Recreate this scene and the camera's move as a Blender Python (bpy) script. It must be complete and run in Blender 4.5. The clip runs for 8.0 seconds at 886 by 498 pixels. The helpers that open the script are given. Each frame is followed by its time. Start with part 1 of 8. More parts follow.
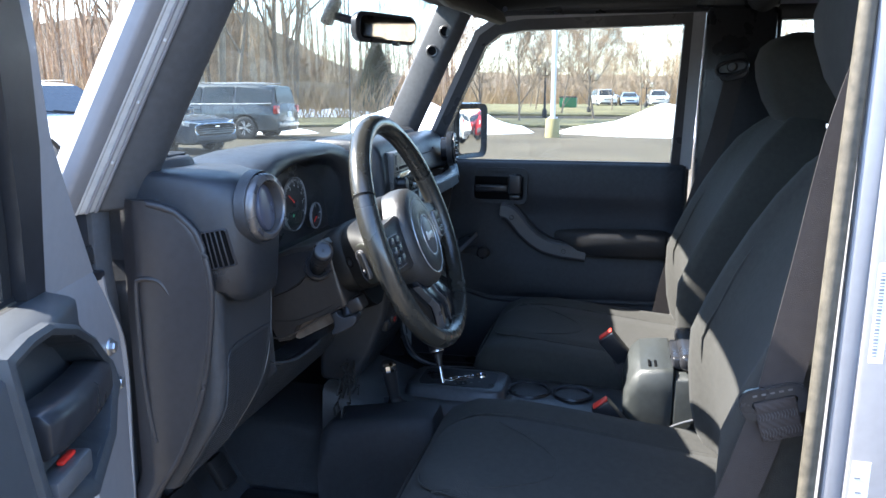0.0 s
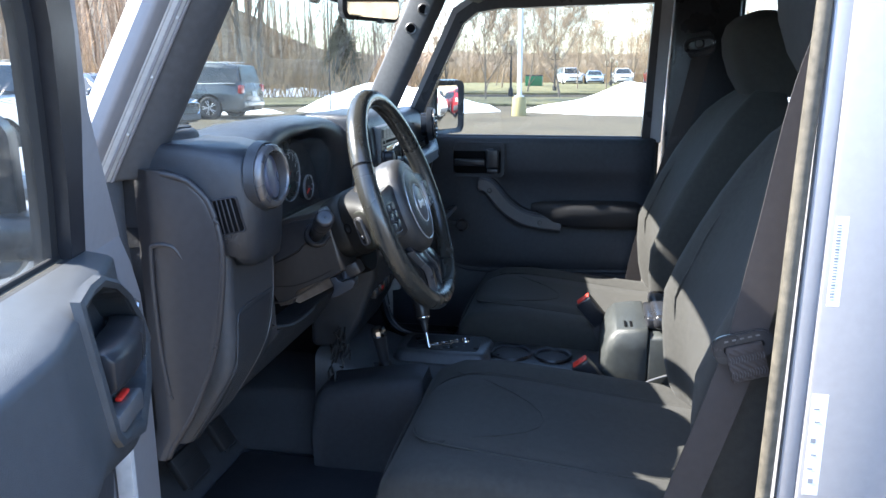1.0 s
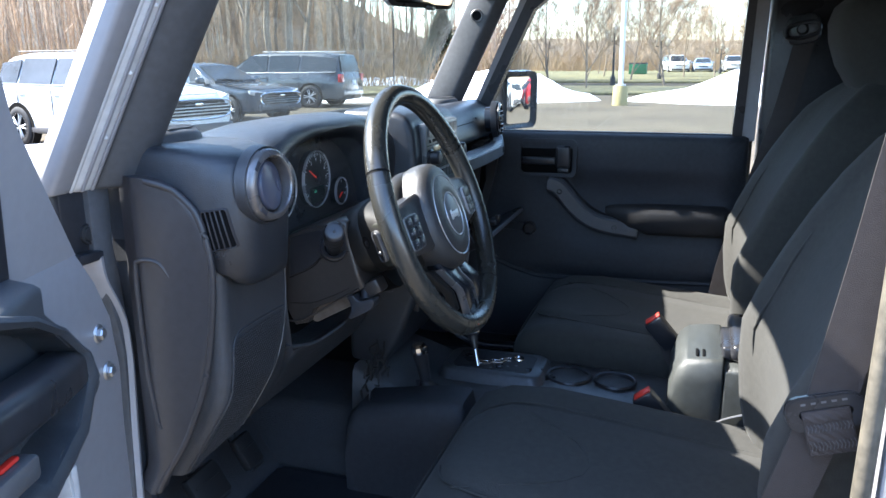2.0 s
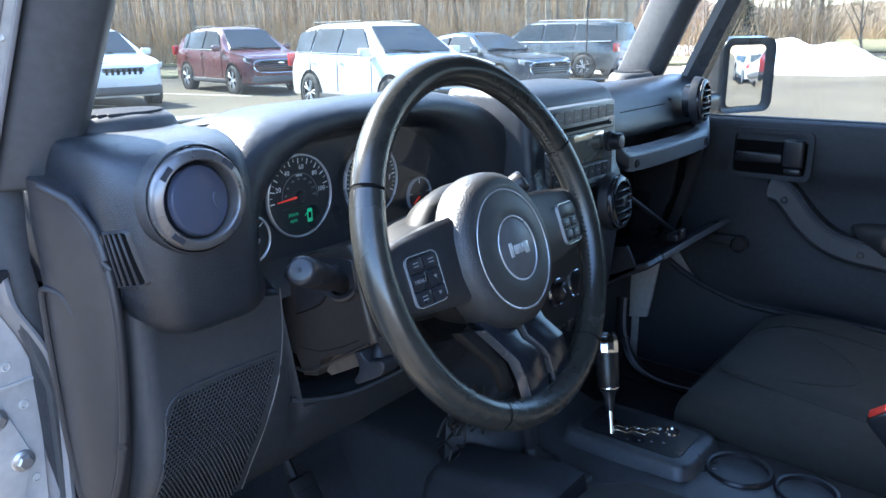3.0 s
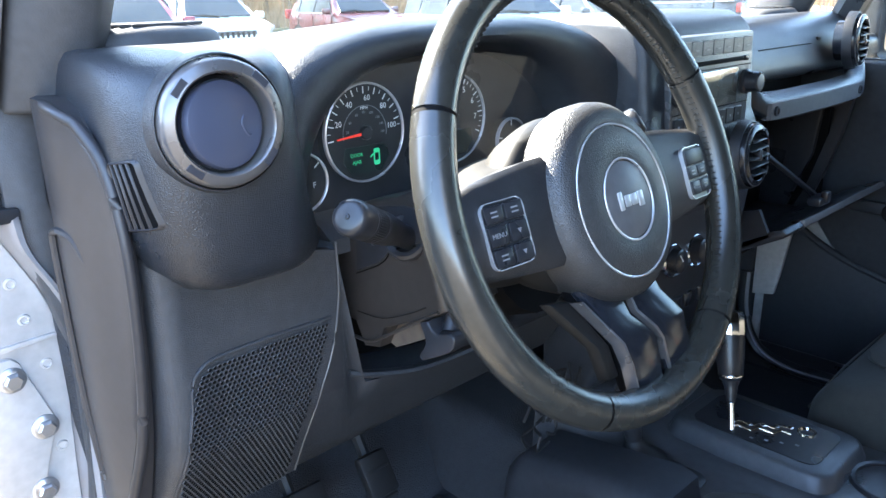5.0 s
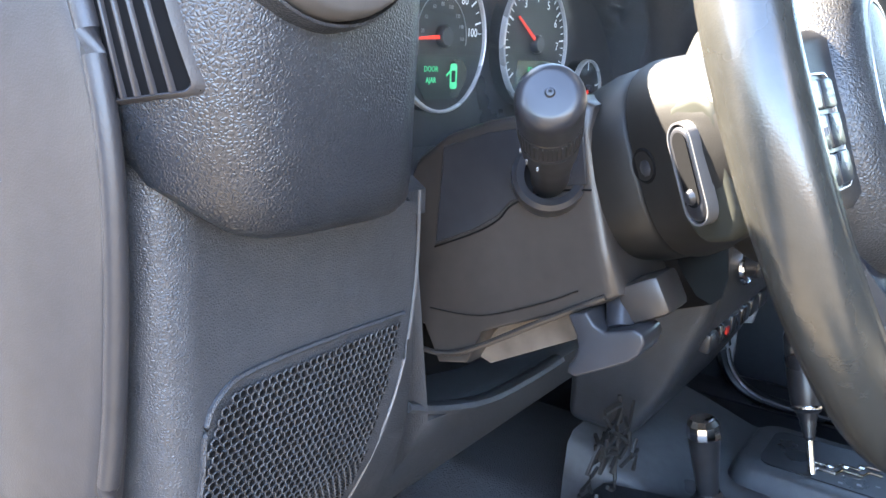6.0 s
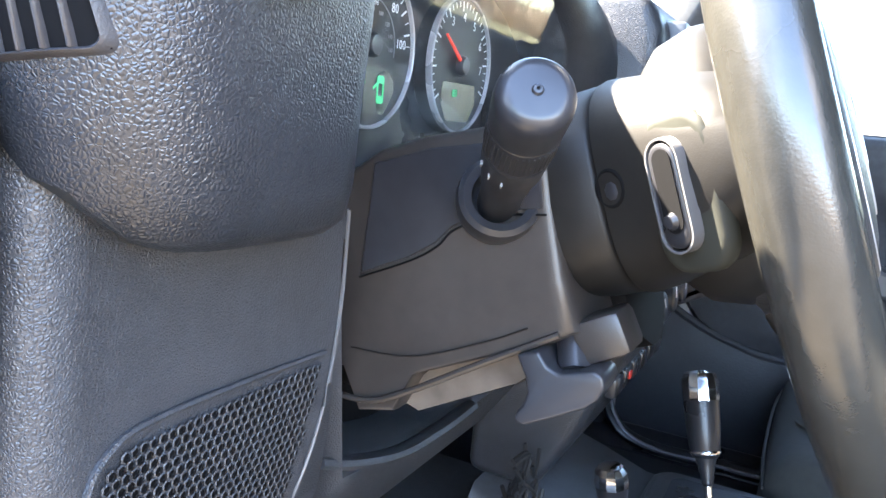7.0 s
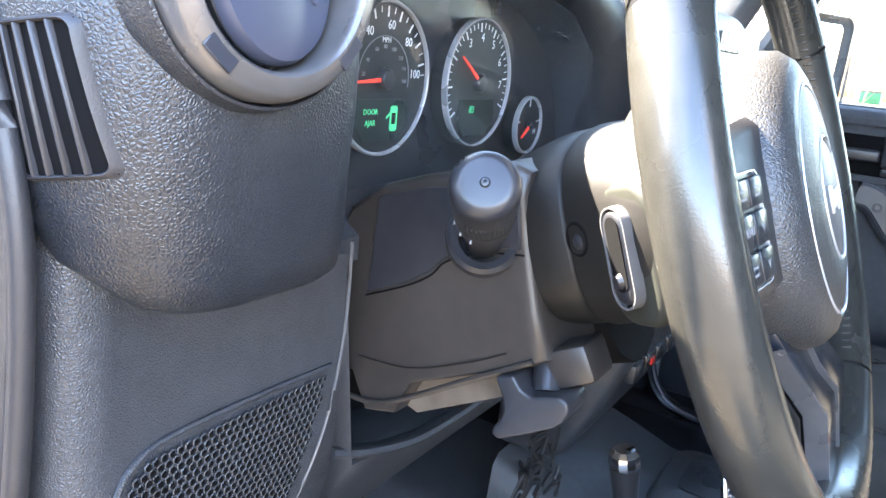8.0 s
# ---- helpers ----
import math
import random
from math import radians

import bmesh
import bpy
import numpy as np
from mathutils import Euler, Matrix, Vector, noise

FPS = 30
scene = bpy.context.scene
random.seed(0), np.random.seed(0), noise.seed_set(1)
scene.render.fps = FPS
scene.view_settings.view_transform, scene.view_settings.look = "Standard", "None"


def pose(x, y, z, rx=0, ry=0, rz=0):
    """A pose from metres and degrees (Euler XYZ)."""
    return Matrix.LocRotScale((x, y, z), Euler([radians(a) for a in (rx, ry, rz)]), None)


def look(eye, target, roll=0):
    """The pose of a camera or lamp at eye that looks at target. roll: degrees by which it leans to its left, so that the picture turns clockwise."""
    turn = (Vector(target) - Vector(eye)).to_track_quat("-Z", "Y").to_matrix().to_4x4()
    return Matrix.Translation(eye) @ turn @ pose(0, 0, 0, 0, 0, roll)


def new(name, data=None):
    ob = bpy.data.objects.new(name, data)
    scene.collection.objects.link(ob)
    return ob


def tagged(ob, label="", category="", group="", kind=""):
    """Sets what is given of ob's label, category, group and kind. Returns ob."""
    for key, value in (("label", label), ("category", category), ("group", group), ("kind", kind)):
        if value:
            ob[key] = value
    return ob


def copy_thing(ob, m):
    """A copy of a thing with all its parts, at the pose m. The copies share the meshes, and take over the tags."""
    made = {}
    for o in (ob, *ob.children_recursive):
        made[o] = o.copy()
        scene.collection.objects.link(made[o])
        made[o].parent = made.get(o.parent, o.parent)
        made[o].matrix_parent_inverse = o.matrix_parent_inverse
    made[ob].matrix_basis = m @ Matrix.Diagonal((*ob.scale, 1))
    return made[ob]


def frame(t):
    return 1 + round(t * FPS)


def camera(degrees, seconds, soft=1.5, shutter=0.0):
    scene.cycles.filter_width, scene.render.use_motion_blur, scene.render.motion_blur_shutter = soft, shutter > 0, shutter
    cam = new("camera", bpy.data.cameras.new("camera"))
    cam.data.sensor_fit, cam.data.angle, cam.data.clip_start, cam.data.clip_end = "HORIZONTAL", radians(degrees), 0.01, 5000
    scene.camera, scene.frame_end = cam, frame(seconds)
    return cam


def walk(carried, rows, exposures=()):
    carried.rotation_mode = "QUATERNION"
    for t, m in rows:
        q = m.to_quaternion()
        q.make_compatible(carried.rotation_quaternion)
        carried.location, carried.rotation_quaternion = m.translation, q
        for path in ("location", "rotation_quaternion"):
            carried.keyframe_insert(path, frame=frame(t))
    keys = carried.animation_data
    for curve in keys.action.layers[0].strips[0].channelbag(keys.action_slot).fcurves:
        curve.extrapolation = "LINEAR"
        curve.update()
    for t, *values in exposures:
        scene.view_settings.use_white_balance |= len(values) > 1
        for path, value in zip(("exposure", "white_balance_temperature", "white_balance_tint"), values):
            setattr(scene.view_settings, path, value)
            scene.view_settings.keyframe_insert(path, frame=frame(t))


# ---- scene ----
cam = camera(60.6, 8.0)
PATH = [
    (0, (-1.556, -0.3, 1.48), (0.352, 0.142, 1.074), -0.0),
    (0.5, (-1.635, -0.266, 1.464), (0.276, 0.129, 1.028), 0.7),
    (1, (-1.64, -0.277, 1.474), (0.274, 0.079, 1.016), -0.2),
    (1.5, (-1.617, -0.3, 1.48), (0.285, 0.086, 0.997), -0.6),
    (1.7, (-1.574, -0.309, 1.479), (0.316, 0.131, 0.994), -0.6),
    (2.8, (-1.074, -0.415, 1.483), (0.496, 0.703, 0.949), -0.6),
    (3, (-1.007, -0.413, 1.467), (0.493, 0.79, 0.916), -0.9),
    (3.5, (-0.903, -0.369, 1.459), (0.471, 0.963, 0.876), -1.8),
    (4, (-0.881, -0.344, 1.452), (0.451, 1.019, 0.845), -1.8),
    (4.5, (-0.886, -0.342, 1.45), (0.424, 1.035, 0.827), -1.7),
    (5, (-0.886, -0.331, 1.409), (0.411, 1.055, 0.78), -1.5),
    (5.2, (-0.883, -0.3, 1.382), (0.401, 1.099, 0.752), -1.5),
    (6.3, (-0.828, 0.004, 1.254), (0.85, 1.01, 0.839), 3.2),
    (6.5, (-0.823, 0.007, 1.252), (0.9, 0.949, 0.874), 3.9),
    (7, (-0.818, 0.01, 1.251), (0.947, 0.882, 0.898), 5.2),
    (7.5, (-0.813, 0.013, 1.265), (0.931, 0.904, 0.856), 6.0),
    (7.8, (-0.819, -0.013, 1.289), (0.882, 0.933, 0.83), 5.8),
    (8, (-0.829, -0.038, 1.31), (0.822, 0.966, 0.794), 5.7),
]
EXPOSURES = [(0, 2.92, 6020, 11), (1.7, 2.95, 6020, 11), (3, 3.3, 5780, 10), (4.5, 4.08, 6250, 9), (5.2, 4.25, 6480, 10), (6.3, 5.1, 7000, 14), (8, 5.05, 7000, 14)]
walk(cam, [(t, look(eye, target, roll)) for t, eye, target, roll in PATH], EXPOSURES)

# ---- daylight ----
SUN_TO = Vector((-0.09, 1.0, 0.91)).normalized()
world = bpy.data.worlds.new("sky")
scene.world = world
world.use_nodes = True
wn = world.node_tree
sky = wn.nodes.new("ShaderNodeTexSky")
sky.sky_type = "NISHITA"
sky.sun_disc = False
sky.sun_elevation = math.asin(SUN_TO.z)
sky.sun_rotation = math.atan2(SUN_TO.x, SUN_TO.y)
sky.dust_density = 0.7
sky.ozone_density = 2.0
wn.links.new(sky.outputs[0], wn.nodes["Background"].inputs[0])
wn.nodes["Background"].inputs[1].default_value = 0.15
sun_data = bpy.data.lights.new("sun", "SUN")
sun_data.energy, sun_data.angle, sun_data.color = 4.0, radians(0.53), (1.0, 0.94, 0.82)
sun_ob = new("sun", sun_data)
sun_ob.matrix_world = look(SUN_TO * 40, (0, 0, 0))


# ---- materials ----
def surf(name, col, rough=0.5, metal=0.0, var=0.12, scale=8.0, fine=90.0, bump=0.0, bump_scale=400.0, kind="noise",
         coat=0.0, sheen=0.0, spec=0.5, dist=0.001, rvar=0.08, stretch=0.0):
    """A surface with colour and roughness that vary at two scales, and fine relief."""
    m = bpy.data.materials.new(name)
    m.use_nodes = True
    t = m.node_tree
    p = t.nodes["Principled BSDF"]
    tc = t.nodes.new("ShaderNodeTexCoord")
    n1, n2 = t.nodes.new("ShaderNodeTexNoise"), t.nodes.new("ShaderNodeTexNoise")
    n1.inputs["Scale"].default_value, n2.inputs["Scale"].default_value = scale, fine
    n1.inputs["Detail"].default_value = 5
    for n in (n1, n2):
        if stretch:
            mp = t.nodes.new("ShaderNodeMapping")
            mp.inputs["Scale"].default_value = (1, 1, stretch)
            t.links.new(tc.outputs["Object"], mp.inputs["Vector"])
            t.links.new(mp.outputs[0], n.inputs["Vector"])
        else:
            t.links.new(tc.outputs["Object"], n.inputs["Vector"])
    add = t.nodes.new("ShaderNodeMath")
    add.operation = "ADD"
    t.links.new(n1.outputs[0], add.inputs[0])
    t.links.new(n2.outputs[0], add.inputs[1])
    ramp = t.nodes.new("ShaderNodeMapRange")
    ramp.inputs[1].default_value, ramp.inputs[2].default_value = 0.7, 1.3
    ramp.inputs[3].default_value, ramp.inputs[4].default_value = 1 - var, 1 + var
    t.links.new(add.outputs[0], ramp.inputs[0])
    mix = t.nodes.new("ShaderNodeVectorMath")
    mix.operation = "SCALE"
    mix.inputs[0].default_value = col
    t.links.new(ramp.outputs[0], mix.inputs["Scale"])
    t.links.new(mix.outputs[0], p.inputs["Base Color"])
    rr = t.nodes.new("ShaderNodeMapRange")
    rr.inputs[1].default_value, rr.inputs[2].default_value = 0.3, 0.7
    rr.inputs[3].default_value, rr.inputs[4].default_value = max(0.02, rough - rvar), min(1, rough + rvar)
    t.links.new(n1.outputs[0], rr.inputs[0])
    t.links.new(rr.outputs[0], p.inputs["Roughness"])
    p.inputs["Metallic"].default_value = metal
    p.inputs["Coat Weight"].default_value = coat
    p.inputs["Sheen Weight"].default_value = sheen
    p.inputs["Specular IOR Level"].default_value = spec
    if bump:
        b = t.nodes.new("ShaderNodeBump")
        b.inputs["Strength"].default_value, b.inputs["Distance"].default_value = bump, dist
        if kind == "voronoi":
            v = t.nodes.new("ShaderNodeTexVoronoi")
            v.feature = "SMOOTH_F1"
            v.inputs["Scale"].default_value = bump_scale
            warp = t.nodes.new("ShaderNodeVectorMath")
            warp.operation = "MULTIPLY_ADD"
            nw = t.nodes.new("ShaderNodeTexNoise")
            nw.inputs["Scale"].default_value = bump_scale * 0.5
            t.links.new(tc.outputs["Object"], nw.inputs["Vector"])
            warp.inputs[1].default_value = (1.6 / bump_scale,) * 3
            t.links.new(nw.outputs["Color"], warp.inputs[0])
            t.links.new(tc.outputs["Object"], warp.inputs[2])
            t.links.new(warp.outputs[0], v.inputs["Vector"])
            b.invert = True
            t.links.new(v.outputs["Distance"], b.inputs["Height"])
        elif kind == "leather":
            v = t.nodes.new("ShaderNodeTexVoronoi")
            v.feature = "DISTANCE_TO_EDGE"
            v.inputs["Scale"].default_value = bump_scale
            nw = t.nodes.new("ShaderNodeTexNoise")
            nw.inputs["Scale"].default_value = bump_scale * 0.6
            t.links.new(tc.outputs["Object"], nw.inputs["Vector"])
            warp = t.nodes.new("ShaderNodeVectorMath")
            warp.operation = "MULTIPLY_ADD"
            warp.inputs[1].default_value = (1.3 / bump_scale,) * 3
            t.links.new(nw.outputs["Color"], warp.inputs[0])
            t.links.new(tc.outputs["Object"], warp.inputs[2])
            t.links.new(warp.outputs[0], v.inputs["Vector"])
            hr = t.nodes.new("ShaderNodeMapRange")
            hr.interpolation_type = "SMOOTHSTEP"
            hr.inputs[1].default_value, hr.inputs[2].default_value = 0.0, 0.34
            t.links.new(v.outputs["Distance"], hr.inputs[0])
            t.links.new(hr.outputs[0], b.inputs["Height"])
        elif kind == "weave":
            w1, w2 = t.nodes.new("ShaderNodeTexWave"), t.nodes.new("ShaderNodeTexNoise")
            w1.inputs["Scale"].default_value, w1.inputs["Distortion"].default_value = bump_scale, 1.5
            w2.inputs["Scale"].default_value = bump_scale * 2.5
            t.links.new(tc.outputs["Object"], w1.inputs["Vector"])
            t.links.new(tc.outputs["Object"], w2.inputs["Vector"])
            am = t.nodes.new("ShaderNodeMath")
            t.links.new(w1.outputs[1], am.inputs[0])
            t.links.new(w2.outputs[0], am.inputs[1])
            t.links.new(am.outputs[0], b.inputs["Height"])
        else:
            n3 = t.nodes.new("ShaderNodeTexNoise")
            n3.inputs["Scale"].default_value = bump_scale
            t.links.new(tc.outputs["Object"], n3.inputs["Vector"])
            t.links.new(n3.outputs[0], b.inputs["Height"])
        t.links.new(b.outputs[0], p.inputs["Normal"])
    return m


def glass_mat(name, tint=(1, 1, 1), rough=0.0, haze=0.04):
    """Thin glass: clear with a mirror gloss and a little dust."""
    m = bpy.data.materials.new(name)
    m.use_nodes = True
    t = m.node_tree
    t.nodes.remove(t.nodes["Principled BSDF"])
    out = t.nodes["Material Output"]
    tr, gl, df = (t.nodes.new("ShaderNodeBsdf" + k) for k in ("Transparent", "Glossy", "Diffuse"))
    tr.inputs[0].default_value = (*tint, 1)
    gl.inputs["Roughness"].default_value = rough
    df.inputs[0].default_value = (0.8, 0.8, 0.78, 1)
    lw = t.nodes.new("ShaderNodeLayerWeight")
    pw = t.nodes.new("ShaderNodeMath")
    pw.operation = "POWER"
    pw.inputs[1].default_value = 4.0
    fr = t.nodes.new("ShaderNodeMapRange")
    fr.inputs[3].default_value, fr.inputs[4].default_value = 0.025, 0.5
    t.links.new(lw.outputs["Facing"], pw.inputs[0])
    t.links.new(pw.outputs[0], fr.inputs[0])
    a, b = t.nodes.new("ShaderNodeMixShader"), t.nodes.new("ShaderNodeMixShader")
    t.links.new(fr.outputs[0], a.inputs[0])
    t.links.new(tr.outputs[0], a.inputs[1])
    t.links.new(gl.outputs[0], a.inputs[2])
    n = t.nodes.new("ShaderNodeTexNoise")
    n.inputs["Scale"].default_value = 14
    mr = t.nodes.new("ShaderNodeMapRange")
    mr.inputs[1].default_value, mr.inputs[2].default_value = 0.35, 0.75
    mr.inputs[3].default_value, mr.inputs[4].default_value = haze * 0.3, haze
    t.links.new(n.outputs[0], mr.inputs[0])
    t.links.new(mr.outputs[0], b.inputs[0])
    t.links.new(a.outputs[0], b.inputs[1])
    t.links.new(df.outputs[0], b.inputs[2])
    t.links.new(b.outputs[0], out.inputs[0])
    return m


def glow(name, col, power):
    m = surf(name, col, 0.5)
    p = m.node_tree.nodes["Principled BSDF"]
    p.inputs["Emission Color"].default_value = (*col, 1)
    p.inputs["Emission Strength"].default_value = power
    return m


DASH = surf("grained_black_plastic", (0.022, 0.0245, 0.030), 0.34, spec=0.68, bump=0.42, bump_scale=600, kind="leather", dist=0.0005, scale=5, var=0.2)
PANEL = surf("fine_grained_plastic", (0.037, 0.0385, 0.043), 0.38, spec=0.65, bump=0.6, bump_scale=700, kind="leather", dist=0.0004, scale=4, var=0.2)
DOORPL = surf("matt_black_door_plastic", (0.031, 0.033, 0.039), 0.50, spec=0.35, bump=0.5, bump_scale=780, kind="leather", dist=0.00035, scale=4, var=0.2)
BINPL = surf("speckled_grey_console_plastic", (0.036, 0.039, 0.037), 0.45, spec=0.6, bump=0.8, bump_scale=900, kind="voronoi", dist=0.0006, scale=6, var=0.2)
DOORTOP = surf("sheen_black_door_vinyl", (0.040, 0.044, 0.050), 0.42, spec=0.9, bump=0.4, bump_scale=780, kind="leather", dist=0.0003, scale=4, var=0.15)
ENDCAP = surf("dark_grey_plastic", (0.031, 0.029, 0.031), 0.40, spec=0.55, bump=0.3, bump_scale=1100, dist=0.0005, scale=4, var=0.15)
SHROUD = surf("smooth_brown_black_plastic", (0.030, 0.025, 0.0220), 0.38, spec=0.6, bump=0.2, bump_scale=1300, dist=0.0004, scale=9, var=0.2)
# raised well above the shroud's colour to paint in reflected sunlight
TROUGH = surf("worn_sunlit_trough_plastic", (0.100, 0.080, 0.063), 0.42, spec=0.6, bump=0.2, bump_scale=600, dist=0.0004, scale=14, var=0.35)
HUBBACK = surf("matt_black_hub_plastic", (0.0115, 0.0108, 0.0100), 0.50, spec=0.28, bump=0.15, bump_scale=1300, dist=0.0004, scale=9, var=0.2)
SMOOTH = surf("smooth_black_plastic", (0.022, 0.0225, 0.026), 0.32, spec=0.45, scale=12, var=0.2)
# near-black: shade of recesses put into the colour; also seams and black parts
DARK = surf("recess_shade_and_black_parts", (0.0025, 0.0025, 0.003), 0.8, spec=0.12)
LEATHER = surf("worn_black_leather", (0.029, 0.0282, 0.0245), 0.25, spec=0.75, bump=0.08, bump_scale=1100, kind="voronoi", dist=0.0006, scale=10, var=0.2)
AIRBAG = surf("airbag_vinyl", (0.033, 0.0325, 0.033), 0.38, spec=0.7, bump=0.5, bump_scale=520, kind="leather", dist=0.0005, scale=8, var=0.15)
CLOTH = surf("black_seat_cloth", (0.033, 0.0315, 0.0275), 0.95, bump=0.5, bump_scale=650, dist=0.0008, sheen=0.04, scale=6, var=0.18)
CLOTH_MID = surf("black_seat_insert_cloth", (0.035, 0.0335, 0.0295), 0.95, bump=0.6, bump_scale=420, dist=0.0010, sheen=0.04, scale=6, var=0.18)
WEB = surf("black_webbing", (0.036, 0.029, 0.028), 0.6, bump=0.8, bump_scale=420, kind="weave", dist=0.0008)
CARPET = surf("black_carpet", (0.038, 0.041, 0.048), 1.0, bump=1.0, bump_scale=500, dist=0.003)
MATR = surf("rubber_mat", (0.030, 0.032, 0.038), 0.6, bump=0.4, bump_scale=200)
RUBBER = surf("black_rubber", (0.014, 0.014, 0.015), 0.6, bump=0.3, bump_scale=300)
SEAL = surf("dusty_rubber_seal", (0.075, 0.065, 0.048), 0.75, bump=0.4, bump_scale=260, var=0.35, scale=30)
VISOR = surf("grey_visor_cloth", (0.16, 0.16, 0.15), 0.8, bump=0.5, bump_scale=500, dist=0.0008, var=0.12)
SATIN = surf("satin_silver_plastic", (0.18, 0.172, 0.172), 0.30, metal=0.6, bump=0.05, bump_scale=900, scale=20)
ARMPAD = surf("dark_armrest_vinyl", (0.020, 0.020, 0.022), 0.55, spec=0.3, bump=0.4, bump_scale=700, dist=0.0004)
PULLTRIM = surf("smooth_dark_grey_pull_trim", (0.065, 0.067, 0.074), 0.34, spec=0.8, bump=0.1, bump_scale=900)
SPOKEBACK = surf("satin_grey_spoke_back", (0.026, 0.027, 0.022), 0.55, spec=0.22, scale=20)
SPOKEBLK = surf("black_spoke_plastic", (0.023, 0.0225, 0.024), 0.36, spec=0.6, bump=0.4, bump_scale=900, kind="leather", dist=0.0003, scale=6, var=0.2)
TOPPAD = surf("grained_dash_top_vinyl", (0.014, 0.016, 0.021), 0.62, spec=0.25, bump=0.55, bump_scale=560, kind="leather", dist=0.0007, scale=5, var=0.2)
CONSOLE = surf("grey_black_console_plastic", (0.060, 0.064, 0.071), 0.33, spec=0.85, bump=0.3, bump_scale=900, kind="leather", dist=0.0003, scale=5, var=0.2)
GREYTRIM = surf("dark_satin_trim", (0.125, 0.125, 0.13), 0.4, metal=0.3, bump=0.1, bump_scale=900)
CHROME = surf("chrome", (0.75, 0.75, 0.76), 0.10, metal=1.0, var=0.03, rvar=0.04)
PAINT = surf("silver_white_car_paint", (0.26, 0.256, 0.268), 0.48, metal=0.15, coat=0.15, var=0.05, scale=3, bump=0.04, bump_scale=60)
JAMB = surf("dull_silver_jamb_paint", (0.47, 0.462, 0.455), 0.42, coat=0.3, var=0.12, scale=12, bump=0.08, bump_scale=90)
# chrome trim made less metallic and paler, its bright reflection painted in
DIALRING = surf("chrome_with_painted_gleam", (0.58, 0.58, 0.59), 0.25, metal=0.5, var=0.03)
SPOKE = surf("blue_black_satin_spoke", (0.014, 0.016, 0.021), 0.22, metal=0.0, bump=0.08, bump_scale=700)
STEEL = surf("zinc_bolt_steel", (0.45, 0.45, 0.46), 0.35, metal=0.9)
LINER = surf("black_roof_liner", (0.020, 0.020, 0.022), 0.95, bump=0.6, bump_scale=500, dist=0.001)
TRIMPL = surf("pillar_trim_plastic", (0.056, 0.058, 0.063), 0.55, bump=0.4, bump_scale=800, dist=0.0006, scale=7, var=0.18)
RINGTAB = surf("dark_blue_grey_tab", (0.035, 0.037, 0.047), 0.35, scale=20, var=0.1)
# light from the sky is painted in as the blue of this plastic
BLUEDISC = surf("sky_tinted_vent_door_plastic", (0.055, 0.062, 0.095), 0.36, scale=2, fine=30, var=0.06)
GAUGE = surf("gauge_face", (0.010, 0.011, 0.012), 0.5)
WHITEINK = surf("white_print", (0.75, 0.76, 0.76), 0.6)
GREYINK = surf("grey_print", (0.22, 0.22, 0.23), 0.6)
REDINK = surf("red_plastic", (0.62, 0.03, 0.02), 0.4)
NEEDLE = glow("red_needle", (0.75, 0.04, 0.02), 0.03)
LCDINK = glow("green_display_segments", (0.05, 0.70, 0.28), 0.011)
LCD = surf("display_dark", (0.006, 0.014, 0.012), 0.25)
# base lightened to paint in the reflection of trees on the glossy screen
SCREEN = surf("radio_display_with_reflection", (0.13, 0.13, 0.11), 0.10, coat=1.0, spec=1.0, scale=20)
STICK = surf("white_sticker", (0.78, 0.77, 0.74), 0.5)
BUCKLE_RED = surf("red_buckle_button", (0.70, 0.05, 0.03), 0.35)
GLASS = glass_mat("window_glass", (0.80, 0.83, 0.82), haze=0.05)
WINDSHIELD = glass_mat("dusty_windshield_glass", (0.76, 0.80, 0.79), haze=0.085)
LENS = glass_mat("clear_gauge_lens", haze=0.014)
MIRROR = surf("mirror_glass", (0.85, 0.86, 0.87), 0.03, metal=1.0, var=0.01, rvar=0.01)


# ---- mesh helpers ----
BASE = {}


def thing(name, loc, label, category, group="", kind=""):
    """An Empty at the base of a thing, under which its parts are hung."""
    e = new(name)
    e.empty_display_size = 0.05
    e.location = loc
    BASE[e] = Vector(loc)
    return tagged(e, label, category, group, kind)


def put(bm, name, material, angle=38):
    bmesh.ops.remove_doubles(bm, verts=bm.verts, dist=1e-6)
    bmesh.ops.recalc_face_normals(bm, faces=bm.faces)
    lim = radians(angle)
    for f in bm.faces:
        f.smooth = True
    for e in bm.edges:
        e.smooth = not (len(e.link_faces) == 2 and e.calc_face_angle(0) > lim)
    me = bpy.data.meshes.new(name)
    bm.to_mesh(me)
    bm.free()
    for mt in (material if isinstance(material, (list, tuple)) else [material]):
        me.materials.append(mt)
    return me


def part(name, bm, material, parent, label="", angle=38):
    """Links a bmesh, drawn in world metres, as one mesh under a thing or a part."""
    o = BASE[parent]
    bmesh.ops.translate(bm, verts=bm.verts, vec=-o)
    ob = new(name, put(bm, name, material, angle))
    ob.parent = parent
    BASE[ob] = o
    if label:
        ob["label"] = label
    return ob


def solo(name, bm, material, label, category, loc=(0, 0, 0), group="", kind="", angle=38):
    """A thing that is one mesh."""
    bmesh.ops.translate(bm, verts=bm.verts, vec=-Vector(loc))
    ob = new(name, put(bm, name, material, angle))
    ob.location = loc
    BASE[ob] = Vector(loc)
    return tagged(ob, label, category, group, kind)


def join(*bms):
    out = bmesh.new()
    for b in bms:
        vs = [out.verts.new(v.co) for v in b.verts]
        b.verts.index_update()
        for f in b.faces:
            try:
                g = out.faces.new([vs[v.index] for v in f.verts])
                g.material_index = f.material_index
            except ValueError:
                pass
        b.free()
    return out


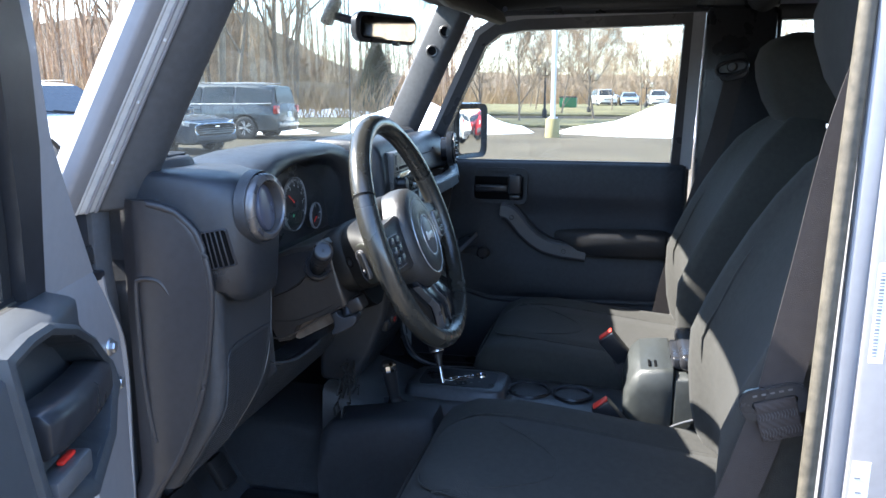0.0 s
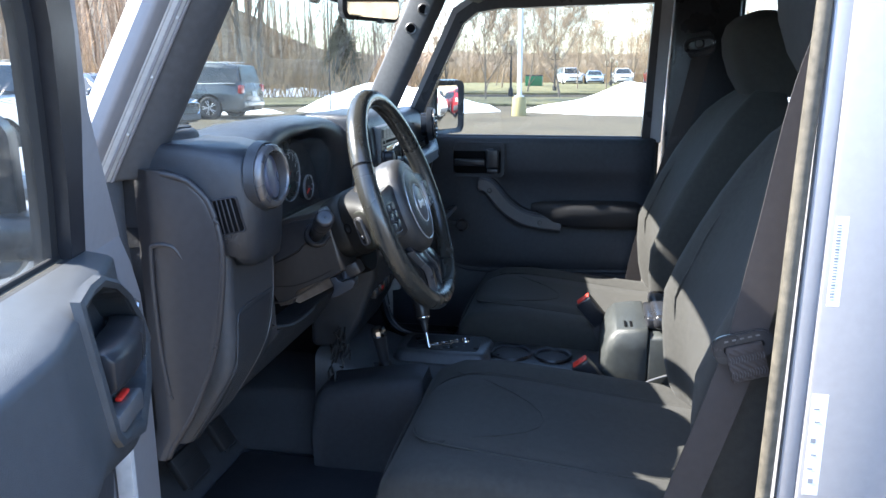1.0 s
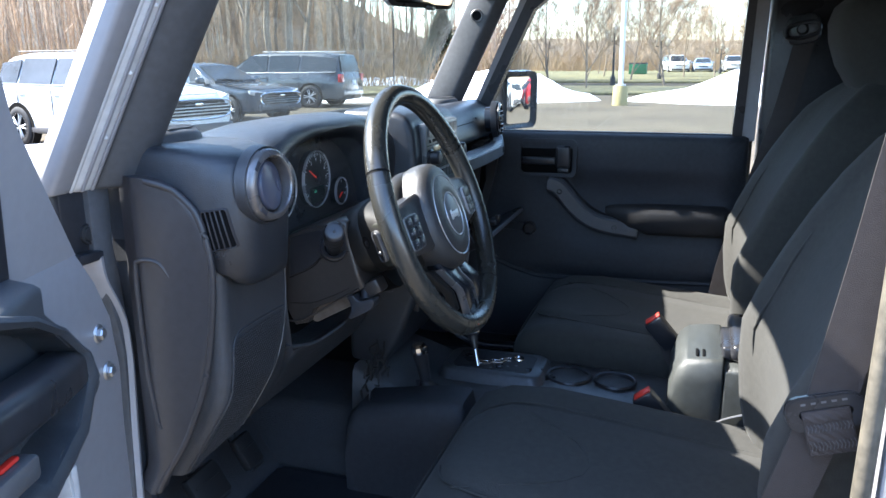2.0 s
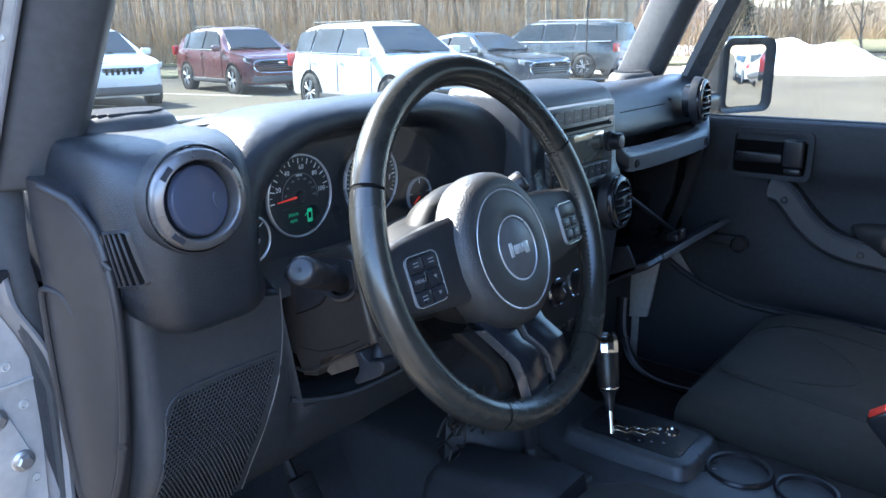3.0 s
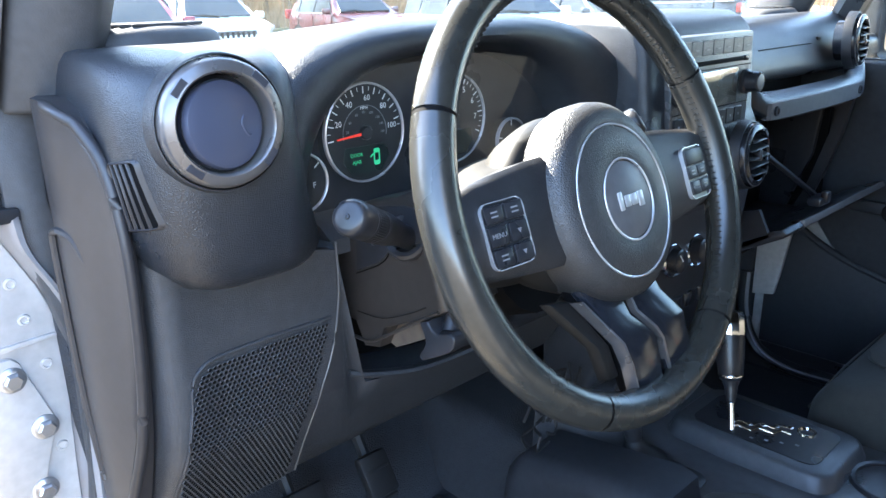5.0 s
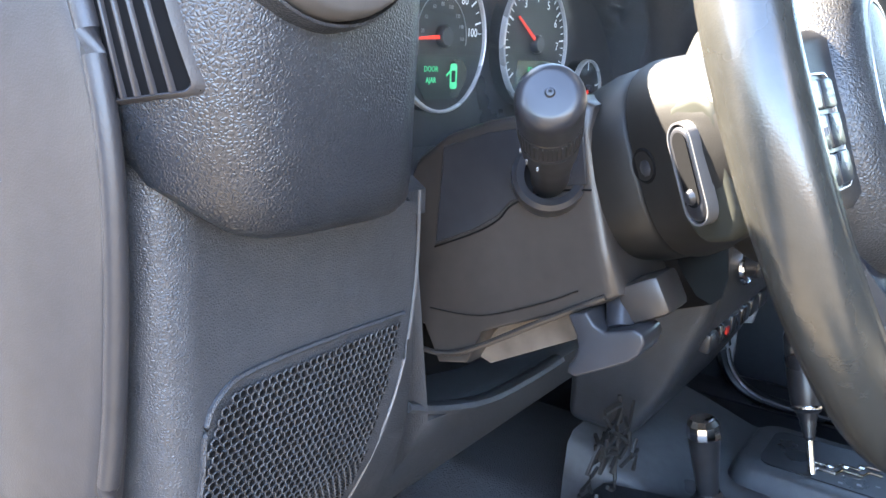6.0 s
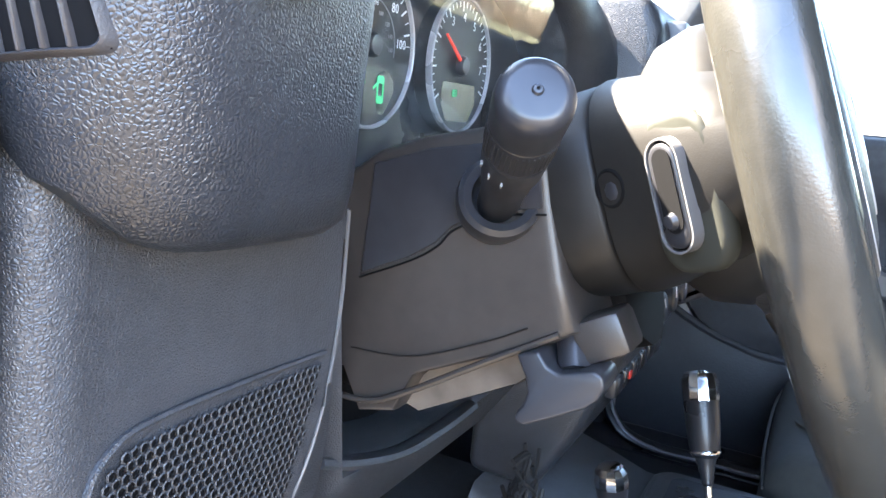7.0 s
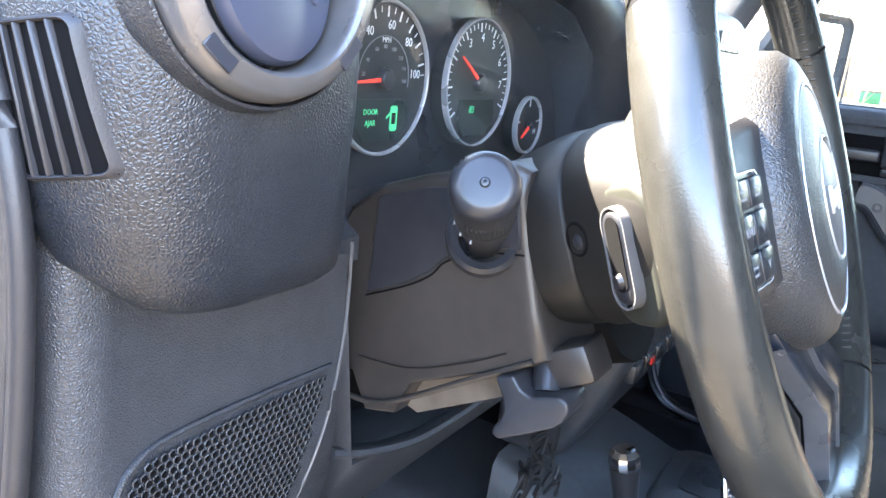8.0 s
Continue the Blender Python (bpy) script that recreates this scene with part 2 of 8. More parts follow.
def moved(bm, m):
    bmesh.ops.transform(bm, matrix=m, verts=bm.verts)
    return bm


def bev(bm, w, seg=2, angle=25):
    if w > 0:
        es = [e for e in bm.edges if len(e.link_faces) == 2 and e.calc_face_angle(0) > radians(angle)]
        bmesh.ops.bevel(bm, geom=es, offset=w, segments=seg, profile=0.5, affect="EDGES", clamp_overlap=True)
    return bm


def box(c, s, w=0.0, seg=2, m=None):
    bm = bmesh.new()
    bmesh.ops.create_cube(bm, size=1)
    bmesh.ops.scale(bm, verts=bm.verts, vec=s)
    bev(bm, w, seg)
    if m is not None:
        moved(bm, m)
    bmesh.ops.translate(bm, verts=bm.verts, vec=c)
    return bm


def axes(axis, p, d):
    return {"x": (d, p[0], p[1]), "y": (p[0], d, p[1]), "z": (p[0], p[1], d)}[axis]


def prism(pts, axis, a, b, w=0.0, seg=2, m=None):
    """A polygon in the plane across axis, drawn out from a to b."""
    bm = bmesh.new()
    va = [bm.verts.new(axes(axis, p, a)) for p in pts]
    vb = [bm.verts.new(axes(axis, p, b)) for p in pts]
    bm.faces.new(va)
    bm.faces.new(vb[::-1])
    for i in range(len(pts)):
        j = (i + 1) % len(pts)
        bm.faces.new((va[i], vb[i], vb[j], va[j]))
    bmesh.ops.recalc_face_normals(bm, faces=bm.faces)
    bev(bm, w, seg)
    return moved(bm, m) if m is not None else bm


def loft(rings, closed=True, caps=True, loop=False):
    """Skins rings of points that have the same count."""
    bm = bmesh.new()
    vs = [[bm.verts.new(p) for p in r] for r in rings]
    n = len(rings[0])
    for i in range(len(vs) if loop else len(vs) - 1):
        a, b = vs[i], vs[(i + 1) % len(vs)]
        for j in range(n if closed else n - 1):
            k = (j + 1) % n
            bm.faces.new((a[j], a[k], b[k], b[j]))
    if caps and closed and not loop:
        bm.faces.new(vs[0][::-1])
        bm.faces.new(vs[-1])
    bmesh.ops.recalc_face_normals(bm, faces=bm.faces)
    return bm


def lathe(prof, m=None, n=32, start=0.0, turn=360.0, sx=1.0):
    """Turns a profile of (radius, height) round its own z."""
    full = abs(turn - 360) < 1e-6
    k = n if full else n + 1
    rings = []
    for i in range(k):
        a = radians(start + turn * i / n)
        rings.append([(r * math.cos(a) * sx, r * math.sin(a), h) for r, h in prof])
    bm = loft(rings, closed=False, caps=False, loop=full)
    return moved(bm, m) if m is not None else bm


def smooth_path(pts, k=6, closed=False):
    """Catmull-Rom through points."""
    p = [Vector(q) for q in pts]
    n = len(p)
    out = []
    for i in range(n if closed else n - 1):
        if closed:
            a, b, c, d = p[i - 1], p[i], p[(i + 1) % n], p[(i + 2) % n]
        else:
            a, b, c, d = p[max(i - 1, 0)], p[i], p[i + 1], p[min(i + 2, n - 1)]
        for s in range(k):
            t = s / k
            out.append(0.5 * ((2 * b) + (c - a) * t + (2 * a - 5 * b + 4 * c - d) * t * t + (3 * b - a - 3 * c + d) * t ** 3))
    if not closed:
        out.append(p[-1])
    return out


def tube(pts, r, n=10, closed=False, flat=1.0, up=(0, 0, 1), caps=True):
    """A round or flattened bar along points; r may be a list."""
    p = [Vector(q) for q in pts]
    rings = []
    for i, q in enumerate(p):
        if closed:
            d = p[(i + 1) % len(p)] - p[i - 1]
        else:
            d = p[min(i + 1, len(p) - 1)] - p[max(i - 1, 0)]
        d.normalize()
        u = Vector(up)
        if abs(d.dot(u)) > 0.97:
            u = Vector((1, 0.2, 0))
        s = d.cross(u).normalized()
        w = s.cross(d).normalized()
        rad = r[i] if isinstance(r, (list, tuple)) else r
        rings.append([q + s * rad * math.cos(2 * math.pi * j / n) + w * rad * flat * math.sin(2 * math.pi * j / n) for j in range(n)])
    return loft(rings, True, caps and not closed, closed)


def rring(w, h, r, n=5, e=None):
    """A rounded rectangle round the origin, as 2D points."""
    out = []
    for cx, cy, a0 in ((w / 2 - r, h / 2 - r, 0), (-w / 2 + r, h / 2 - r, 90), (-w / 2 + r, -h / 2 + r, 180), (w / 2 - r, -h / 2 + r, 270)):
        for i in range(n + 1):
            a = radians(a0 + 90 * i / n)
            out.append((cx + r * math.cos(a), cy + r * math.sin(a)))
    return out


def frame_bm(outer, inner, a, b, m=None):
    """A plate between two outlines of the same count, thick from a to b along local z."""
    rings = [[(x, y, a) for x, y in outer], [(x, y, b) for x, y in outer], [(x, y, b) for x, y in inner], [(x, y, a) for x, y in inner]]
    bm = loft(rings, True, False, True)
    return moved(bm, m) if m is not None else bm


def words(body, size, depth=0.0002, m=None, align="CENTER"):
    cu = bpy.data.curves.new("words", "FONT")
    cu.body, cu.size, cu.extrude, cu.align_x, cu.align_y = body, size, depth, align, "CENTER"
    cu.resolution_u = 2
    ob = bpy.data.objects.new("words", cu)
    scene.collection.objects.link(ob)
    me = bpy.data.meshes.new_from_object(ob.evaluated_get(bpy.context.evaluated_depsgraph_get()))
    bm = bmesh.new()
    bm.from_mesh(me)
    bpy.data.objects.remove(ob)
    bpy.data.curves.remove(cu)
    bpy.data.meshes.remove(me)
    return moved(bm, m) if m is not None else bm


def facing(c, normal, up=(0, 0, 1)):
    """A frame at c whose z is normal and whose y leans to up."""
    z = Vector(normal).normalized()
    x = Vector(up).cross(z).normalized()
    y = z.cross(x)
    m = Matrix((x, y, z)).transposed().to_4x4()
    m.translation = c
    return m


# ---- the car: shell ----
shell = thing("car_shell", (0, 0, 0.4), "silver-white car body with open driver's doorway, parked on asphalt", "car body")
RIGHT, LEFT = 1, -1


def pillar_a(s):
    lo, hi = Vector((0.700, 0.385, 1.33)), Vector((0.655, 0.165, 1.76))
    d = hi - lo

    def bar(sec, name, mat, label=""):
        rings = []
        for k in range(7):
            q = lo + d * (k / 6)
            rings.append([(s * (q.x + a), q.y + b, q.z) for a, b in sec])
        part(name, bev(loft(rings), 0.005, 2, 40), mat, shell, label)
    bar([(-0.035, 0.035), (0.012, 0.045), (0.03, 0.0), (0.026, -0.044), (0.0, -0.068), (-0.028, -0.074), (-0.050, -0.045)], "pillar_trim", TRIMPL, "dark plastic windshield pillar trim")
    bar([(0.014, 0.040), (0.078, 0.012), (0.090, -0.016), (0.086, -0.034), (0.058, -0.036), (0.052, -0.004), (0.032, 0.0)], "windshield_pillar", PAINT, "silver-white painted windshield pillar")
    bar([(0.032, -0.002), (0.056, -0.010), (0.058, -0.030), (0.046, -0.041), (0.028, -0.043)], "door_flange", JAMB, "ridged pale door flange")
    for a, b in ((0.056, -0.034), (0.046, -0.041), (0.033, -0.044)):
        bar([(a, b - 0.003), (a + 0.004, b), (a, b + 0.003), (a - 0.004, b)], "flange_ridge", JAMB if a > 0.05 else PAINT)


pillar_a(RIGHT)
pillar_a(LEFT)
for k in range(5):
    f = 0.15 + 0.17 * k
    q = Vector((-0.741, 0.3435, 1.33)).lerp(Vector((-0.696, 0.1235, 1.76)), f)
    part("rivet", lathe([(0, 0.0015), (0.0024, 0.001), (0.003, 0)], facing(q, (-0.7, -0.7, 0.1)), 8), JAMB, shell)
for q in ((0.6245, 0.238, 1.595), (0.6195, 0.199, 1.648)):
    so = part("grab_bar_socket", lathe([(0.0125, -0.004), (0.0130, 0.003), (0.0150, 0.004), (0.0168, 0.002), (0.0175, -0.004)], facing(q, (-0.97, -0.20, -0.10)), 20), SATIN, shell, "pale rimmed grab bar socket")
    # black disc for the shade inside the socket
    part("bolt_recess_shade", lathe([(0, 0.0005), (0.0125, 0.0008)], facing(q, (-0.97, -0.20, -0.10)), 16), DARK, so)

# windshield, cowl, header
ws = prism([(-0.66, 0), (0.66, 0), (0.625, 0.50), (-0.625, 0.50)], "z", -0.0025, 0.0025)
ws_m = facing((0, 0.44, 1.325), (0, -0.89, -0.455), (0, -0.455, 0.89))
pane = part("windshield", moved(ws, ws_m), WINDSHIELD, shell, "dusty windshield glass")
pane.visible_shadow = False
part("windshield_header", prism([(0.20, 1.715), (0.26, 1.73), (0.25, 1.80), (-0.02, 1.82), (-0.02, 1.765), (0.10, 1.735)], "x", -0.66, 0.66, 0.008), LINER, shell)
part("cowl", prism([(0.44, 1.31), (0.52, 1.325), (0.62, 1.318), (0.62, 1.10), (0.44, 1.10)], "x", -0.72, 0.72, 0.008), SMOOTH, shell)
part("windshield_seal", tube(smooth_path([(-0.655, 0.428, 1.358), (-0.4, 0.436, 1.363), (0, 0.438, 1.365), (0.4, 0.436, 1.361), (0.655, 0.428, 1.352)], 5), 0.0045, 8), RUBBER, shell, "black rubber strip along the foot of the windshield")
hood = []
for k in range(9):
    x = -0.72 + 1.44 * k / 8
    c = 0.03 * (1 - (x / 0.72) ** 2)
    hood.append([(x, 0.62, 1.27 + c), (x, 1.2, 1.25 + c), (x, 1.75, 1.20 + c), (x, 1.80, 1.10), (x, 1.80, 0.75), (x, 0.62, 0.75)])
part("hood", loft(hood), PAINT, shell, "silver-white hood")
part("antenna", tube([(0.80, 0.555, 1.15), (0.80, 0.55, 2.0)], 0.0022, 6), SMOOTH, shell)
part("roof_panel", prism([(0.25, 1.80), (0.1, 1.83), (-2.2, 1.84), (-2.2, 1.81), (0.0, 1.80)], "x", -0.68, 0.68, 0.01), PAINT, shell)
part("roof_liner", prism([(0.12, 1.765), (0.0, 1.78), (-2.2, 1.79), (-2.2, 1.775), (0.0, 1.755)], "x", -0.66, 0.66, 0.004), LINER, shell)

# sun visor, folded up against the header
vis = []
for k in range(9):
    f = k / 8
    x, y, z = 0.10 + 0.46 * f, 0.075 - 0.078 * f, 1.668 - 0.014 * f
    e = 0.014 * max(0.0, abs(f - 0.5) - 0.42) / 0.08
    vis.append([(x, y + 0.004 + e, z + 0.002 + e), (x, y + 0.014, z - 0.004 + e), (x, y + 0.028, z + e), (x, y + 0.125, z + 0.078), (x, y + 0.112, z + 0.096), (x, y + 0.010 + e, z + 0.020 + e)])
vs_ = part("sun_visor", bev(loft(vis), 0.006, 3, 40), VISOR, shell, "grey padded sun visor, folded up")
part("visor_label", prism([(0.20, 0.0), (0.33, -0.0215), (0.33, 0.0335), (0.20, 0.055)], "z", -0.001, 0.001, 0, 1, Matrix.Translation((0, 0.093, 1.680)) @ pose(0, 0, 0, 38, 0, 0)), STICK, vs_, "pale printed visor label")
part("visor_pivot", tube([(0.57, 0.02, 1.70), (0.63, 0.05, 1.73)], 0.008, 8), CHROME, shell)

# roll bars
for s in (RIGHT, LEFT):
    pts = smooth_path([(s * 0.60, 0.08, 1.735), (s * 0.60, -0.2, 1.752), (s * 0.60, -0.55, 1.755), (s * 0.60, -1.6, 1.745)], 5)
    part("padded_roll_bar", tube(pts, 0.042, 14), LINER, shell, "black padded roll bar")
part("padded_roll_bar", tube(smooth_path([(-0.62, -0.64, 1.72), (-0.4, -0.66, 1.755), (0.4, -0.66, 1.755), (0.62, -0.64, 1.72)], 5), 0.04, 14), LINER, shell)

# pillars behind the front doors
for s in (RIGHT, LEFT):
    if s > 0:
        part("middle_pillar", prism([(-0.512, 0.72), (-0.672, 0.72), (-0.672, 1.72), (-0.520, 1.72)], "x", 0.726, 0.785, 0.006, 2), PAINT, shell, "silver-white door pillar")
        part("pillar_flange", prism([(-0.504, 0.74), (-0.514, 0.74), (-0.522, 1.70), (-0.513, 1.70)], "x", 0.729, 0.775, 0.003), JAMB, shell)
        part("pillar_seal", tube([(0.752, -0.492, 0.72), (0.752, -0.490, 1.2), (0.742, -0.492, 1.66)], 0.009, 8), SEAL, shell, "dusty door seal")
        part("pillar_cover", prism([(-0.52, 0.85), (-0.675, 0.85), (-0.695, 1.30), (-0.690, 1.72), (-0.514, 1.72), (-0.506, 1.30)], "x", 0.655, 0.72, 0.012, 3), SMOOTH, shell, "black plastic pillar cover")
    else:
        part("middle_pillar", prism([(-0.540, 0.62), (-0.672, 0.62), (-0.672, 1.72), (-0.548, 1.72)], "x", -0.722, -0.760, 0.005, 2), PAINT, shell, "silver-white door pillar")
        part("pillar_flange", prism([(-0.520, 0.64), (-0.544, 0.64), (-0.552, 1.70), (-0.530, 1.70)], "x", -0.715, -0.752, 0.003), PAINT, shell, "pale pillar flange")
        part("pillar_seal", tube(smooth_path([(-0.748, -0.500, 0.64), (-0.750, -0.508, 0.97), (-0.750, -0.513, 1.30), (-0.745, -0.520, 1.54), (-0.735, -0.528, 1.70)], 4), 0.0085, 10), SEAL, shell, "dusty door seal")
        part("pillar_cover", prism([(-0.535, 0.66), (-0.69, 0.66), (-0.70, 1.30), (-0.68, 1.70), (-0.545, 1.70), (-0.54, 1.30)], "x", -0.665, -0.718, 0.012, 3), SMOOTH, shell, "black plastic pillar cover")
    part("rear_door", prism([(-0.676, 0.60), (-1.35, 0.60), (-1.35, 1.265), (-0.676, 1.265)], "x", s * 0.72, s * 0.785, 0.008), PAINT, shell, "silver-white rear door")
    part("rear_door_trim", prism([(-0.66, 0.75), (-1.33, 0.75), (-1.33, 1.262), (-0.66, 1.262)], "x", s * 0.68, s * 0.718, 0.008), PANEL, shell)
    for ya, yb, za, zb in ((-0.660, -0.708, 1.262, 1.70), (-1.31, -1.35, 1.262, 1.70), (-0.676, -1.35, 1.67, 1.72)):
        part("rear_window_frame", prism([(ya, za), (yb, za), (yb, zb), (ya, zb)], "x", s * 0.70, s * 0.745, 0.004), SMOOTH, shell)
    g = part("rear_side_glass", box((s * 0.722, -1.005, 1.465), (0.004, 0.62, 0.41)), GLASS, shell, "clear rear side window")
    g.visible_shadow = False
    part("rear_quarter", prism([(-1.36, 0.60), (-2.2, 0.60), (-2.2, 1.82), (-1.36, 1.82)], "x", s * 0.70, s * 0.76, 0.008), PAINT, shell)
part("tailgate", prism([(-0.70, 0.6), (0.70, 0.6), (0.70, 1.82), (-0.70, 1.82)], "y", -2.25, -2.2, 0.008), PAINT, shell)
part("rear_bench", box((0, -1.35, 0.95), (1.2, 0.5, 0.2), 0.05, 3), CLOTH, shell)
part("rear_bench_back", box((0, -1.62, 1.2), (1.2, 0.15, 0.62), 0.05, 3, pose(0, 0, 0, -14, 0, 0)), CLOTH, shell)

# door frame rails above both doors
for s in (RIGHT, LEFT):
    part("roof_rail", prism([(0.655, 1.72), (0.735, 1.70), (0.74, 1.78), (0.66, 1.81)], "y", 0.17, -2.2, 0.006), PAINT, shell, "silver-white roof rail")

part("door_header_seal", prism([(0.640, 1.702), (0.690, 1.688), (0.702, 1.70), (0.702, 1.735), (0.640, 1.752)], "y", 0.13, -0.69, 0.005), SMOOTH, shell, "black moulding above the passenger window")

# hinge pillar of the open doorway: a face that looks to the rear, with a rolled lip
inner = [(-0.745, 1.243), (-0.741, 1.225), (-0.720, 1.178), (-0.711, 1.150), (-0.709, 1.120), (-0.709, 1.095), (-0.716, 0.996), (-0.722, 0.88), (-0.735, 0.70)]
outer_lip = [(-0.729, 1.250), (-0.7255, 1.217), (-0.710, 1.183), (-0.700, 1.155), (-0.697, 1.120), (-0.697, 1.082), (-0.702, 1.002), (-0.708, 0.88), (-0.720, 0.70)]
part("hinge_pillar", prism([(-0.80, 0.56)] + inner[::-1] + [(-0.80, 1.250)], "y", 0.372, 0.40, 0.002), JAMB, shell, "silver-white hinge pillar with bolts")
pi_ = smooth_path([(x, 0, z) for x, z in inner], 5)
po_ = smooth_path([(x, 0, z) for x, z in outer_lip], 5)
lip = []
for a, b in zip(pi_, po_):
    ring = []
    for f, y in ((0.0, 0.374), (0.10, 0.371), (0.30, 0.352), (0.42, 0.341), (0.60, 0.337), (0.90, 0.338), (1.0, 0.341), (1.02, 0.350), (0.8, 0.40), (0.0, 0.40)):
        q = a.lerp(b, f)
        ring.append((q.x, y, q.z))
    lip.append(ring)
part("jamb_lip", loft(lip), PAINT, shell, "rolled silver-white doorway lip", 50)
hp = part("hinge_plate", prism([(-0.80, 1.119), (-0.753, 1.119), (-0.747, 1.113), (-0.7275, 1.052), (-0.7275, 1.044), (-0.741, 1.005), (-0.752, 0.965), (-0.80, 0.955)], "y", 0.366, 0.3735, 0.002), JAMB, shell, "bolted hinge plate")
for x, z in ((-0.7555, 1.100), (-0.7375, 1.046), (-0.748, 0.984)):
    m = facing((x, 0.366, z), (0, -1, 0))
    bt = part("hinge_bolt", lathe([(0, 0.0095), (0.0065, 0.0095), (0.0082, 0.0075), (0.0082, 0.0)], m, 6), STEEL, hp, "hex bolt", 25)
    part("bolt_washer", lathe([(0.006, 0.004), (0.0095, 0.0035), (0.0118, 0.0015), (0.0118, 0.0)], m, 24), STEEL, bt)
for x, z in ((-0.740, 1.184), (-0.735, 1.149), (-0.7245, 1.103), (-0.7255, 1.018), (-0.7265, 0.93)):
    part("jamb_plug", lathe([(0, 0.0005), (0.0028, 0.0006), (0.0036, 0.0022), (0.005, 0.0018), (0.0055, 0.0)], facing((x, 0.372, z), (0, -1, 0)), 14), JAMB, shell)
part("jamb_step", prism([(-0.80, 1.122), (-0.712, 1.127), (-0.712, 1.131), (-0.80, 1.128)], "y", 0.369, 0.3735, 0.001), JAMB, shell)
part("trim_channel", prism([(-0.702, 1.345), (-0.702, 1.318), (-0.705, 1.257), (-0.699, 1.211), (-0.694, 1.137), (-0.693, 1.081), (-0.697, 1.008), (-0.703, 0.90), (-0.715, 0.70), (-0.735, 0.70), (-0.712, 1.0), (-0.708, 1.12), (-0.722, 1.19), (-0.737, 1.235), (-0.737, 1.345)], "y", 0.344, 0.366, 0.002), TRIMPL, shell, "grained black trim beside the doorway lip")
part("switch_bracket", join(prism([(-0.775, 1.246), (-0.729, 1.246), (-0.727, 1.30), (-0.735, 1.345), (-0.775, 1.345)], "y", 0.352, 0.372, 0.004), prism([(-0.775, 1.244), (-0.728, 1.244), (-0.728, 1.256), (-0.775, 1.258)], "y", 0.338, 0.36, 0.003)), SMOOTH, shell, "dark bracket of the door switch")
part("door_switch", lathe([(0, 0.006), (0.0085, 0.0055), (0.0095, 0.003), (0.0105, 0.0045), (0.0125, 0.004), (0.013, 0)], facing((-0.737, 0.352, 1.277), (0, -1, 0.05)), 22), RUBBER, shell, "round black door switch")
part("hinge_pillar", prism([(0.335, 0.72), (0.335, 0.98), (0.328, 1.10), (0.335, 1.21), (0.44, 1.27), (0.62, 1.27), (0.62, 0.55), (0.36, 0.55)], "x", 0.730, 0.752, 0.006, 2), JAMB, shell)
part("cowl_side", prism([(0.40, 0.56), (0.62, 0.56), (0.62, 1.30), (0.44, 1.30), (0.40, 1.25)], "x", -0.70, -0.795, 0.006), PAINT, shell, "silver-white body side")
for s in (RIGHT, LEFT):
    part("door_sill", prism([(0.70, 0.56), (0.775, 0.56), (0.775, 0.60), (0.74, 0.625), (0.70, 0.625)], "y", 0.60, -0.60, 0.006), PAINT, shell)
    part("kick_panel", prism([(0.345, 0.62), (0.62, 0.62), (0.62, 1.20), (0.36, 1.20), (0.345, 1.0)], "x", s * 0.68, s * 0.712, 0.01), CARPET, shell)
part("sill_cover", prism([(0.64, 0.60), (0.722, 0.60), (0.722, 0.648), (0.70, 0.655), (0.66, 0.64)], "y", 0.60, -0.60, 0.006), SMOOTH, shell, "black sill cover")
fl = smooth_path([(0.645, 0.338, 0.83), (0.640, 0.336, 0.78), (0.638, 0.331, 0.742), (0.638, 0.315, 0.692), (0.638, 0.281, 0.656), (0.638, 0.219, 0.641), (0.638, 0.128, 0.642), (0.638, -0.05, 0.642)], 6)
part("sill_lip", tube([q + Vector((0.012, 0.012, -0.004)) for q in fl], 0.016, 10, flat=0.8), SMOOTH, shell, "black curved sill moulding")
part("jamb_plate", prism([(0.300, 0.775), (0.352, 0.765), (0.352, 0.79), (0.350, 0.83), (0.345, 0.95), (0.272, 0.95), (0.290, 0.83)], "x", 0.688, 0.700, 0.003), JAMB, shell, "pale painted jamb below the glovebox")
part("doorway_flange", tube(fl, 0.0042, 8, flat=0.7), PAINT, shell, "curved pale doorway flange")
part("floor_pan", prism([(-0.72, 0.58), (0.72, 0.58), (0.72, 0.62), (-0.72, 0.62)], "y", 0.66, -2.2), CARPET, shell, "black carpeted floor")
part("toe_board", prism([(0.45, 0.61), (0.67, 0.61), (0.67, 1.15), (0.63, 1.15), (0.63, 0.80)], "x", -0.71, 0.71, 0.01), CARPET, shell)
part("tunnel", prism([(-0.16, 0.62), (-0.11, 0.76), (0.14, 0.76), (0.19, 0.62)], "y", 0.62, -1.0, 0.02, 3), CARPET, shell)

# ---- dashboard ----
dash = thing("dashboard", (0, 0.3, 1.0), "grained black plastic dashboard with round vents and open glovebox", "dashboard")
top = []
for k in range(33):
    x = -0.688 + 1.376 * k / 32
    e = min(1, (0.688 - abs(x)) / 0.05)
    zt = 1.372 + 0.004 * math.sin(k * 0.2) - 0.03 * (1 - e) ** 2
    if x > -0.06:
        zt -= 0.006
    yf = 0.250 if x < -0.54 else (0.31 if x < -0.07 else 0.215)
    top.append([(x, 0.445, zt - 0.045), (x, 0.42, zt - 0.020), (x, 0.36, zt - 0.006), (x, 0.30, zt), (x, yf + 0.045, zt - 0.006), (x, yf + 0.018, zt - 0.018),
                (x, yf + 0.004, zt - 0.04), (x, yf + 0.002, zt - 0.075), (x, yf + 0.03, zt - 0.10), (x, 0.40, zt - 0.12)])
part("top_pad", loft(top), TOPPAD, dash)

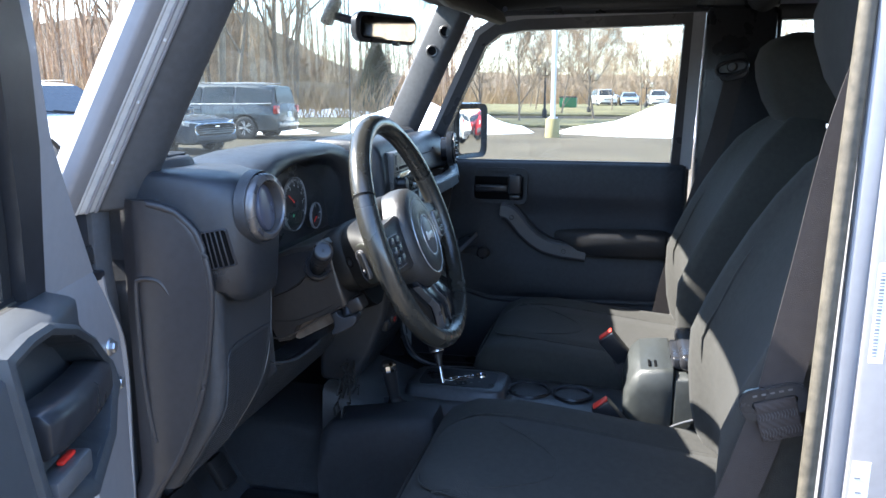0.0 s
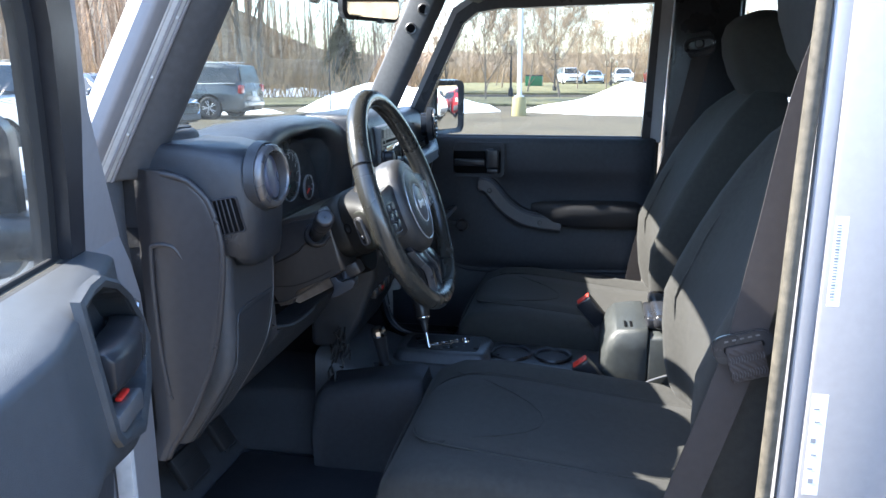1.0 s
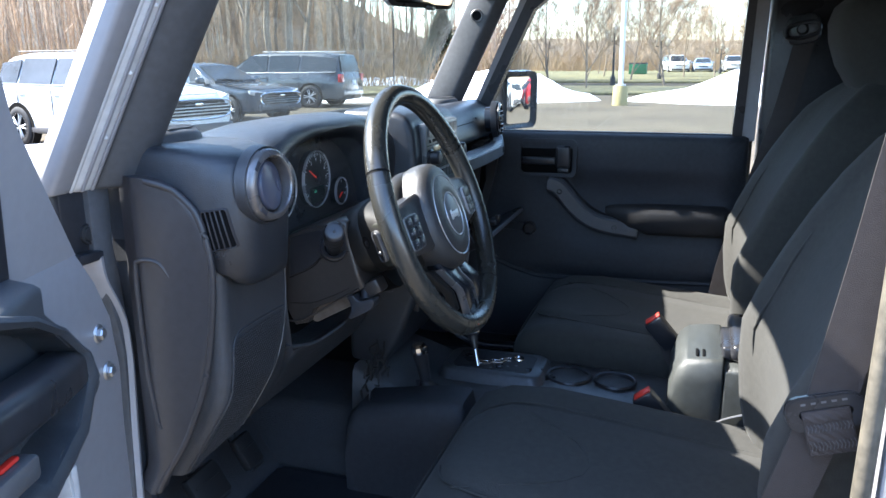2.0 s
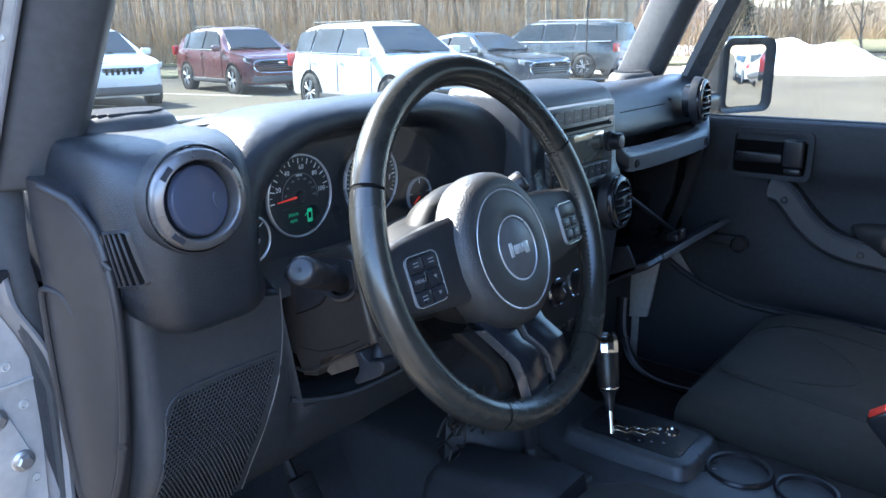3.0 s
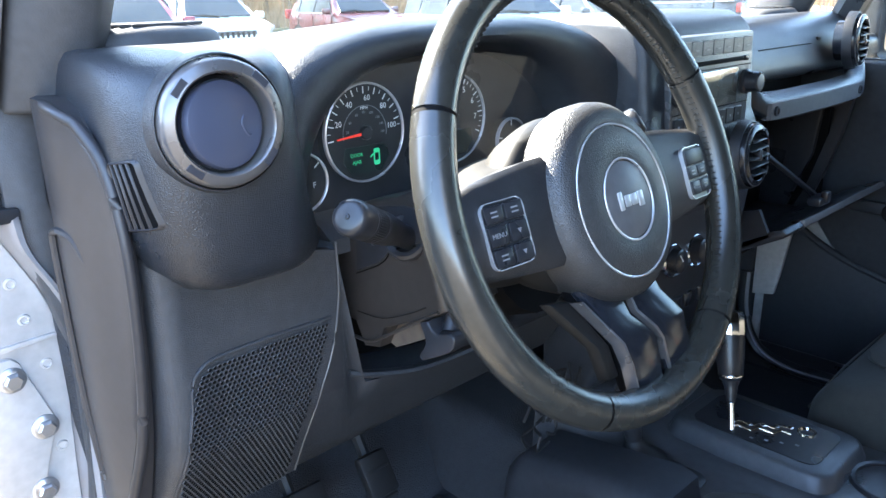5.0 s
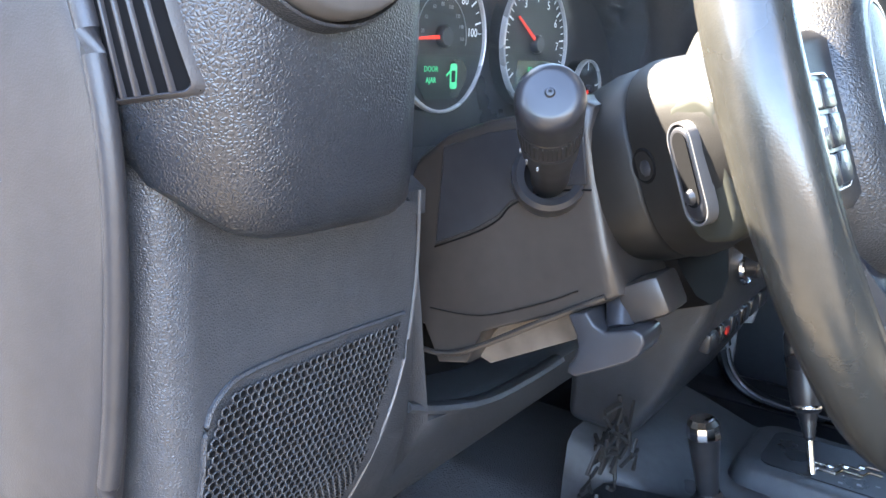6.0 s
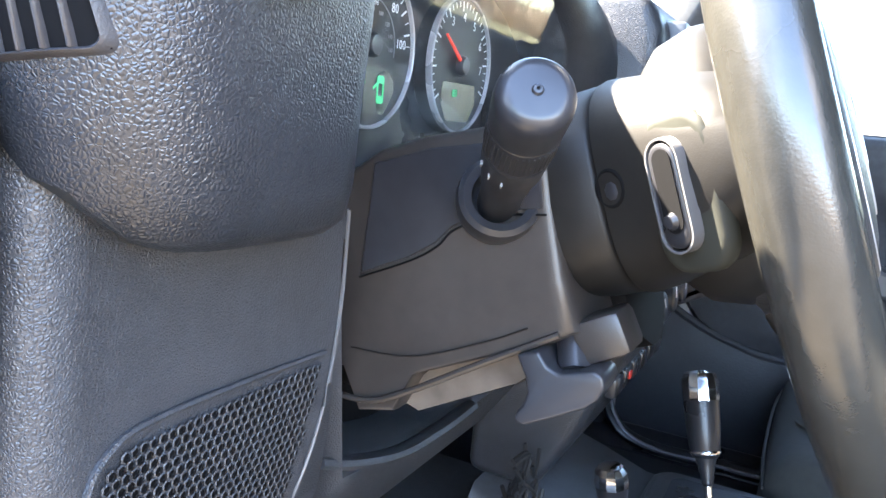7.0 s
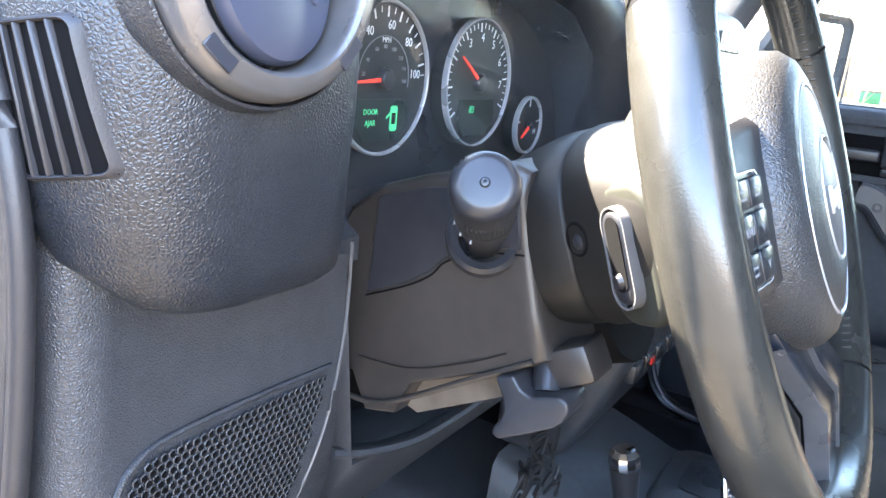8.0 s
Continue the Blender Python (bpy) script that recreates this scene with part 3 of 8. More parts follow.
# rounded pod that carries the outer vent
pod_rings = []
for z, ya, xa, xb in ((1.197, 0.222, -0.650, -0.516), (1.198, 0.196, -0.660, -0.510), (1.200, 0.182, -0.668, -0.507), (1.206, 0.174, -0.676, -0.508), (1.220, 0.170, -0.684, -0.511), (1.24, 0.168, -0.689, -0.516), (1.26, 0.166, -0.692, -0.520), (1.28, 0.164, -0.693, -0.522),
                      (1.30, 0.163, -0.694, -0.526), (1.335, 0.164, -0.695, -0.528), (1.358, 0.172, -0.694, -0.532), (1.370, 0.188, -0.692, -0.540), (1.377, 0.215, -0.688, -0.550), (1.379, 0.25, -0.68, -0.560)):
    yb = max(0.242, ya + 0.012)
    ring = [(xb + 0.002, 0.36), (xb + 0.001, yb + 0.020), (xb - 0.0005, yb + 0.009), (xb - 0.004, yb + 0.001)]
    for k in range(7, -1, -1):
        f = 0.94 * k / 7
        ring.append((-0.584 + (xb + 0.584) * f, ya + (yb - ya) * f ** 1.7))
    for a in range(90, -1, -15):
        ring.append((xa + 0.045 - 0.045 * math.cos(radians(a)), ya + 0.052 - 0.052 * math.sin(radians(a))))
    ring += [(xa, ya + 0.10), (xa, 0.36)]
    pod_rings.append([(x, y, max(z, 1.198 + 1.25 * min(0.05, max(0.0, y - 0.188)) * min(1.0, max(0.0, (-0.645 - x) / 0.025)))) for x, y in ring])
part("driver_side_pod", loft(pod_rings), DASH, dash, "leather-grained pod round the outer vent", 50)

# hood over the instruments
HX = -0.306


def arch(y, b, outer, inner, n=44):
    """One arch of the hood; outer and inner: half width, roundness and depth at the foot of each side."""
    out = []
    for k in range(n + 1):
        t = math.pi * k / n
        c, s_ = math.cos(t), max(math.sin(t), 0.0)
        a, ex, foot = outer if c > 0 else inner
        f = min(1.0, abs(c))
        out.append((HX - math.copysign(a * f ** (2 / ex), c), y + (foot - y) * f ** 1.1, 1.20 + b * s_ ** (2 / ex)))
    return out


hood_rings = [arch(*q) for q in ((0.290, 0.150, (0.213, 2.8, 0.290), (0.180, 2.1, 0.290)), (0.250, 0.157, (0.213, 2.8, 0.268), (0.183, 2.1, 0.262)), (0.228, 0.162, (0.214, 2.8, 0.254), (0.187, 2.1, 0.242)),
                                 (0.217, 0.167, (0.216, 2.8, 0.244), (0.195, 2.15, 0.231)), (0.213, 0.172, (0.221, 2.8, 0.232), (0.207, 2.25, 0.221)), (0.217, 0.179, (0.232, 2.9, 0.214), (0.225, 2.4, 0.210)),
                                 (0.230, 0.186, (0.245, 3.1, 0.199), (0.243, 2.6, 0.201)), (0.255, 0.191, (0.258, 3.4, 0.187), (0.254, 3.0, 0.198)), (0.300, 0.191, (0.272, 4.0, 0.190), (0.260, 3.8, 0.230)),
                                 (0.360, 0.184, (0.287, 5.0, 0.260), (0.268, 6.0, 0.310)), (0.420, 0.160, (0.31, 7.0, 0.40), (0.29, 7.0, 0.410)))]
part("instrument_hood", loft(hood_rings, False, False), DASH, dash, "arched hood over the instruments", 60)

cl = part("instrument_cluster", prism([(-0.515, 1.195), (-0.095, 1.195), (-0.095, 1.37), (-0.515, 1.37)], "y", 0.272, 0.30), SMOOTH, dash, "dark instrument cluster with chrome ringed dials")
part("cluster_shelf", loft([[(x, 0.275, 1.215), (x, 0.25, 1.205), (x, 0.235, 1.195), (x, 0.235, 1.18), (x, 0.28, 1.18)] for x in (-0.500, -0.40, -0.30, -0.20, -0.09)]), PANEL, dash)
CLN = (0, -1, 0)


def dial(cx, cz, r, needle, y=0.258, marks=(), lcd=None):
    m = facing((cx, y, cz), CLN)
    part("dial_face", lathe([(0, 0), (r, 0.0), (r, -0.012)], m, 40), GAUGE, cl)
    part("chrome_ring", lathe([(r - 0.0012, 0.0), (r - 0.0010, 0.0022), (r - 0.0002, 0.0028), (r + 0.0008, 0.0022), (r + 0.0010, 0.0), (r + 0.0010, -0.002)], m, 48), DIALRING, cl, "thin chrome dial ring")
    a = radians(needle)
    nm = m @ Matrix.Rotation(a, 4, "Z")
    nb = prism([(0.0, -0.0014), (r * 0.74, -0.0006), (r * 0.74, 0.0006), (0.0, 0.0014), (-r * 0.10, 0.0012), (-r * 0.10, -0.0012)], "z", 0.0022, 0.0034)
    part("needle", moved(nb, nm), NEEDLE, cl, "red needle")
    part("needle_hub", lathe([(0, 0.0052), (r * 0.12, 0.005), (r * 0.15, 0.003), (r * 0.15, 0)], m, 20), SMOOTH, cl)
    ticks = []
    for ang, big in marks:
        t = radians(ang)
        w, l = (0.0011, 0.0065) if big else (0.0005, 0.0038)
        ticks.append(moved(box((r * 0.93 - l / 2, 0, 0.0004), (l, w, 0.0004)), m @ Matrix.Rotation(t, 4, "Z")))
    if ticks:
        part("dial_mark", join(*ticks), WHITEINK, cl)
    return m


def ink(body, size, m, x, y, mat=WHITEINK, name="numeral", par=None):
    part(name, words(body, size, 0.0001, m @ Matrix.Translation((x, y, 0.0014 if name == "display_text" else 0.0006))), mat, par or cl)


marks = [(185 - 9.5 * k, k % 2 == 0) for k in range(0, 20)]
sm = dial(-0.435, 1.286, 0.0478, 184, marks=marks)
for txt, ang in (("20", 160), ("40", 122), ("60", 83), ("80", 45), ("100", 6)):
    ink(txt, 0.0080, sm, 0.0335 * math.cos(radians(ang)), 0.0335 * math.sin(radians(ang)))
ink("MPH", 0.0045, sm, 0, 0.024)
for txt, ang in (("20", 172), ("40", 146), ("60", 116), ("80", 92), ("100", 68), ("120", 42), ("140", 20), ("160", -3)):
    ink(txt, 0.0036, sm, 0.0215 * math.cos(radians(ang)), 0.0200 * math.sin(radians(ang)), GREYINK)
part("scale_arc", join(*[moved(box((0.0265, 0, 0.0004), (0.0005, 0.0024, 0.0004)), sm @ Matrix.Rotation(radians(a), 4, "Z")) for a in range(-8, 190, 5)]), GREYINK, cl)
tm = dial(-0.315, 1.285, 0.0475, 148, marks=[(215 - 7.5 * k, k % 4 == 0) for k in range(0, 33)])
for k in range(8):
    ang = 215 - 31 * k
    if 3 <= k <= 7:
        ink(str(k), 0.009, tm, 0.0335 * math.cos(radians(ang)), 0.0335 * math.sin(radians(ang)))
fm = dial(-0.5115, 1.249, 0.0280, 128, marks=[(40, True), (85, True), (130, True)])
ink("F", 0.008, fm, 0.0135, -0.004)
hm = dial(-0.221, 1.250, 0.0240, 215, marks=[(10, True), (90, True), (170, True)])
ink("H", 0.007, hm, 0.013, -0.006)
for m in (sm, tm):
    part("display", moved(prism([(-0.0255, -0.0125), (0.0255, -0.0125), (0.0285, -0.026), (0.018, -0.0395), (-0.018, -0.0395), (-0.0285, -0.026)], "z", 0.0003, 0.0008), m), LCD, cl, "small green segment display")
ink("DOOR", 0.0050, sm, -0.0125, -0.0205, LCDINK, "display_text")
ink("AJAR", 0.0050, sm, -0.0125, -0.0275, LCDINK, "display_text")
part("display_icon", join(moved(frame_bm(rring(0.0075, 0.0165, 0.002), rring(0.0050, 0.0075, 0.001), 0.0008, 0.0012), sm @ Matrix.Translation((0.0125, -0.025, 0))),
                          moved(box((0.0068, -0.023, 0.001), (0.0055, 0.0014, 0.0003), 0, 1, pose(0, 0, 0, 0, 0, 35)), sm)), LCDINK, cl)
ink("83", 0.0075, tm, -0.008, -0.020, LCDINK, "display_text")
lens_bm = prism([(-0.511, 1.205), (-0.124, 1.205), (-0.130, 1.27), (-0.165, 1.315), (-0.23, 1.345), (-0.30, 1.355), (-0.45, 1.350), (-0.511, 1.32)], "y", 0.2465, 0.248)
for v in lens_bm.verts:
    v.co.y -= 0.16 * (v.co.z - 1.205)
lens = part("gauge_lens", lens_bm, LENS, dash)
lens.visible_shadow = False


# round vents
def round_vent(c, normal, r, shut=False, tabs=True):
    m = facing(c, normal)
    ring_mat = SATIN if shut else SPOKE
    v = part("air_vent", lathe([(r * 0.79, -0.030), (r * 0.79, 0.0085), (r * 0.805, 0.0112), (r * 0.83, 0.0122), (r * 0.96, 0.0108), (r * 1.0, 0.0090), (r * 1.045, 0.003), (r * 1.05, -0.012)], m, 56), ring_mat, dash, "round vent with satin silver ring" if shut else "round vent with glossy black ring")
    if not shut:
        part("ring_edge", moved(tube([(r * 1.005 * math.cos(2 * math.pi * j / 48), r * 1.005 * math.sin(2 * math.pi * j / 48), 0.0088) for j in range(48)], 0.0009, 6, True), m), GREYTRIM, v)
    part("vent_surround", lathe([(r * 1.05, -0.004), (r * 1.075, 0.003), (r * 1.10, 0.0025), (r * 1.13, -0.003), (r * 1.15, -0.012)], m, 56), DASH, v)
    # near-black floor carries the shade inside the vent
    part("vent_well_shade", lathe([(0, -0.016), (r * 0.78, -0.016), (r * 0.79, -0.015)], m, 40), DARK, v)
    if shut:
        d = m @ pose(r * 0.045, -r * 0.015, 0.0065, -5, 14, 0)
        part("vent_disc", lathe([(0, 0.001), (r * 0.55, 0.0006), (r * 0.69, -0.0012), (r * 0.725, -0.004), (r * 0.71, -0.012)], d, 48), BLUEDISC, v, "closed vent disc with sky blue put into its colour")
        part("disc_thumb_notch", moved(tube(smooth_path([(r * 0.33, r * 0.10, 0.0008), (r * 0.26, -r * 0.02, 0.0014), (r * 0.33, -r * 0.20, 0.0012), (r * 0.40, -r * 0.22, 0.0008)], 5), 0.0009, 6), d), BLUEDISC, v)
        part("disc_shell", lathe([(r * 0.712, -0.006), (r * 0.728, -0.007), (r * 0.67, -0.020)], d, 40), SMOOTH, v)
    else:
        for k in range(-2, 3):
            h = r * 0.27 * k
            w = math.sqrt(max(0.0, (r * 0.76) ** 2 - h * h))
            part("vent_blade", moved(box((0, h, 0.006), (1.96 * w, 0.0024, 0.018), 0.001, 1, pose(0, 0, 0, 24, 0, 0)), m), SMOOTH, v)
        part("vent_lever", moved(box((0, 0, 0.010), (0.007, 0.016, 0.012), 0.002), m), SMOOTH, v)
    if tabs:
        for a in (138, 228, 45, -42):
            part("ring_tab", moved(box((r * 0.905, 0, 0.0111), (r * 0.135, r * 0.30, 0.0014), 0.0004, 1, pose(0, 0, 0, 0, 3, 0)), m @ Matrix.Rotation(radians(a), 4, "Z")), RINGTAB, v)
    return v


round_vent((-0.635, 0.160, 1.330), (-0.10, -1, 0.05), 0.0435, True)
round_vent((0.592, 0.170, 1.320), (0.10, -1, 0.05), 0.0435)
round_vent((0.128, 0.128, 1.193), (0.05, -1, 0.1), 0.042)
round_vent((-0.058, 0.145, 1.190), (0.0, -1, 0.1), 0.042)

# side window demister on the pod's curved flank
def flank(y, z):
    """The pod's outer side at (y, z)."""
    zz = [1.220, 1.24, 1.26, 1.28, 1.30, 1.335, 1.358]
    ya = float(np.interp(z, zz, [0.170, 0.168, 0.166, 0.164, 0.163, 0.164, 0.172]))
    xa = float(np.interp(z, zz, [-0.684, -0.689, -0.692, -0.693, -0.694, -0.695, -0.694]))
    s_ = min(1.0, max(0.0, (ya + 0.052 - y) / 0.052))
    return xa + 0.045 * (1 - math.sqrt(1 - s_ * s_))


def conform(bm):
    """Lays a flat drawing (x to the rear, y up, z out) on the flank."""
    c, s_ = math.cos(radians(9)), math.sin(radians(9))
    for v in bm.verts:
        lx, ly, lz = v.co
        y, z = 0.1990 - 0.96 * (lx * c - ly * s_), 1.281 + lx * s_ + ly * c
        v.co = (flank(y, z) - lz, y, z)
    return bm


def dense(pts, step=0.003):
    out = []
    for i, a in enumerate(pts):
        b = pts[(i + 1) % len(pts)]
        n = max(1, int(math.dist(a, b) / step))
        out += [(a[0] + (b[0] - a[0]) * k / n, a[1] + (b[1] - a[1]) * k / n) for k in range(n)]
    return out


fo_ = dense(rring(0.036, 0.052, 0.004))
ring_o, ring_i = fo_, [(x * 0.88, y * 0.915) for x, y in fo_]
mid = [(x * 0.95, y * 0.965) for x, y in fo_]
sv = part("side_demister", conform(loft([[(x, y, -0.001) for x, y in ring_o], [(x, y, 0.0022) for x, y in mid], [(x * 0.915, y * 0.94, 0.0028) for x, y in ring_o], [(x, y, 0.0018) for x, y in ring_i], [(x, y, -0.001) for x, y in ring_i]], True, False)), ENDCAP, dash, "slatted side window vent", 60)
# dark sheet laid on the flank paints the shaded gaps between slats
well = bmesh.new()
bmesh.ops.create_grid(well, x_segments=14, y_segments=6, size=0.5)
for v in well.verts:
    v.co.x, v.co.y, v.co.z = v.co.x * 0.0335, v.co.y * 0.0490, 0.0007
part("vent_well_shade", conform(well), DARK, sv)
for k in range(4):
    part("slat", conform(box((-0.0096 + 0.0064 * k, 0, 0.0018), (0.0013, 0.0480, 0.0022), 0.0003, 1)), ENDCAP, sv)

# end cap beside the doorway
cap_pts = [(0.345, 1.325), (0.325, 1.343), (0.275, 1.345), (0.242, 1.332), (0.223, 1.300), (0.214, 1.265), (0.209, 1.235), (0.213, 1.187), (0.223, 1.12), (0.236, 1.066), (0.266, 0.99), (0.315, 0.915), (0.345, 0.915)]


def cap_x(y):
    """The end panel bends inwards towards the cabin."""
    f = max(0.0, min(1.0, (0.290 - y) / 0.080))
    return 0.017 * f * f * (3 - 2 * f)


def cap_edge(z):
    """The forward edge of the end panel at height z."""
    p = sorted((q[1], q[0]) for q in cap_pts[2:-1])
    zs = z + np.linspace(-0.022, 0.022, 9)
    return float(np.mean(np.interp(zs, [q[0] for q in p], [q[1] for q in p]))) - (0.002 if z < 1.31 else 0.0)


def end_cap(s):
    rings = []
    for z in [0.915 + 0.41 * k / 26 for k in range(27)] + [1.330, 1.336, 1.341, 1.345]:
        e = cap_edge(z)
        e += 0.022 * max(0.0, (z - 1.330) / 0.015) ** 2
        b_ = max(0.300, e + 0.012)
        ys = [e + (b_ - e) * (k / 10) ** 1.3 for k in range(11)]
        ring = [(s * 0.688, e + 0.004, z), (s * (0.7115 - cap_x(e)), e, z)] + [(s * (0.716 - cap_x(y)), y + (0.003 if y == e else 0), z) for y in ys] + [(s * 0.712, b_ + 0.006, z), (s * 0.700, b_ + 0.03, z), (s * 0.688, b_ + 0.03, z)]
        rings.append(ring)
    return loft(rings)


part("end_cap", end_cap(LEFT), ENDCAP, dash, "grey-brown dashboard end panel", 45)
part("end_cap_rib", tube(smooth_path([(-0.7130 + cap_x(0.262), 0.262, 1.222), (-0.7145 + cap_x(0.272), 0.272, 1.239), (-0.716, 0.286, 1.2435), (-0.717, 0.299, 1.241), (-0.7175, 0.303, 1.232), (-0.7175, 0.304, 1.178), (-0.717, 0.302, 1.089), (-0.716, 0.296, 1.033), (-0.7155, 0.292, 1.015)], 6), 0.0032, 8), ENDCAP, dash, "raised outline on the end panel")
part("end_cap_edge", tube([(-0.7125 + cap_x(cap_edge(z)), cap_edge(z) + 0.0005, z) for z in [0.92 + 0.41 * k / 48 for k in range(49)]] + [(-0.7115, 0.262, 1.3375), (-0.7125, 0.280, 1.341)], 0.0046, 10), ENDCAP, dash)
part("end_cap", end_cap(RIGHT), ENDCAP, dash, "", 45)


# lower panel with the speaker grille
def panel_y(z):
    return 0.219 + 0.25 * max(0.0, 1.10 - z) ** 1.35 + 0.7 * max(0.0, 1.05 - z) ** 1.2 - 0.02 * max(0.0, z - 1.15)


def grille_right(z):
    return float(np.interp(z, [0.90, 0.93, 0.955, 0.98, 1.0, 1.02, 1.04, 1.06, 1.085, 1.11, 1.127], [-0.528, -0.5365, -0.541, -0.5450, -0.5465, -0.5468, -0.5455, -0.5410, -0.532, -0.5235, -0.518]))


def grille_left(z):
    return -0.660 - 0.020 * (1.115 - z) / 0.10


def panel_front(x, z):
    """The lower panel's front face, which bulges towards its outer edge."""
    return panel_y(z) + float(np.interp(x, [-0.682, -0.674, -0.660, -0.635, -0.60, -0.56, -0.508], [-0.004, -0.010, -0.008, -0.004, -0.002, -0.001, 0.0])) - 0.0006


def grille_inside(x, z):
    zt, xl, xr = 1.127, grille_left(z) + 0.002, grille_right(z) - 0.003
    if not (0.931 < z < zt and max(xl, -0.676) < x < xr):
        return False
    dx, dz = x - (xl + 0.020), z - (zt - 0.020)
    return not (dx < 0 and dz > 0 and dx * dx + dz * dz > 0.020 ** 2)


low = []
for k in range(25):
    z = 1.262 - 0.334 * k / 24
    xr = grille_right(z) + 0.010 if z < 1.127 else (-0.508 if z < 1.203 else -0.56)
    x1 = min(-0.56, xr - 0.003)
    ring = [(x, panel_front(x, z) + 0.0006, z) for x in (xr, x1, min(-0.60, x1 - 0.003), -0.635, -0.660, -0.674, -0.682)]
    low.append(ring + [(-0.685, panel_y(z) + 0.008, z), (-0.686, 0.37, z), (xr, 0.37, z)])
part("lower_panel", loft(low), PANEL, dash, "fine-grained lower side panel", 50)
part("panel_edge_strip", tube(smooth_path([(grille_right(z) + (0.010 if z < 1.12 else 0.011), panel_y(z) - 0.001, z) for z in (1.20, 1.15, 1.10, 1.06, 1.02, 0.985, 0.955, 0.929)], 4), 0.0010, 6), GREYTRIM, dash)


# holes of the honeycomb: flat hexagons, hole shade painted near-black, each with a rim
hole_bm, rim_bm = bmesh.new(), bmesh.new()
P = 0.0046
row = 0
z = 0.932
while z < 1.13:
    x = -0.676 + (P / 2 if row % 2 else 0)
    while x < -0.515:
        if grille_inside(x, z):
            y = panel_front(x, z) - 0.0010
            hv, rv, rv2 = [], [], []
            for j in range(6):
                a = math.pi / 6 + j * math.pi / 3
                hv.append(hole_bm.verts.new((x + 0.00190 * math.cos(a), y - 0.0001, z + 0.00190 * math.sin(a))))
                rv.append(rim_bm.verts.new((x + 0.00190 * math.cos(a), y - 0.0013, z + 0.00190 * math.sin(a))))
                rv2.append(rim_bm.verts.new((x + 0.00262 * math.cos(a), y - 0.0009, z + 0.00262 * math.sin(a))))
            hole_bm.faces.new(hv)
            for j in range(6):
                rim_bm.faces.new((rv[j], rv[(j + 1) % 6], rv2[(j + 1) % 6], rv2[j]))
        x += P
    z += P * 0.866
    row += 1
tagged(part("grille_hole_shade", hole_bm, DARK, dash), kind="stuff")
tagged(part("grille_mesh", rim_bm, PANEL, dash, "", 80), kind="stuff")
outline = [(grille_right(1.127), 1.129), (-0.575, 1.131), (-0.630, 1.1315), (-0.650, 1.128), (-0.661, 1.116), (grille_left(1.09), 1.09), (grille_left(1.05), 1.05), (-0.678, 1.0), (-0.678, 0.935)]
part("grille_frame", tube(smooth_path([(x, panel_front(x, z) - 0.0005, z) for x, z in outline], 5), 0.0015, 6), PANEL, dash)

# knee panel below the column
knee = []
for k in range(17):
    f = k / 16
    x = -0.560 + 0.46 * f
    zt = 1.195 if x < -0.492 else 1.048 - 0.030 * min(1, (x + 0.49) / 0.15)
    face = [(x, panel_y(z) + 0.004, z) for z in np.linspace(zt - 0.03, 0.929, 7)]
    knee.append([(x, 0.33, zt), (x, panel_y(zt) + 0.014, zt), (x, panel_y(zt) + 0.006, zt - 0.006)] + face + [(x, 0.36, 0.923), (x, 0.36, zt)])
part("knee_panel", loft(knee), PANEL, dash, "black knee panel under the column", 50)
part("knee_lip", tube(smooth_path([(-0.488, 0.240, 1.052), (-0.455, 0.236, 1.040), (-0.40, 0.235, 1.026), (-0.33, 0.238, 1.019), (-0.27, 0.242, 1.016)], 5), 0.007, 8, flat=0.6), PANEL, dash)
# near-black sheet that paints the shade behind the column
part("column_recess_shade", box((-0.36, 0.30, 1.12), (0.31, 0.02, 0.20)), DARK, dash)
part("cluster_side_trim", prism([(0.285, 1.215), (0.200, 1.215), (0.180, 1.19), (0.215, 1.02), (0.30, 1.02)], "x", -0.092, -0.070, 0.006), PANEL, dash)

# centre stack
stack_pts = [(0.26, 1.385), (0.205, 1.383), (0.180, 1.372), (0.168, 1.345), (0.160, 1.25), (0.150, 1.232), (0.152, 1.13), (0.165, 1.02), (0.20, 0.93), (0.24, 0.86), (0.32, 0.86), (0.32, 1.385)]
st = part("radio_panel", prism(stack_pts, "x", -0.085, 0.195, 0.014, 4), DASH, dash, "black centre panel with radio and heater dials")
rad = part("radio", prism([(-0.047, 1.232), (0.157, 1.232), (0.157, 1.357), (-0.047, 1.357)], "y", 0.1535, 0.175, 0.003), CONSOLE, st, "black radio with buttons, disc slot and display")
for zz in (1.3135, 1.2635):
    part("radio_seam", box((0.055, 0.1530, zz), (0.198, 0.0015, 0.0010)), DARK, rad)
# slot shade as a near-black bar, not cut in
part("disc_slot", box((0.055, 0.1525, 1.322), (0.150, 0.004, 0.0055), 0.001, 1), DARK, rad)
for x in (-0.026, 0.137):
    part("eject_button", box((x, 0.1522, 1.322), (0.010, 0.004, 0.007), 0.001), SMOOTH, rad)
for k in range(7):
    part("radio_button", box((-0.025 + 0.0268 * k, 0.1528, 1.341), (0.0258, 0.004, 0.0190), 0.0008, 1), CONSOLE, rad)
    part("button_mark", box((-0.025 + 0.0268 * k, 0.1506, 1.339), (0.009, 0.0006, 0.002)), GREYINK, rad)
part("radio_screen", box((0.050, 0.1522, 1.2885), (0.132, 0.003, 0.046), 0.001), SCREEN, rad, "radio display, reflected trees put into its green-grey colour")
for k in range(8):
    part("radio_button", box((-0.030 + 0.0222 * k, 0.1528, 1.2485), (0.0212, 0.004, 0.0200), 0.0008, 1), SMOOTH, rad)
    part("button_mark", box((-0.030 + 0.0222 * k, 0.1506, 1.2485), (0.004, 0.0006, 0.003)), GREYINK, rad)
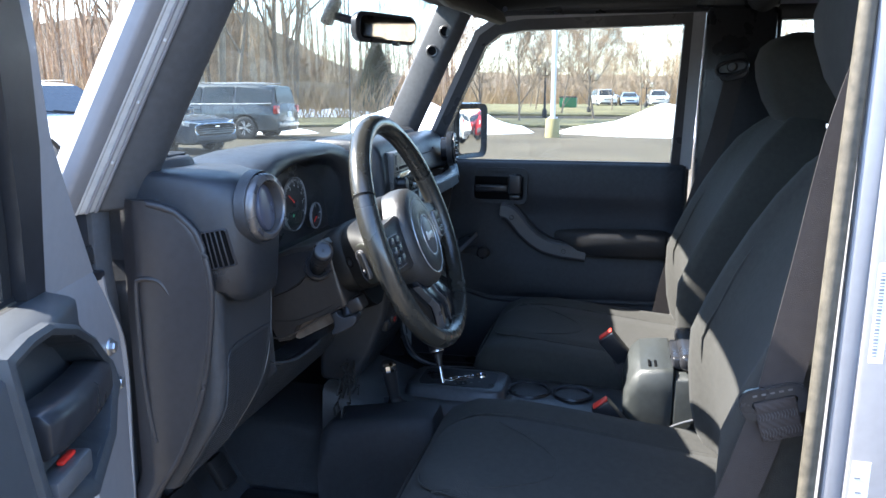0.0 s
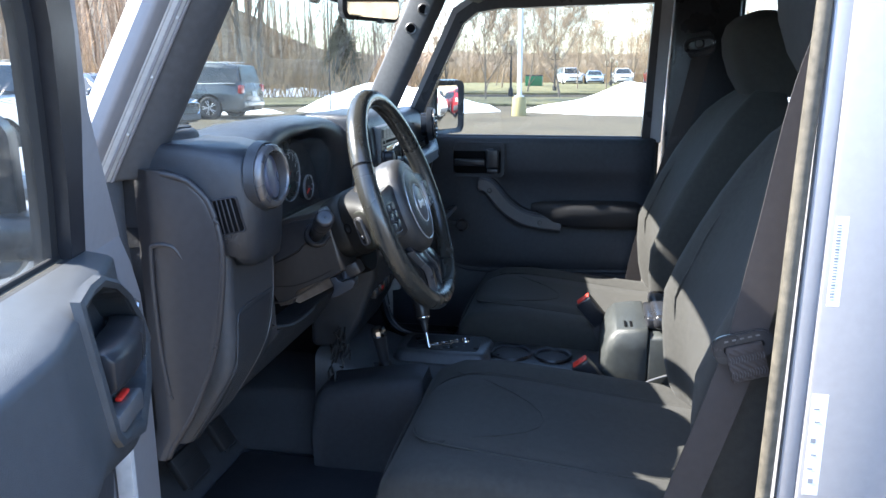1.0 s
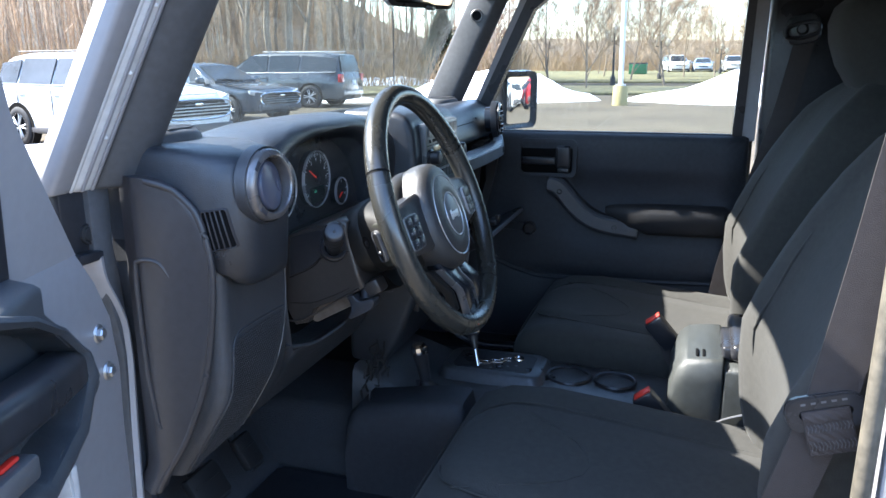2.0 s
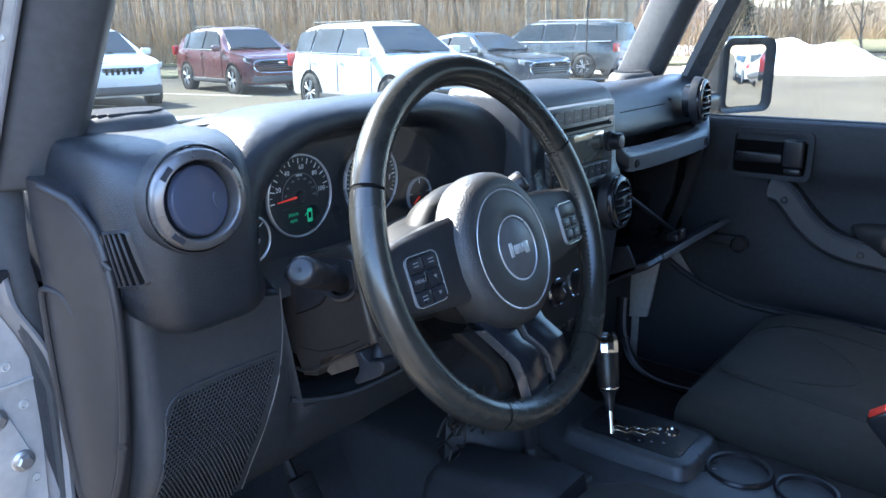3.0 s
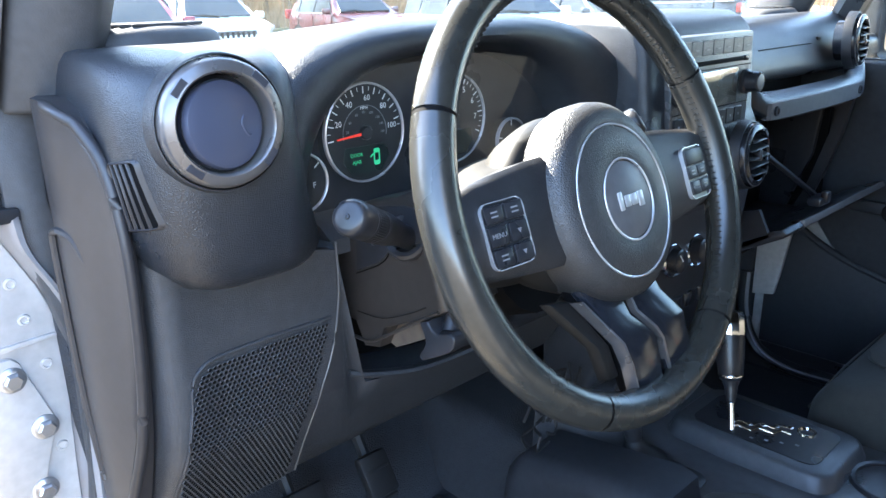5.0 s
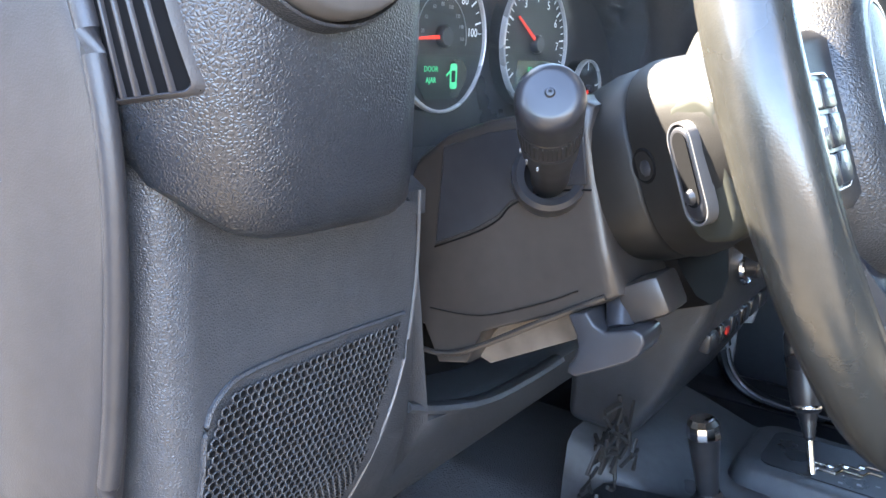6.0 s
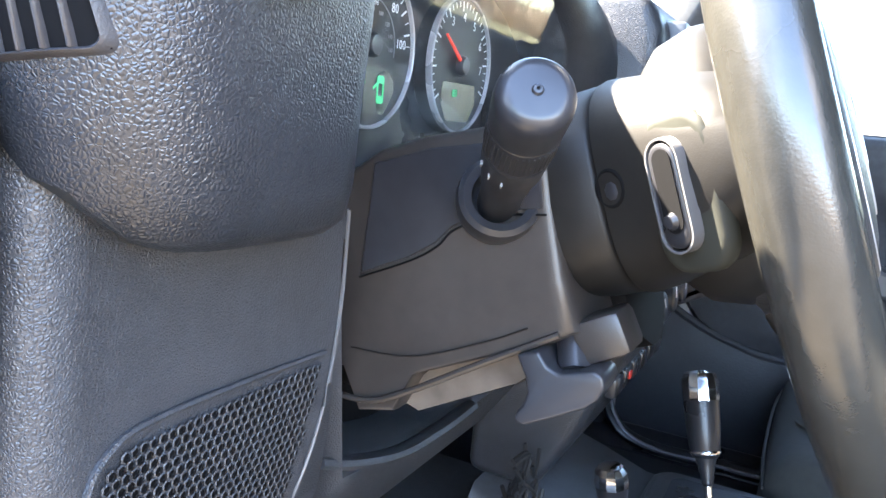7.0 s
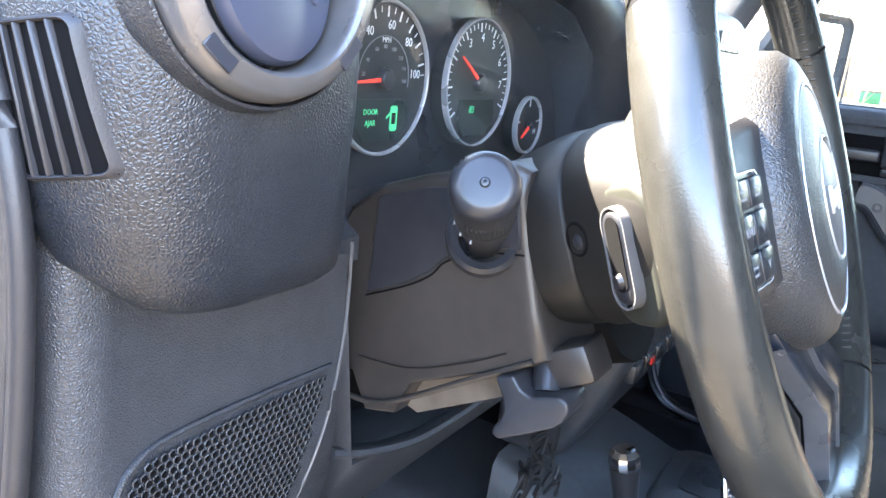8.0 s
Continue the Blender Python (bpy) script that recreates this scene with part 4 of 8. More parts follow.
for x in (0.139, -0.034):
    part("radio_knob", lathe([(0, 0.023), (0.0115, 0.023), (0.0135, 0.021), (0.0140, 0.006), (0.0165, 0.004), (0.0165, 0)], facing((x, 0.152, 1.290), (0, -1, 0.05)), 22), SMOOTH, rad, "round black knob")
    part("knob_face", lathe([(0, 0.0236), (0.009, 0.0234), (0.0105, 0.0228)], facing((x, 0.152, 1.290), (0, -1, 0.05)), 20), GREYTRIM, rad)
part("slot_frame", moved(frame_bm(rring(0.118, 0.100, 0.010), rring(0.104, 0.086, 0.008), -0.002, 0.003), facing((0.045, 0.1515, 1.18), (0, -1, 0.02))), SMOOTH, st)
# the slot has no depth: its shade is a near-black plate
part("storage_slot_shade", box((0.045, 0.151, 1.18), (0.104, 0.005, 0.086), 0.002), DARK, st)
for k in range(3):
    c = (-0.010 + 0.06 * k, 0.158 + 0.0, 1.068)
    part("heater_dial", lathe([(0, 0.017), (0.013, 0.017), (0.016, 0.015), (0.017, 0.004), (0.021, 0.003), (0.022, 0)], facing(c, (0, -1, 0.12)), 28), SMOOTH, st, "round heater dial")
    part("dial_ring", lathe([(0.0205, 0.003), (0.0215, 0.0045), (0.0235, 0.003), (0.024, 0)], facing(c, (0, -1, 0.12)), 28), CHROME, st)
    part("dial_pointer", moved(box((0, 0.006, 0.0172), (0.0018, 0.012, 0.001)), facing(c, (0, -1, 0.12)) @ pose(0, 0, 0, 0, 0, 35 - 30 * k)), WHITEINK, st)
for k in range(6):
    part("rocker_switch", box((-0.045 + 0.04 * k, 0.176, 0.985), (0.034, 0.012, 0.022), 0.003), SMOOTH, st)
part("hazard_mark", box((-0.005, 0.169, 0.987), (0.010, 0.002, 0.008)), REDINK, st)

# passenger side
pas = []
for k in range(15):
    x = 0.19 + 0.525 * k / 14
    e = 0.006 * max(0.0, abs(k - 7) / 7 - 0.8) / 0.2
    pas.append([(x, y + e, z) for y, z in ((0.30, 1.360), (0.278, 1.3675), (0.258, 1.3665), (0.241, 1.3590), (0.228, 1.3465), (0.216, 1.329), (0.206, 1.310), (0.199, 1.291), (0.1995, 1.277), (0.211, 1.268), (0.30, 1.267))])
part("passenger_face", loft(pas), DASH, dash, "rolled grained passenger-side dashboard face", 60)
part("face_seam", box((0.40, 0.2105, 1.319), (0.20, 0.0015, 0.0015)), DARK, dash)
part("face_sensor", box((0.535, 0.2135, 1.325), (0.014, 0.003, 0.007), 0.0006, 1), SMOOTH, dash)
# shade under the passenger face, painted as a near-black sheet
part("shelf_recess_shade", prism([(0.235, 1.272), (0.60, 1.272), (0.60, 1.205), (0.235, 1.205)], "y", 0.26, 0.30), DARK, dash)
gb = smooth_path([(0.205, 0.205, 1.285), (0.220, 0.180, 1.258), (0.260, 0.166, 1.242), (0.42, 0.160, 1.240), (0.55, 0.162, 1.241), (0.62, 0.170, 1.248), (0.672, 0.195, 1.290)], 6)
hb_ = [[(q.x, q.y + a, q.z + b) for a, b in ((-0.015, -0.016), (-0.014, 0.002), (-0.009, 0.0120), (0.003, 0.019), (0.016, 0.020), (0.024, 0.006), (0.020, -0.014), (0.0, -0.021), (-0.010, -0.020))] for q in gb]
part("grab_handle", loft(hb_), DASH, dash, "padded grab handle bar", 50)
pl_ = [[(x, yy - 0.0015, 1.237 + b) for b in (-0.0125, -0.0105, 0.0105, 0.0125)] + [(x, yy + 0.006, 1.237 + b) for b in (0.0125, -0.0125)] for x, yy in ((0.232, 0.158), (0.236, 0.1535), (0.30, 0.1475), (0.42, 0.1445), (0.53, 0.1460), (0.590, 0.151), (0.594, 0.156))]
part("handle_plate", loft(pl_), GREYTRIM, dash, "grey handle insert with end screws", 30)
for x, y, zz in ((0.250, 0.1512, 1.237), (0.578, 0.1492, 1.238)):
    part("screw", lathe([(0, 0.001), (0.004, 0.001), (0.005, 0.003), (0.0075, 0.003), (0.008, 0)], facing((x, y, zz), (0, -1, 0)), 14), SMOOTH, dash)
# glovebox walls in near-black, so the shade inside is in the colour
part("glovebox_shade_lining", join(prism([(0.20, 0.99), (0.66, 0.99), (0.66, 1.205), (0.20, 1.205)], "y", 0.335, 0.345), prism([(0.22, 1.205), (0.34, 1.205), (0.34, 0.99), (0.22, 0.99)], "x", 0.655, 0.665),
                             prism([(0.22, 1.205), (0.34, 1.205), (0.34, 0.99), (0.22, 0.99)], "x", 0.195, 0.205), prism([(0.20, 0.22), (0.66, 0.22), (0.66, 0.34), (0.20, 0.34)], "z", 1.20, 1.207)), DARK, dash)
arch_ = [[(0.655 + a, q[0] + b, q[1]) for a, b in ((-0.004, 0.0), (-0.004, 0.022), (0.008, 0.024), (0.010, 0.0))] for q in ((0.176, 1.235), (0.184, 1.193), (0.192, 1.15), (0.203, 1.109), (0.217, 1.06), (0.232, 1.017), (0.25, 0.98))]
part("glovebox_arch", loft(arch_), ENDCAP, dash, "curved grey glovebox side", 40)
part("glovebox_jamb", prism([(0.20, 1.26), (0.225, 1.24), (0.24, 1.10), (0.28, 0.99), (0.34, 0.93), (0.34, 1.26)], "x", 0.645, 0.70, 0.006), SMOOTH, dash)
lid = prism([(0.235, 0.985), (0.110, 1.052), (0.104, 1.060), (0.112, 1.066), (0.125, 1.062), (0.245, 0.998)], "x", 0.225, 0.650, 0.003)
gl = part("glovebox_lid", lid, SMOOTH, dash, "open glovebox lid hanging down")
part("lid_edge", prism([(0.102, 1.058), (0.118, 1.052), (0.120, 1.062), (0.106, 1.069)], "x", 0.29, 0.645, 0.002), GREYTRIM, gl)
part("lid_latch", join(box((0.40, 0.128, 1.075), (0.045, 0.022, 0.014), 0.003), box((0.40, 0.118, 1.082), (0.016, 0.012, 0.02), 0.003)), SMOOTH, gl)
part("lid_side_wall", prism([(0.235, 0.985), (0.13, 1.05), (0.15, 1.09), (0.27, 1.06)], "x", 0.225, 0.232), SMOOTH, gl)
part("lid_strut", tube([(0.497, 0.150, 1.045), (0.30, 0.23, 1.19)], 0.005, 6), SMOOTH, gl)
part("glovebox_bottom", prism([(0.20, 0.99), (0.26, 0.955), (0.36, 0.94), (0.36, 0.99)], "x", 0.195, 0.70, 0.005), PANEL, dash)

# speaker grille discs on the dashboard top
for s in (RIGHT, LEFT):
    c = Vector((s * 0.605, 0.335, 1.381 if s < 0 else 1.364))
    sp = part("tweeter_pod", lathe([(0, 0.012), (0.045, 0.012), (0.055, 0.010), (0.062, 0.004), (0.066, -0.008)], Matrix.Translation(c) @ Matrix.Diagonal((1, 0.72, 1, 1)), 40), TRIMPL, dash, "low round speaker pod with slatted top")
    for k in range(-7, 8):
        w = 0.050 * math.sqrt(max(0, 1 - (k / 8) ** 2))
        part("slat", box((c.x, c.y + k * 0.0044, c.z + 0.0128), (2 * w, 0.0022, 0.0026), 0.0006, 1), TRIMPL, sp)
for k in range(9):
    part("demister_slat", box((-0.20 + 0.05 * k, 0.405, 1.3605), (0.044, 0.012, 0.003), 0.001), SMOOTH, dash)

# ---- steering wheel ----
WC = Vector((-0.3665, 0.0255, 1.256))
TILT_W = radians(20.4)
WM = Matrix(((1, 0, 0), (0, math.sin(TILT_W), -math.cos(TILT_W)), (0, math.cos(TILT_W), math.sin(TILT_W)))).to_4x4()
WM.translation = WC
wheel = thing("steering_wheel", tuple(WC), "black leather-wrapped steering wheel with satin trimmed spokes", "steering wheel")
RIM = 0.1835


def rim_arc(a0, a1, r=0.0158, n=None, R=RIM):
    k = n or max(8, int(abs(a1 - a0) / 4))
    pts = [(R * math.cos(radians(a0 + (a1 - a0) * i / k)), R * math.sin(radians(a0 + (a1 - a0) * i / k)), 0) for i in range(k + 1)]
    return moved(tube(pts, r, 16, up=(0, 0, 1), flat=1.06), WM)


SEAMS = (26, 154, 244, 306)
part("rim_top", rim_arc(26.5, 153.5), LEATHER, wheel, "smooth leather upper rim")
part("rim_side", rim_arc(154.5, 243.5), LEATHER, wheel, "glossy worn leather rim")
part("rim_bottom", rim_arc(244.5, 305.5), LEATHER, wheel)
part("rim_side", rim_arc(306.5, 385.5), LEATHER, wheel)
for a in SEAMS:
    part("rim_seam", rim_arc(a - 0.55, a + 0.55, 0.0151, 2), DARK, wheel)
stitch = []
for a in range(-50, 60, 2):
    t = radians(a)
    c = Vector(((RIM - 0.0152) * math.cos(t), (RIM - 0.0152) * math.sin(t), 0.004))
    stitch.append(moved(box((0, 0, 0), (0.0010, 0.0018, 0.0065), 0.0004, 1, pose(0, 0, 0, 0, 0, a + 30)), Matrix.Translation(c)))
part("rim_stitching", moved(join(*stitch), WM), LEATHER, wheel)
stitch = []
for a in range(66, 150, 2):
    t = radians(a)
    c = Vector(((RIM - 0.0152) * math.cos(t), (RIM - 0.0152) * math.sin(t), 0.004))
    stitch.append(moved(box((0, 0, 0), (0.0010, 0.0018, 0.0065), 0.0004, 1, pose(0, 0, 0, 0, 0, a + 30)), Matrix.Translation(c)))
part("rim_stitching", moved(join(*stitch), WM), LEATHER, wheel)

HUB = WM @ Matrix.Translation((-0.004, -0.014, 0))
hub_rings = []
for r, h in ((0.060, -0.045), (0.077, -0.035), (0.082, -0.015), (0.0815, 0.000), (0.079, 0.010), (0.073, 0.0165), (0.066, 0.0195), (0.0628, 0.0205), (0.0612, 0.0195), (0.059, 0.0205), (0.045, 0.0235), (0.034, 0.0245), (0.0325, 0.0235), (0.0001, 0.0235)):
    ring = []
    for j in range(56):
        a = 2 * math.pi * j / 56
        f = 1 + 0.03 * math.cos(2 * a + math.pi) + (0.03 * math.sin(a) if r > 0.064 else 0)
        ring.append((r * math.cos(a) * f, r * math.sin(a) * f, h))
    hub_rings.append(ring)
part("airbag_cover", moved(loft(hub_rings), HUB), AIRBAG, wheel, "grained round airbag cover", 50)


def circle_wire(r, h, w, m, n=64, squash=(0.97, 1.03)):
    return moved(tube([(r * squash[0] * math.cos(2 * math.pi * j / n), r * squash[1] * math.sin(2 * math.pi * j / n), h) for j in range(n)], w, 8, True), m)


part("chrome_ring", circle_wire(0.0612, 0.0203, 0.0009, HUB), DIALRING, wheel, "thin chrome ring on the airbag cover")
part("emblem_ring", circle_wire(0.0325, 0.0243, 0.0010, HUB), DIALRING, wheel)
part("emblem_disc", moved(lathe([(0, 0.0005), (0.030, 0.0002), (0.0318, -0.001)], HUB @ Matrix.Translation((0, 0, 0.0243)), 40), Matrix.Identity(4)), GREYTRIM, wheel)
part("emblem", moved(join(box((-0.0135, 0.0, 0), (0.005, 0.015, 0.0016), 0.0006), box((-0.0045, -0.001, 0), (0.007, 0.0095, 0.0016), 0.0006), box((0.0045, -0.001, 0), (0.007, 0.0095, 0.0016), 0.0006),
                          box((0.0135, -0.002, 0), (0.007, 0.0125, 0.0016), 0.0006)), HUB @ Matrix.Translation((0, 0, 0.0254))), DIALRING, wheel, "raised bright emblem")

# side spokes with their button pads
for s in (-1, 1):
    secs = []
    for x, hw, c0, c1 in ((0.070, 0.043, -0.028, 0.006), (0.090, 0.042, -0.026, 0.006), (0.120, 0.039, -0.022, 0.005), (0.150, 0.036, -0.018, 0.003), (0.168, 0.030, -0.014, 0.000), (0.182, 0.024, -0.010, -0.004)):
        secs.append([(s * x, yy * hw - 0.006, zz) for yy, zz in ((-1, c0 + 0.006), (-1, c1 - 0.005), (-0.86, c1), (0, c1 + 0.0015), (0.86, c1), (1, c1 - 0.005), (1, c0 + 0.006), (0.8, c0), (-0.8, c0))])
    sp = part("side_spoke", moved(loft(secs), WM), SPOKEBLK, wheel, "black spoke carrying buttons", 45)
    bm_ = WM @ Matrix.Translation((s * 0.132, -0.011, 0.0065)) @ pose(0, 0, 0, 0, s * 5, 0)
    part("pad_frame", moved(frame_bm(rring(0.0410, 0.0490, 0.007), rring(0.0397, 0.0477, 0.0064), -0.002, 0.0018), bm_), DIALRING, sp, "thin chrome pad frame")
    part("pad_back", moved(prism(rring(0.040, 0.048, 0.006), "z", -0.003, 0.0003), bm_), SMOOTH, sp)
    layout = [(-0.0098, 0.0155, 0.0175, 0.0125), (0.0098, 0.0155, 0.0175, 0.0125), (-0.0098, 0.0, 0.0175, 0.0145), (0.0098, 0.0, 0.0175, 0.0145), (-0.0098, -0.0158, 0.0175, 0.0135), (0.0098, -0.0158, 0.0175, 0.0135)]
    if s > 0:
        layout = [(0, 0.0145, 0.037, 0.0150)] + [(-0.0098, 0.0, 0.0175, 0.0115), (0.0098, 0.0, 0.0175, 0.0115), (-0.0098, -0.0142, 0.0175, 0.0125), (0.0098, -0.0142, 0.0175, 0.0125)]
    for i, (bx, by, bw, bh) in enumerate(layout):
        part("button", moved(box((bx, by, 0.0015), (bw, bh, 0.0035), 0.0012), bm_), SMOOTH, sp)
        if s < 0 and i == 2:
            part("button_text", words("MENU", 0.0050, 0.0001, bm_ @ Matrix.Translation((bx, by, 0.0034))), GREYINK, sp)
        elif s > 0 and i == 3:
            part("button_text", words("CANCEL", 0.0036, 0.0001, bm_ @ Matrix.Translation((bx, by, 0.0034))), GREYINK, sp)
        elif s < 0 and i in (3, 5):
            part("button_text", moved(prism([(-0.002, 0.0015), (0.002, 0.0015), (0, -0.002)], "z", 0.0033, 0.0035), bm_ @ Matrix.Translation((bx, by, 0))), GREYINK, sp)
        elif not (s > 0 and i == 0):
            part("button_text", join(*[moved(box((bx, by + d, 0.0034), (0.008 - abs(d), 0.0011, 0.0003)), bm_) for d in (0.0016, -0.0016)]), GREYINK, sp)
    # remote switch behind the spoke
    rb = WM @ Matrix.Translation((s * 0.140, -0.014, -0.044)) @ pose(0, 0, 0, 0, s * 128, 0)
    sw = part("rear_switch", moved(prism(rring(0.0155, 0.043, 0.0072), "z", 0.0, 0.006, 0.002, 3), rb), SMOOTH, wheel, "oval switch on the back of a spoke")
    part("spoke_back", moved(prism(rring(0.040, 0.066, 0.014), "z", -0.010, -0.0005, 0.004, 3), rb), SPOKEBACK, sw, "pale satin plate behind the spoke")
    part("switch_ring", moved(frame_bm(rring(0.0190, 0.0470, 0.009), rring(0.0172, 0.0452, 0.0082), 0.0, 0.0055), rb), GREYTRIM, sw, "pale edge of the switch")
    # hollow of the switch painted as a near-black plate
    part("switch_dish", moved(prism(rring(0.0105, 0.034, 0.005), "z", 0.0055, 0.0064), rb @ Matrix.Translation((0.001, 0.002, 0))), DARK, sw)
    part("switch_pip", moved(lathe([(0, 0.0088), (0.0026, 0.0084), (0.0040, 0.0060)], rb @ Matrix.Translation((0, -0.010, 0)), 14), Matrix.Identity(4)), SMOOTH, sw)

# lower double spoke, bent along a crease
def spoke_plate(pts, thick, lift=0.0, w=0.002):
    bm = prism(pts, "z", -thick, 0.0, w, 2)
    bmesh.ops.bisect_plane(bm, geom=bm.verts[:] + bm.edges[:] + bm.faces[:], plane_co=(0, -0.121, 0), plane_no=(0, 1, 0))
    for v in bm.verts:
        f = v.co.y + 0.121
        v.co.z += 0.008 + lift - (0.26 * f if f > 0 else -0.16 * f)
    return moved(bm, WM @ Matrix.Translation((0.004, -0.004, 0)))


lo = part("lower_spoke", spoke_plate([(-0.060, -0.070), (0.034, -0.070), (0.0345, -0.0949), (0.050, -0.1195), (0.0542, -0.1447), (0.0586, -0.165), (0.056, -0.179), (-0.021, -0.179), (-0.033, -0.1412), (-0.042, -0.1184)], 0.018, -0.006), DARK, wheel, "blue-black satin lower spoke with slot")
part("spoke_plate", spoke_plate([(-0.062, -0.070), (-0.0166, -0.070), (-0.0166, -0.1026), (0.0063, -0.1294), (0.0108, -0.181), (-0.022, -0.181), (-0.029, -0.1717), (-0.0341, -0.1412), (-0.0433, -0.1184)], 0.012), SPOKE, lo)
part("spoke_plate", spoke_plate([(-0.0087, -0.070), (-0.0087, -0.1029), (0.0131, -0.1332), (0.0213, -0.180), (0.058, -0.180), (0.0600, -0.1649), (0.0556, -0.1447), (0.0514, -0.1195), (0.0358, -0.0949), (0.0358, -0.070)], 0.012), SPOKE, lo)
part("slot_edge", spoke_plate([(-0.0092, -0.090), (-0.0062, -0.090), (-0.0062, -0.1022), (0.0155, -0.1327), (0.0238, -0.176), (0.0211, -0.176), (0.0127, -0.1334), (-0.0092, -0.1032)], 0.010, 0.0007, 0.0), SATIN, lo, "pale satin slot edge")
part("slot_edge", spoke_plate([(-0.0668, -0.078), (-0.0642, -0.078), (-0.0417, -0.1180), (-0.0325, -0.1410), (-0.0272, -0.1720), (-0.0290, -0.1722), (-0.0346, -0.1416), (-0.0440, -0.1188)], 0.012, 0.0007, 0.0), SATIN, lo)
part("spoke_edge_trim", spoke_plate([(-0.088, -0.072), (-0.064, -0.076), (-0.0445, -0.120), (-0.0360, -0.150), (-0.050, -0.150), (-0.0600, -0.1169)], 0.014, -0.012, 0.003), HUBBACK, wheel, "brown-black trim beside the lower spoke")


def squircle(a, b, c, ex=3.2, n=44, cx=0.0, cy=-0.006):
    out = []
    for k in range(n):
        t = 2 * math.pi * k / n
        u, v = math.cos(t), math.sin(t)
        out.append((cx + a * math.copysign(abs(u) ** (2 / ex), u), cy + b * math.copysign(abs(v) ** (2 / ex), v), c))
    return out


part("wheel_back_cover", moved(loft([squircle(0.146, 0.036, -0.012), squircle(0.153, 0.042, -0.020), squircle(0.150, 0.046, -0.033), squircle(0.139, 0.050, -0.048), squircle(0.126, 0.055, -0.063), squircle(0.117, 0.058, -0.079), squircle(0.1155, 0.0575, -0.0815), squircle(0.108, 0.050, -0.082)]), WM), HUBBACK, wheel, "brown-black rear cover of the hub", 45)
part("hub_back", moved(loft([squircle(0.084, 0.072, -0.020, 2.3), squircle(0.092, 0.076, -0.026, 2.3), squircle(0.095, 0.077, -0.040, 2.3), squircle(0.092, 0.072, -0.058, 2.3), squircle(0.080, 0.060, -0.070, 2.3)]), WM), HUBBACK, wheel, "", 45)
hm_ = facing((-0.4837, 0.0950, 1.2246), (-0.85, 0.497, -0.185))
# recess without depth; its shade is the disc's near-black colour
hole = part("bolt_recess_shade", lathe([(0, 0.0008), (0.0072, 0.0008), (0.0080, 0.0014), (0.0090, 0.0010), (0.0096, 0.0)], hm_, 20), DARK, wheel, "bolt recess, its shade put in as a near-black disc")
part("recessed_bolt", lathe([(0, 0.0016), (0.0035, 0.0016), (0.0045, 0.0009)], hm_ @ Matrix.Translation((0.001, -0.001, 0)), 8), SMOOTH, hole)

# ---- steering column ----
col = thing("steering_column", (-0.365, 0.2, 1.05), "black plastic steering column shroud with stalks and tilt lever", "steering column")
prof = [(0.30, 1.112), (0.233, 1.107), (0.221, 1.084), (0.200, 1.089), (0.189, 1.112), (0.184, 1.115), (0.113, 1.147), (0.103, 1.154), (0.112, 1.178), (0.122, 1.215), (0.128, 1.240), (0.128, 1.252), (0.140, 1.256), (0.165, 1.246), (0.195, 1.239), (0.220, 1.230), (0.240, 1.215), (0.252, 1.190), (0.30, 1.175)]
shr = []
for f, k in ((-1.0, 0.50), (-1.0, 0.89), (-1.0, 0.935), (-0.993, 0.962), (-0.978, 0.982), (-0.955, 0.994), (-0.92, 1.0), (0.92, 1.0), (0.955, 0.994), (0.978, 0.982), (0.993, 0.962), (1.0, 0.935), (1.0, 0.5)):
    ring = []
    for y, z in prof:
        low = z < 1.16
        ring.append((-0.3665 + 0.1115 * f, 0.20 + (y - 0.20) * (k if y < 0.2 else 1), 1.165 + (z - 1.165) * (k if not low else (k + 2) / 3 if k > 0.6 else 0.8)))
    shr.append(ring)
part("shroud", loft(shr), SHROUD, col, "brown-black column shroud", 50)
part("shroud_collar", moved(loft([squircle(0.106, 0.050, -0.080), squircle(0.1115, 0.055, -0.0835), squircle(0.1125, 0.057, -0.086), squircle(0.112, 0.057, -0.100), squircle(0.106, 0.052, -0.125)]), WM), HUBBACK, col, "", 45)
part("column_boot", prism([(0.20, 1.222), (0.232, 1.222), (0.262, 1.206), (0.285, 1.17), (0.285, 1.10), (0.20, 1.10)], "x", -0.464, -0.27, 0.008), SMOOTH, col, "smooth black boot behind the shroud")
part("shroud_seam", tube(smooth_path([(-0.4785, 0.125, 1.208), (-0.4792, 0.150, 1.204), (-0.4792, 0.172, 1.194), (-0.4792, 0.181, 1.184), (-0.4792, 0.196, 1.174), (-0.4792, 0.226, 1.160)], 5), 0.0006, 5), DARK, col)
up_pl = dense([(0.226, 1.162), (0.197, 1.1755), (0.182, 1.1855), (0.173, 1.1955), (0.150, 1.2065), (0.1275, 1.2105), (0.1325, 1.240), (0.152, 1.240), (0.19, 1.233), (0.222, 1.222)], 0.006)
part("stalk_plate", prism(up_pl, "x", -0.4792, -0.470, 0.0008, 1), SMOOTH, col, "smooth black upper column cover round the stalk")
part("shroud_lip", tube(smooth_path([(-0.479, 0.235, 1.091), (-0.480, 0.205, 1.096), (-0.480, 0.150, 1.129), (-0.479, 0.112, 1.152)], 5), 0.0018, 8), SHROUD, col)
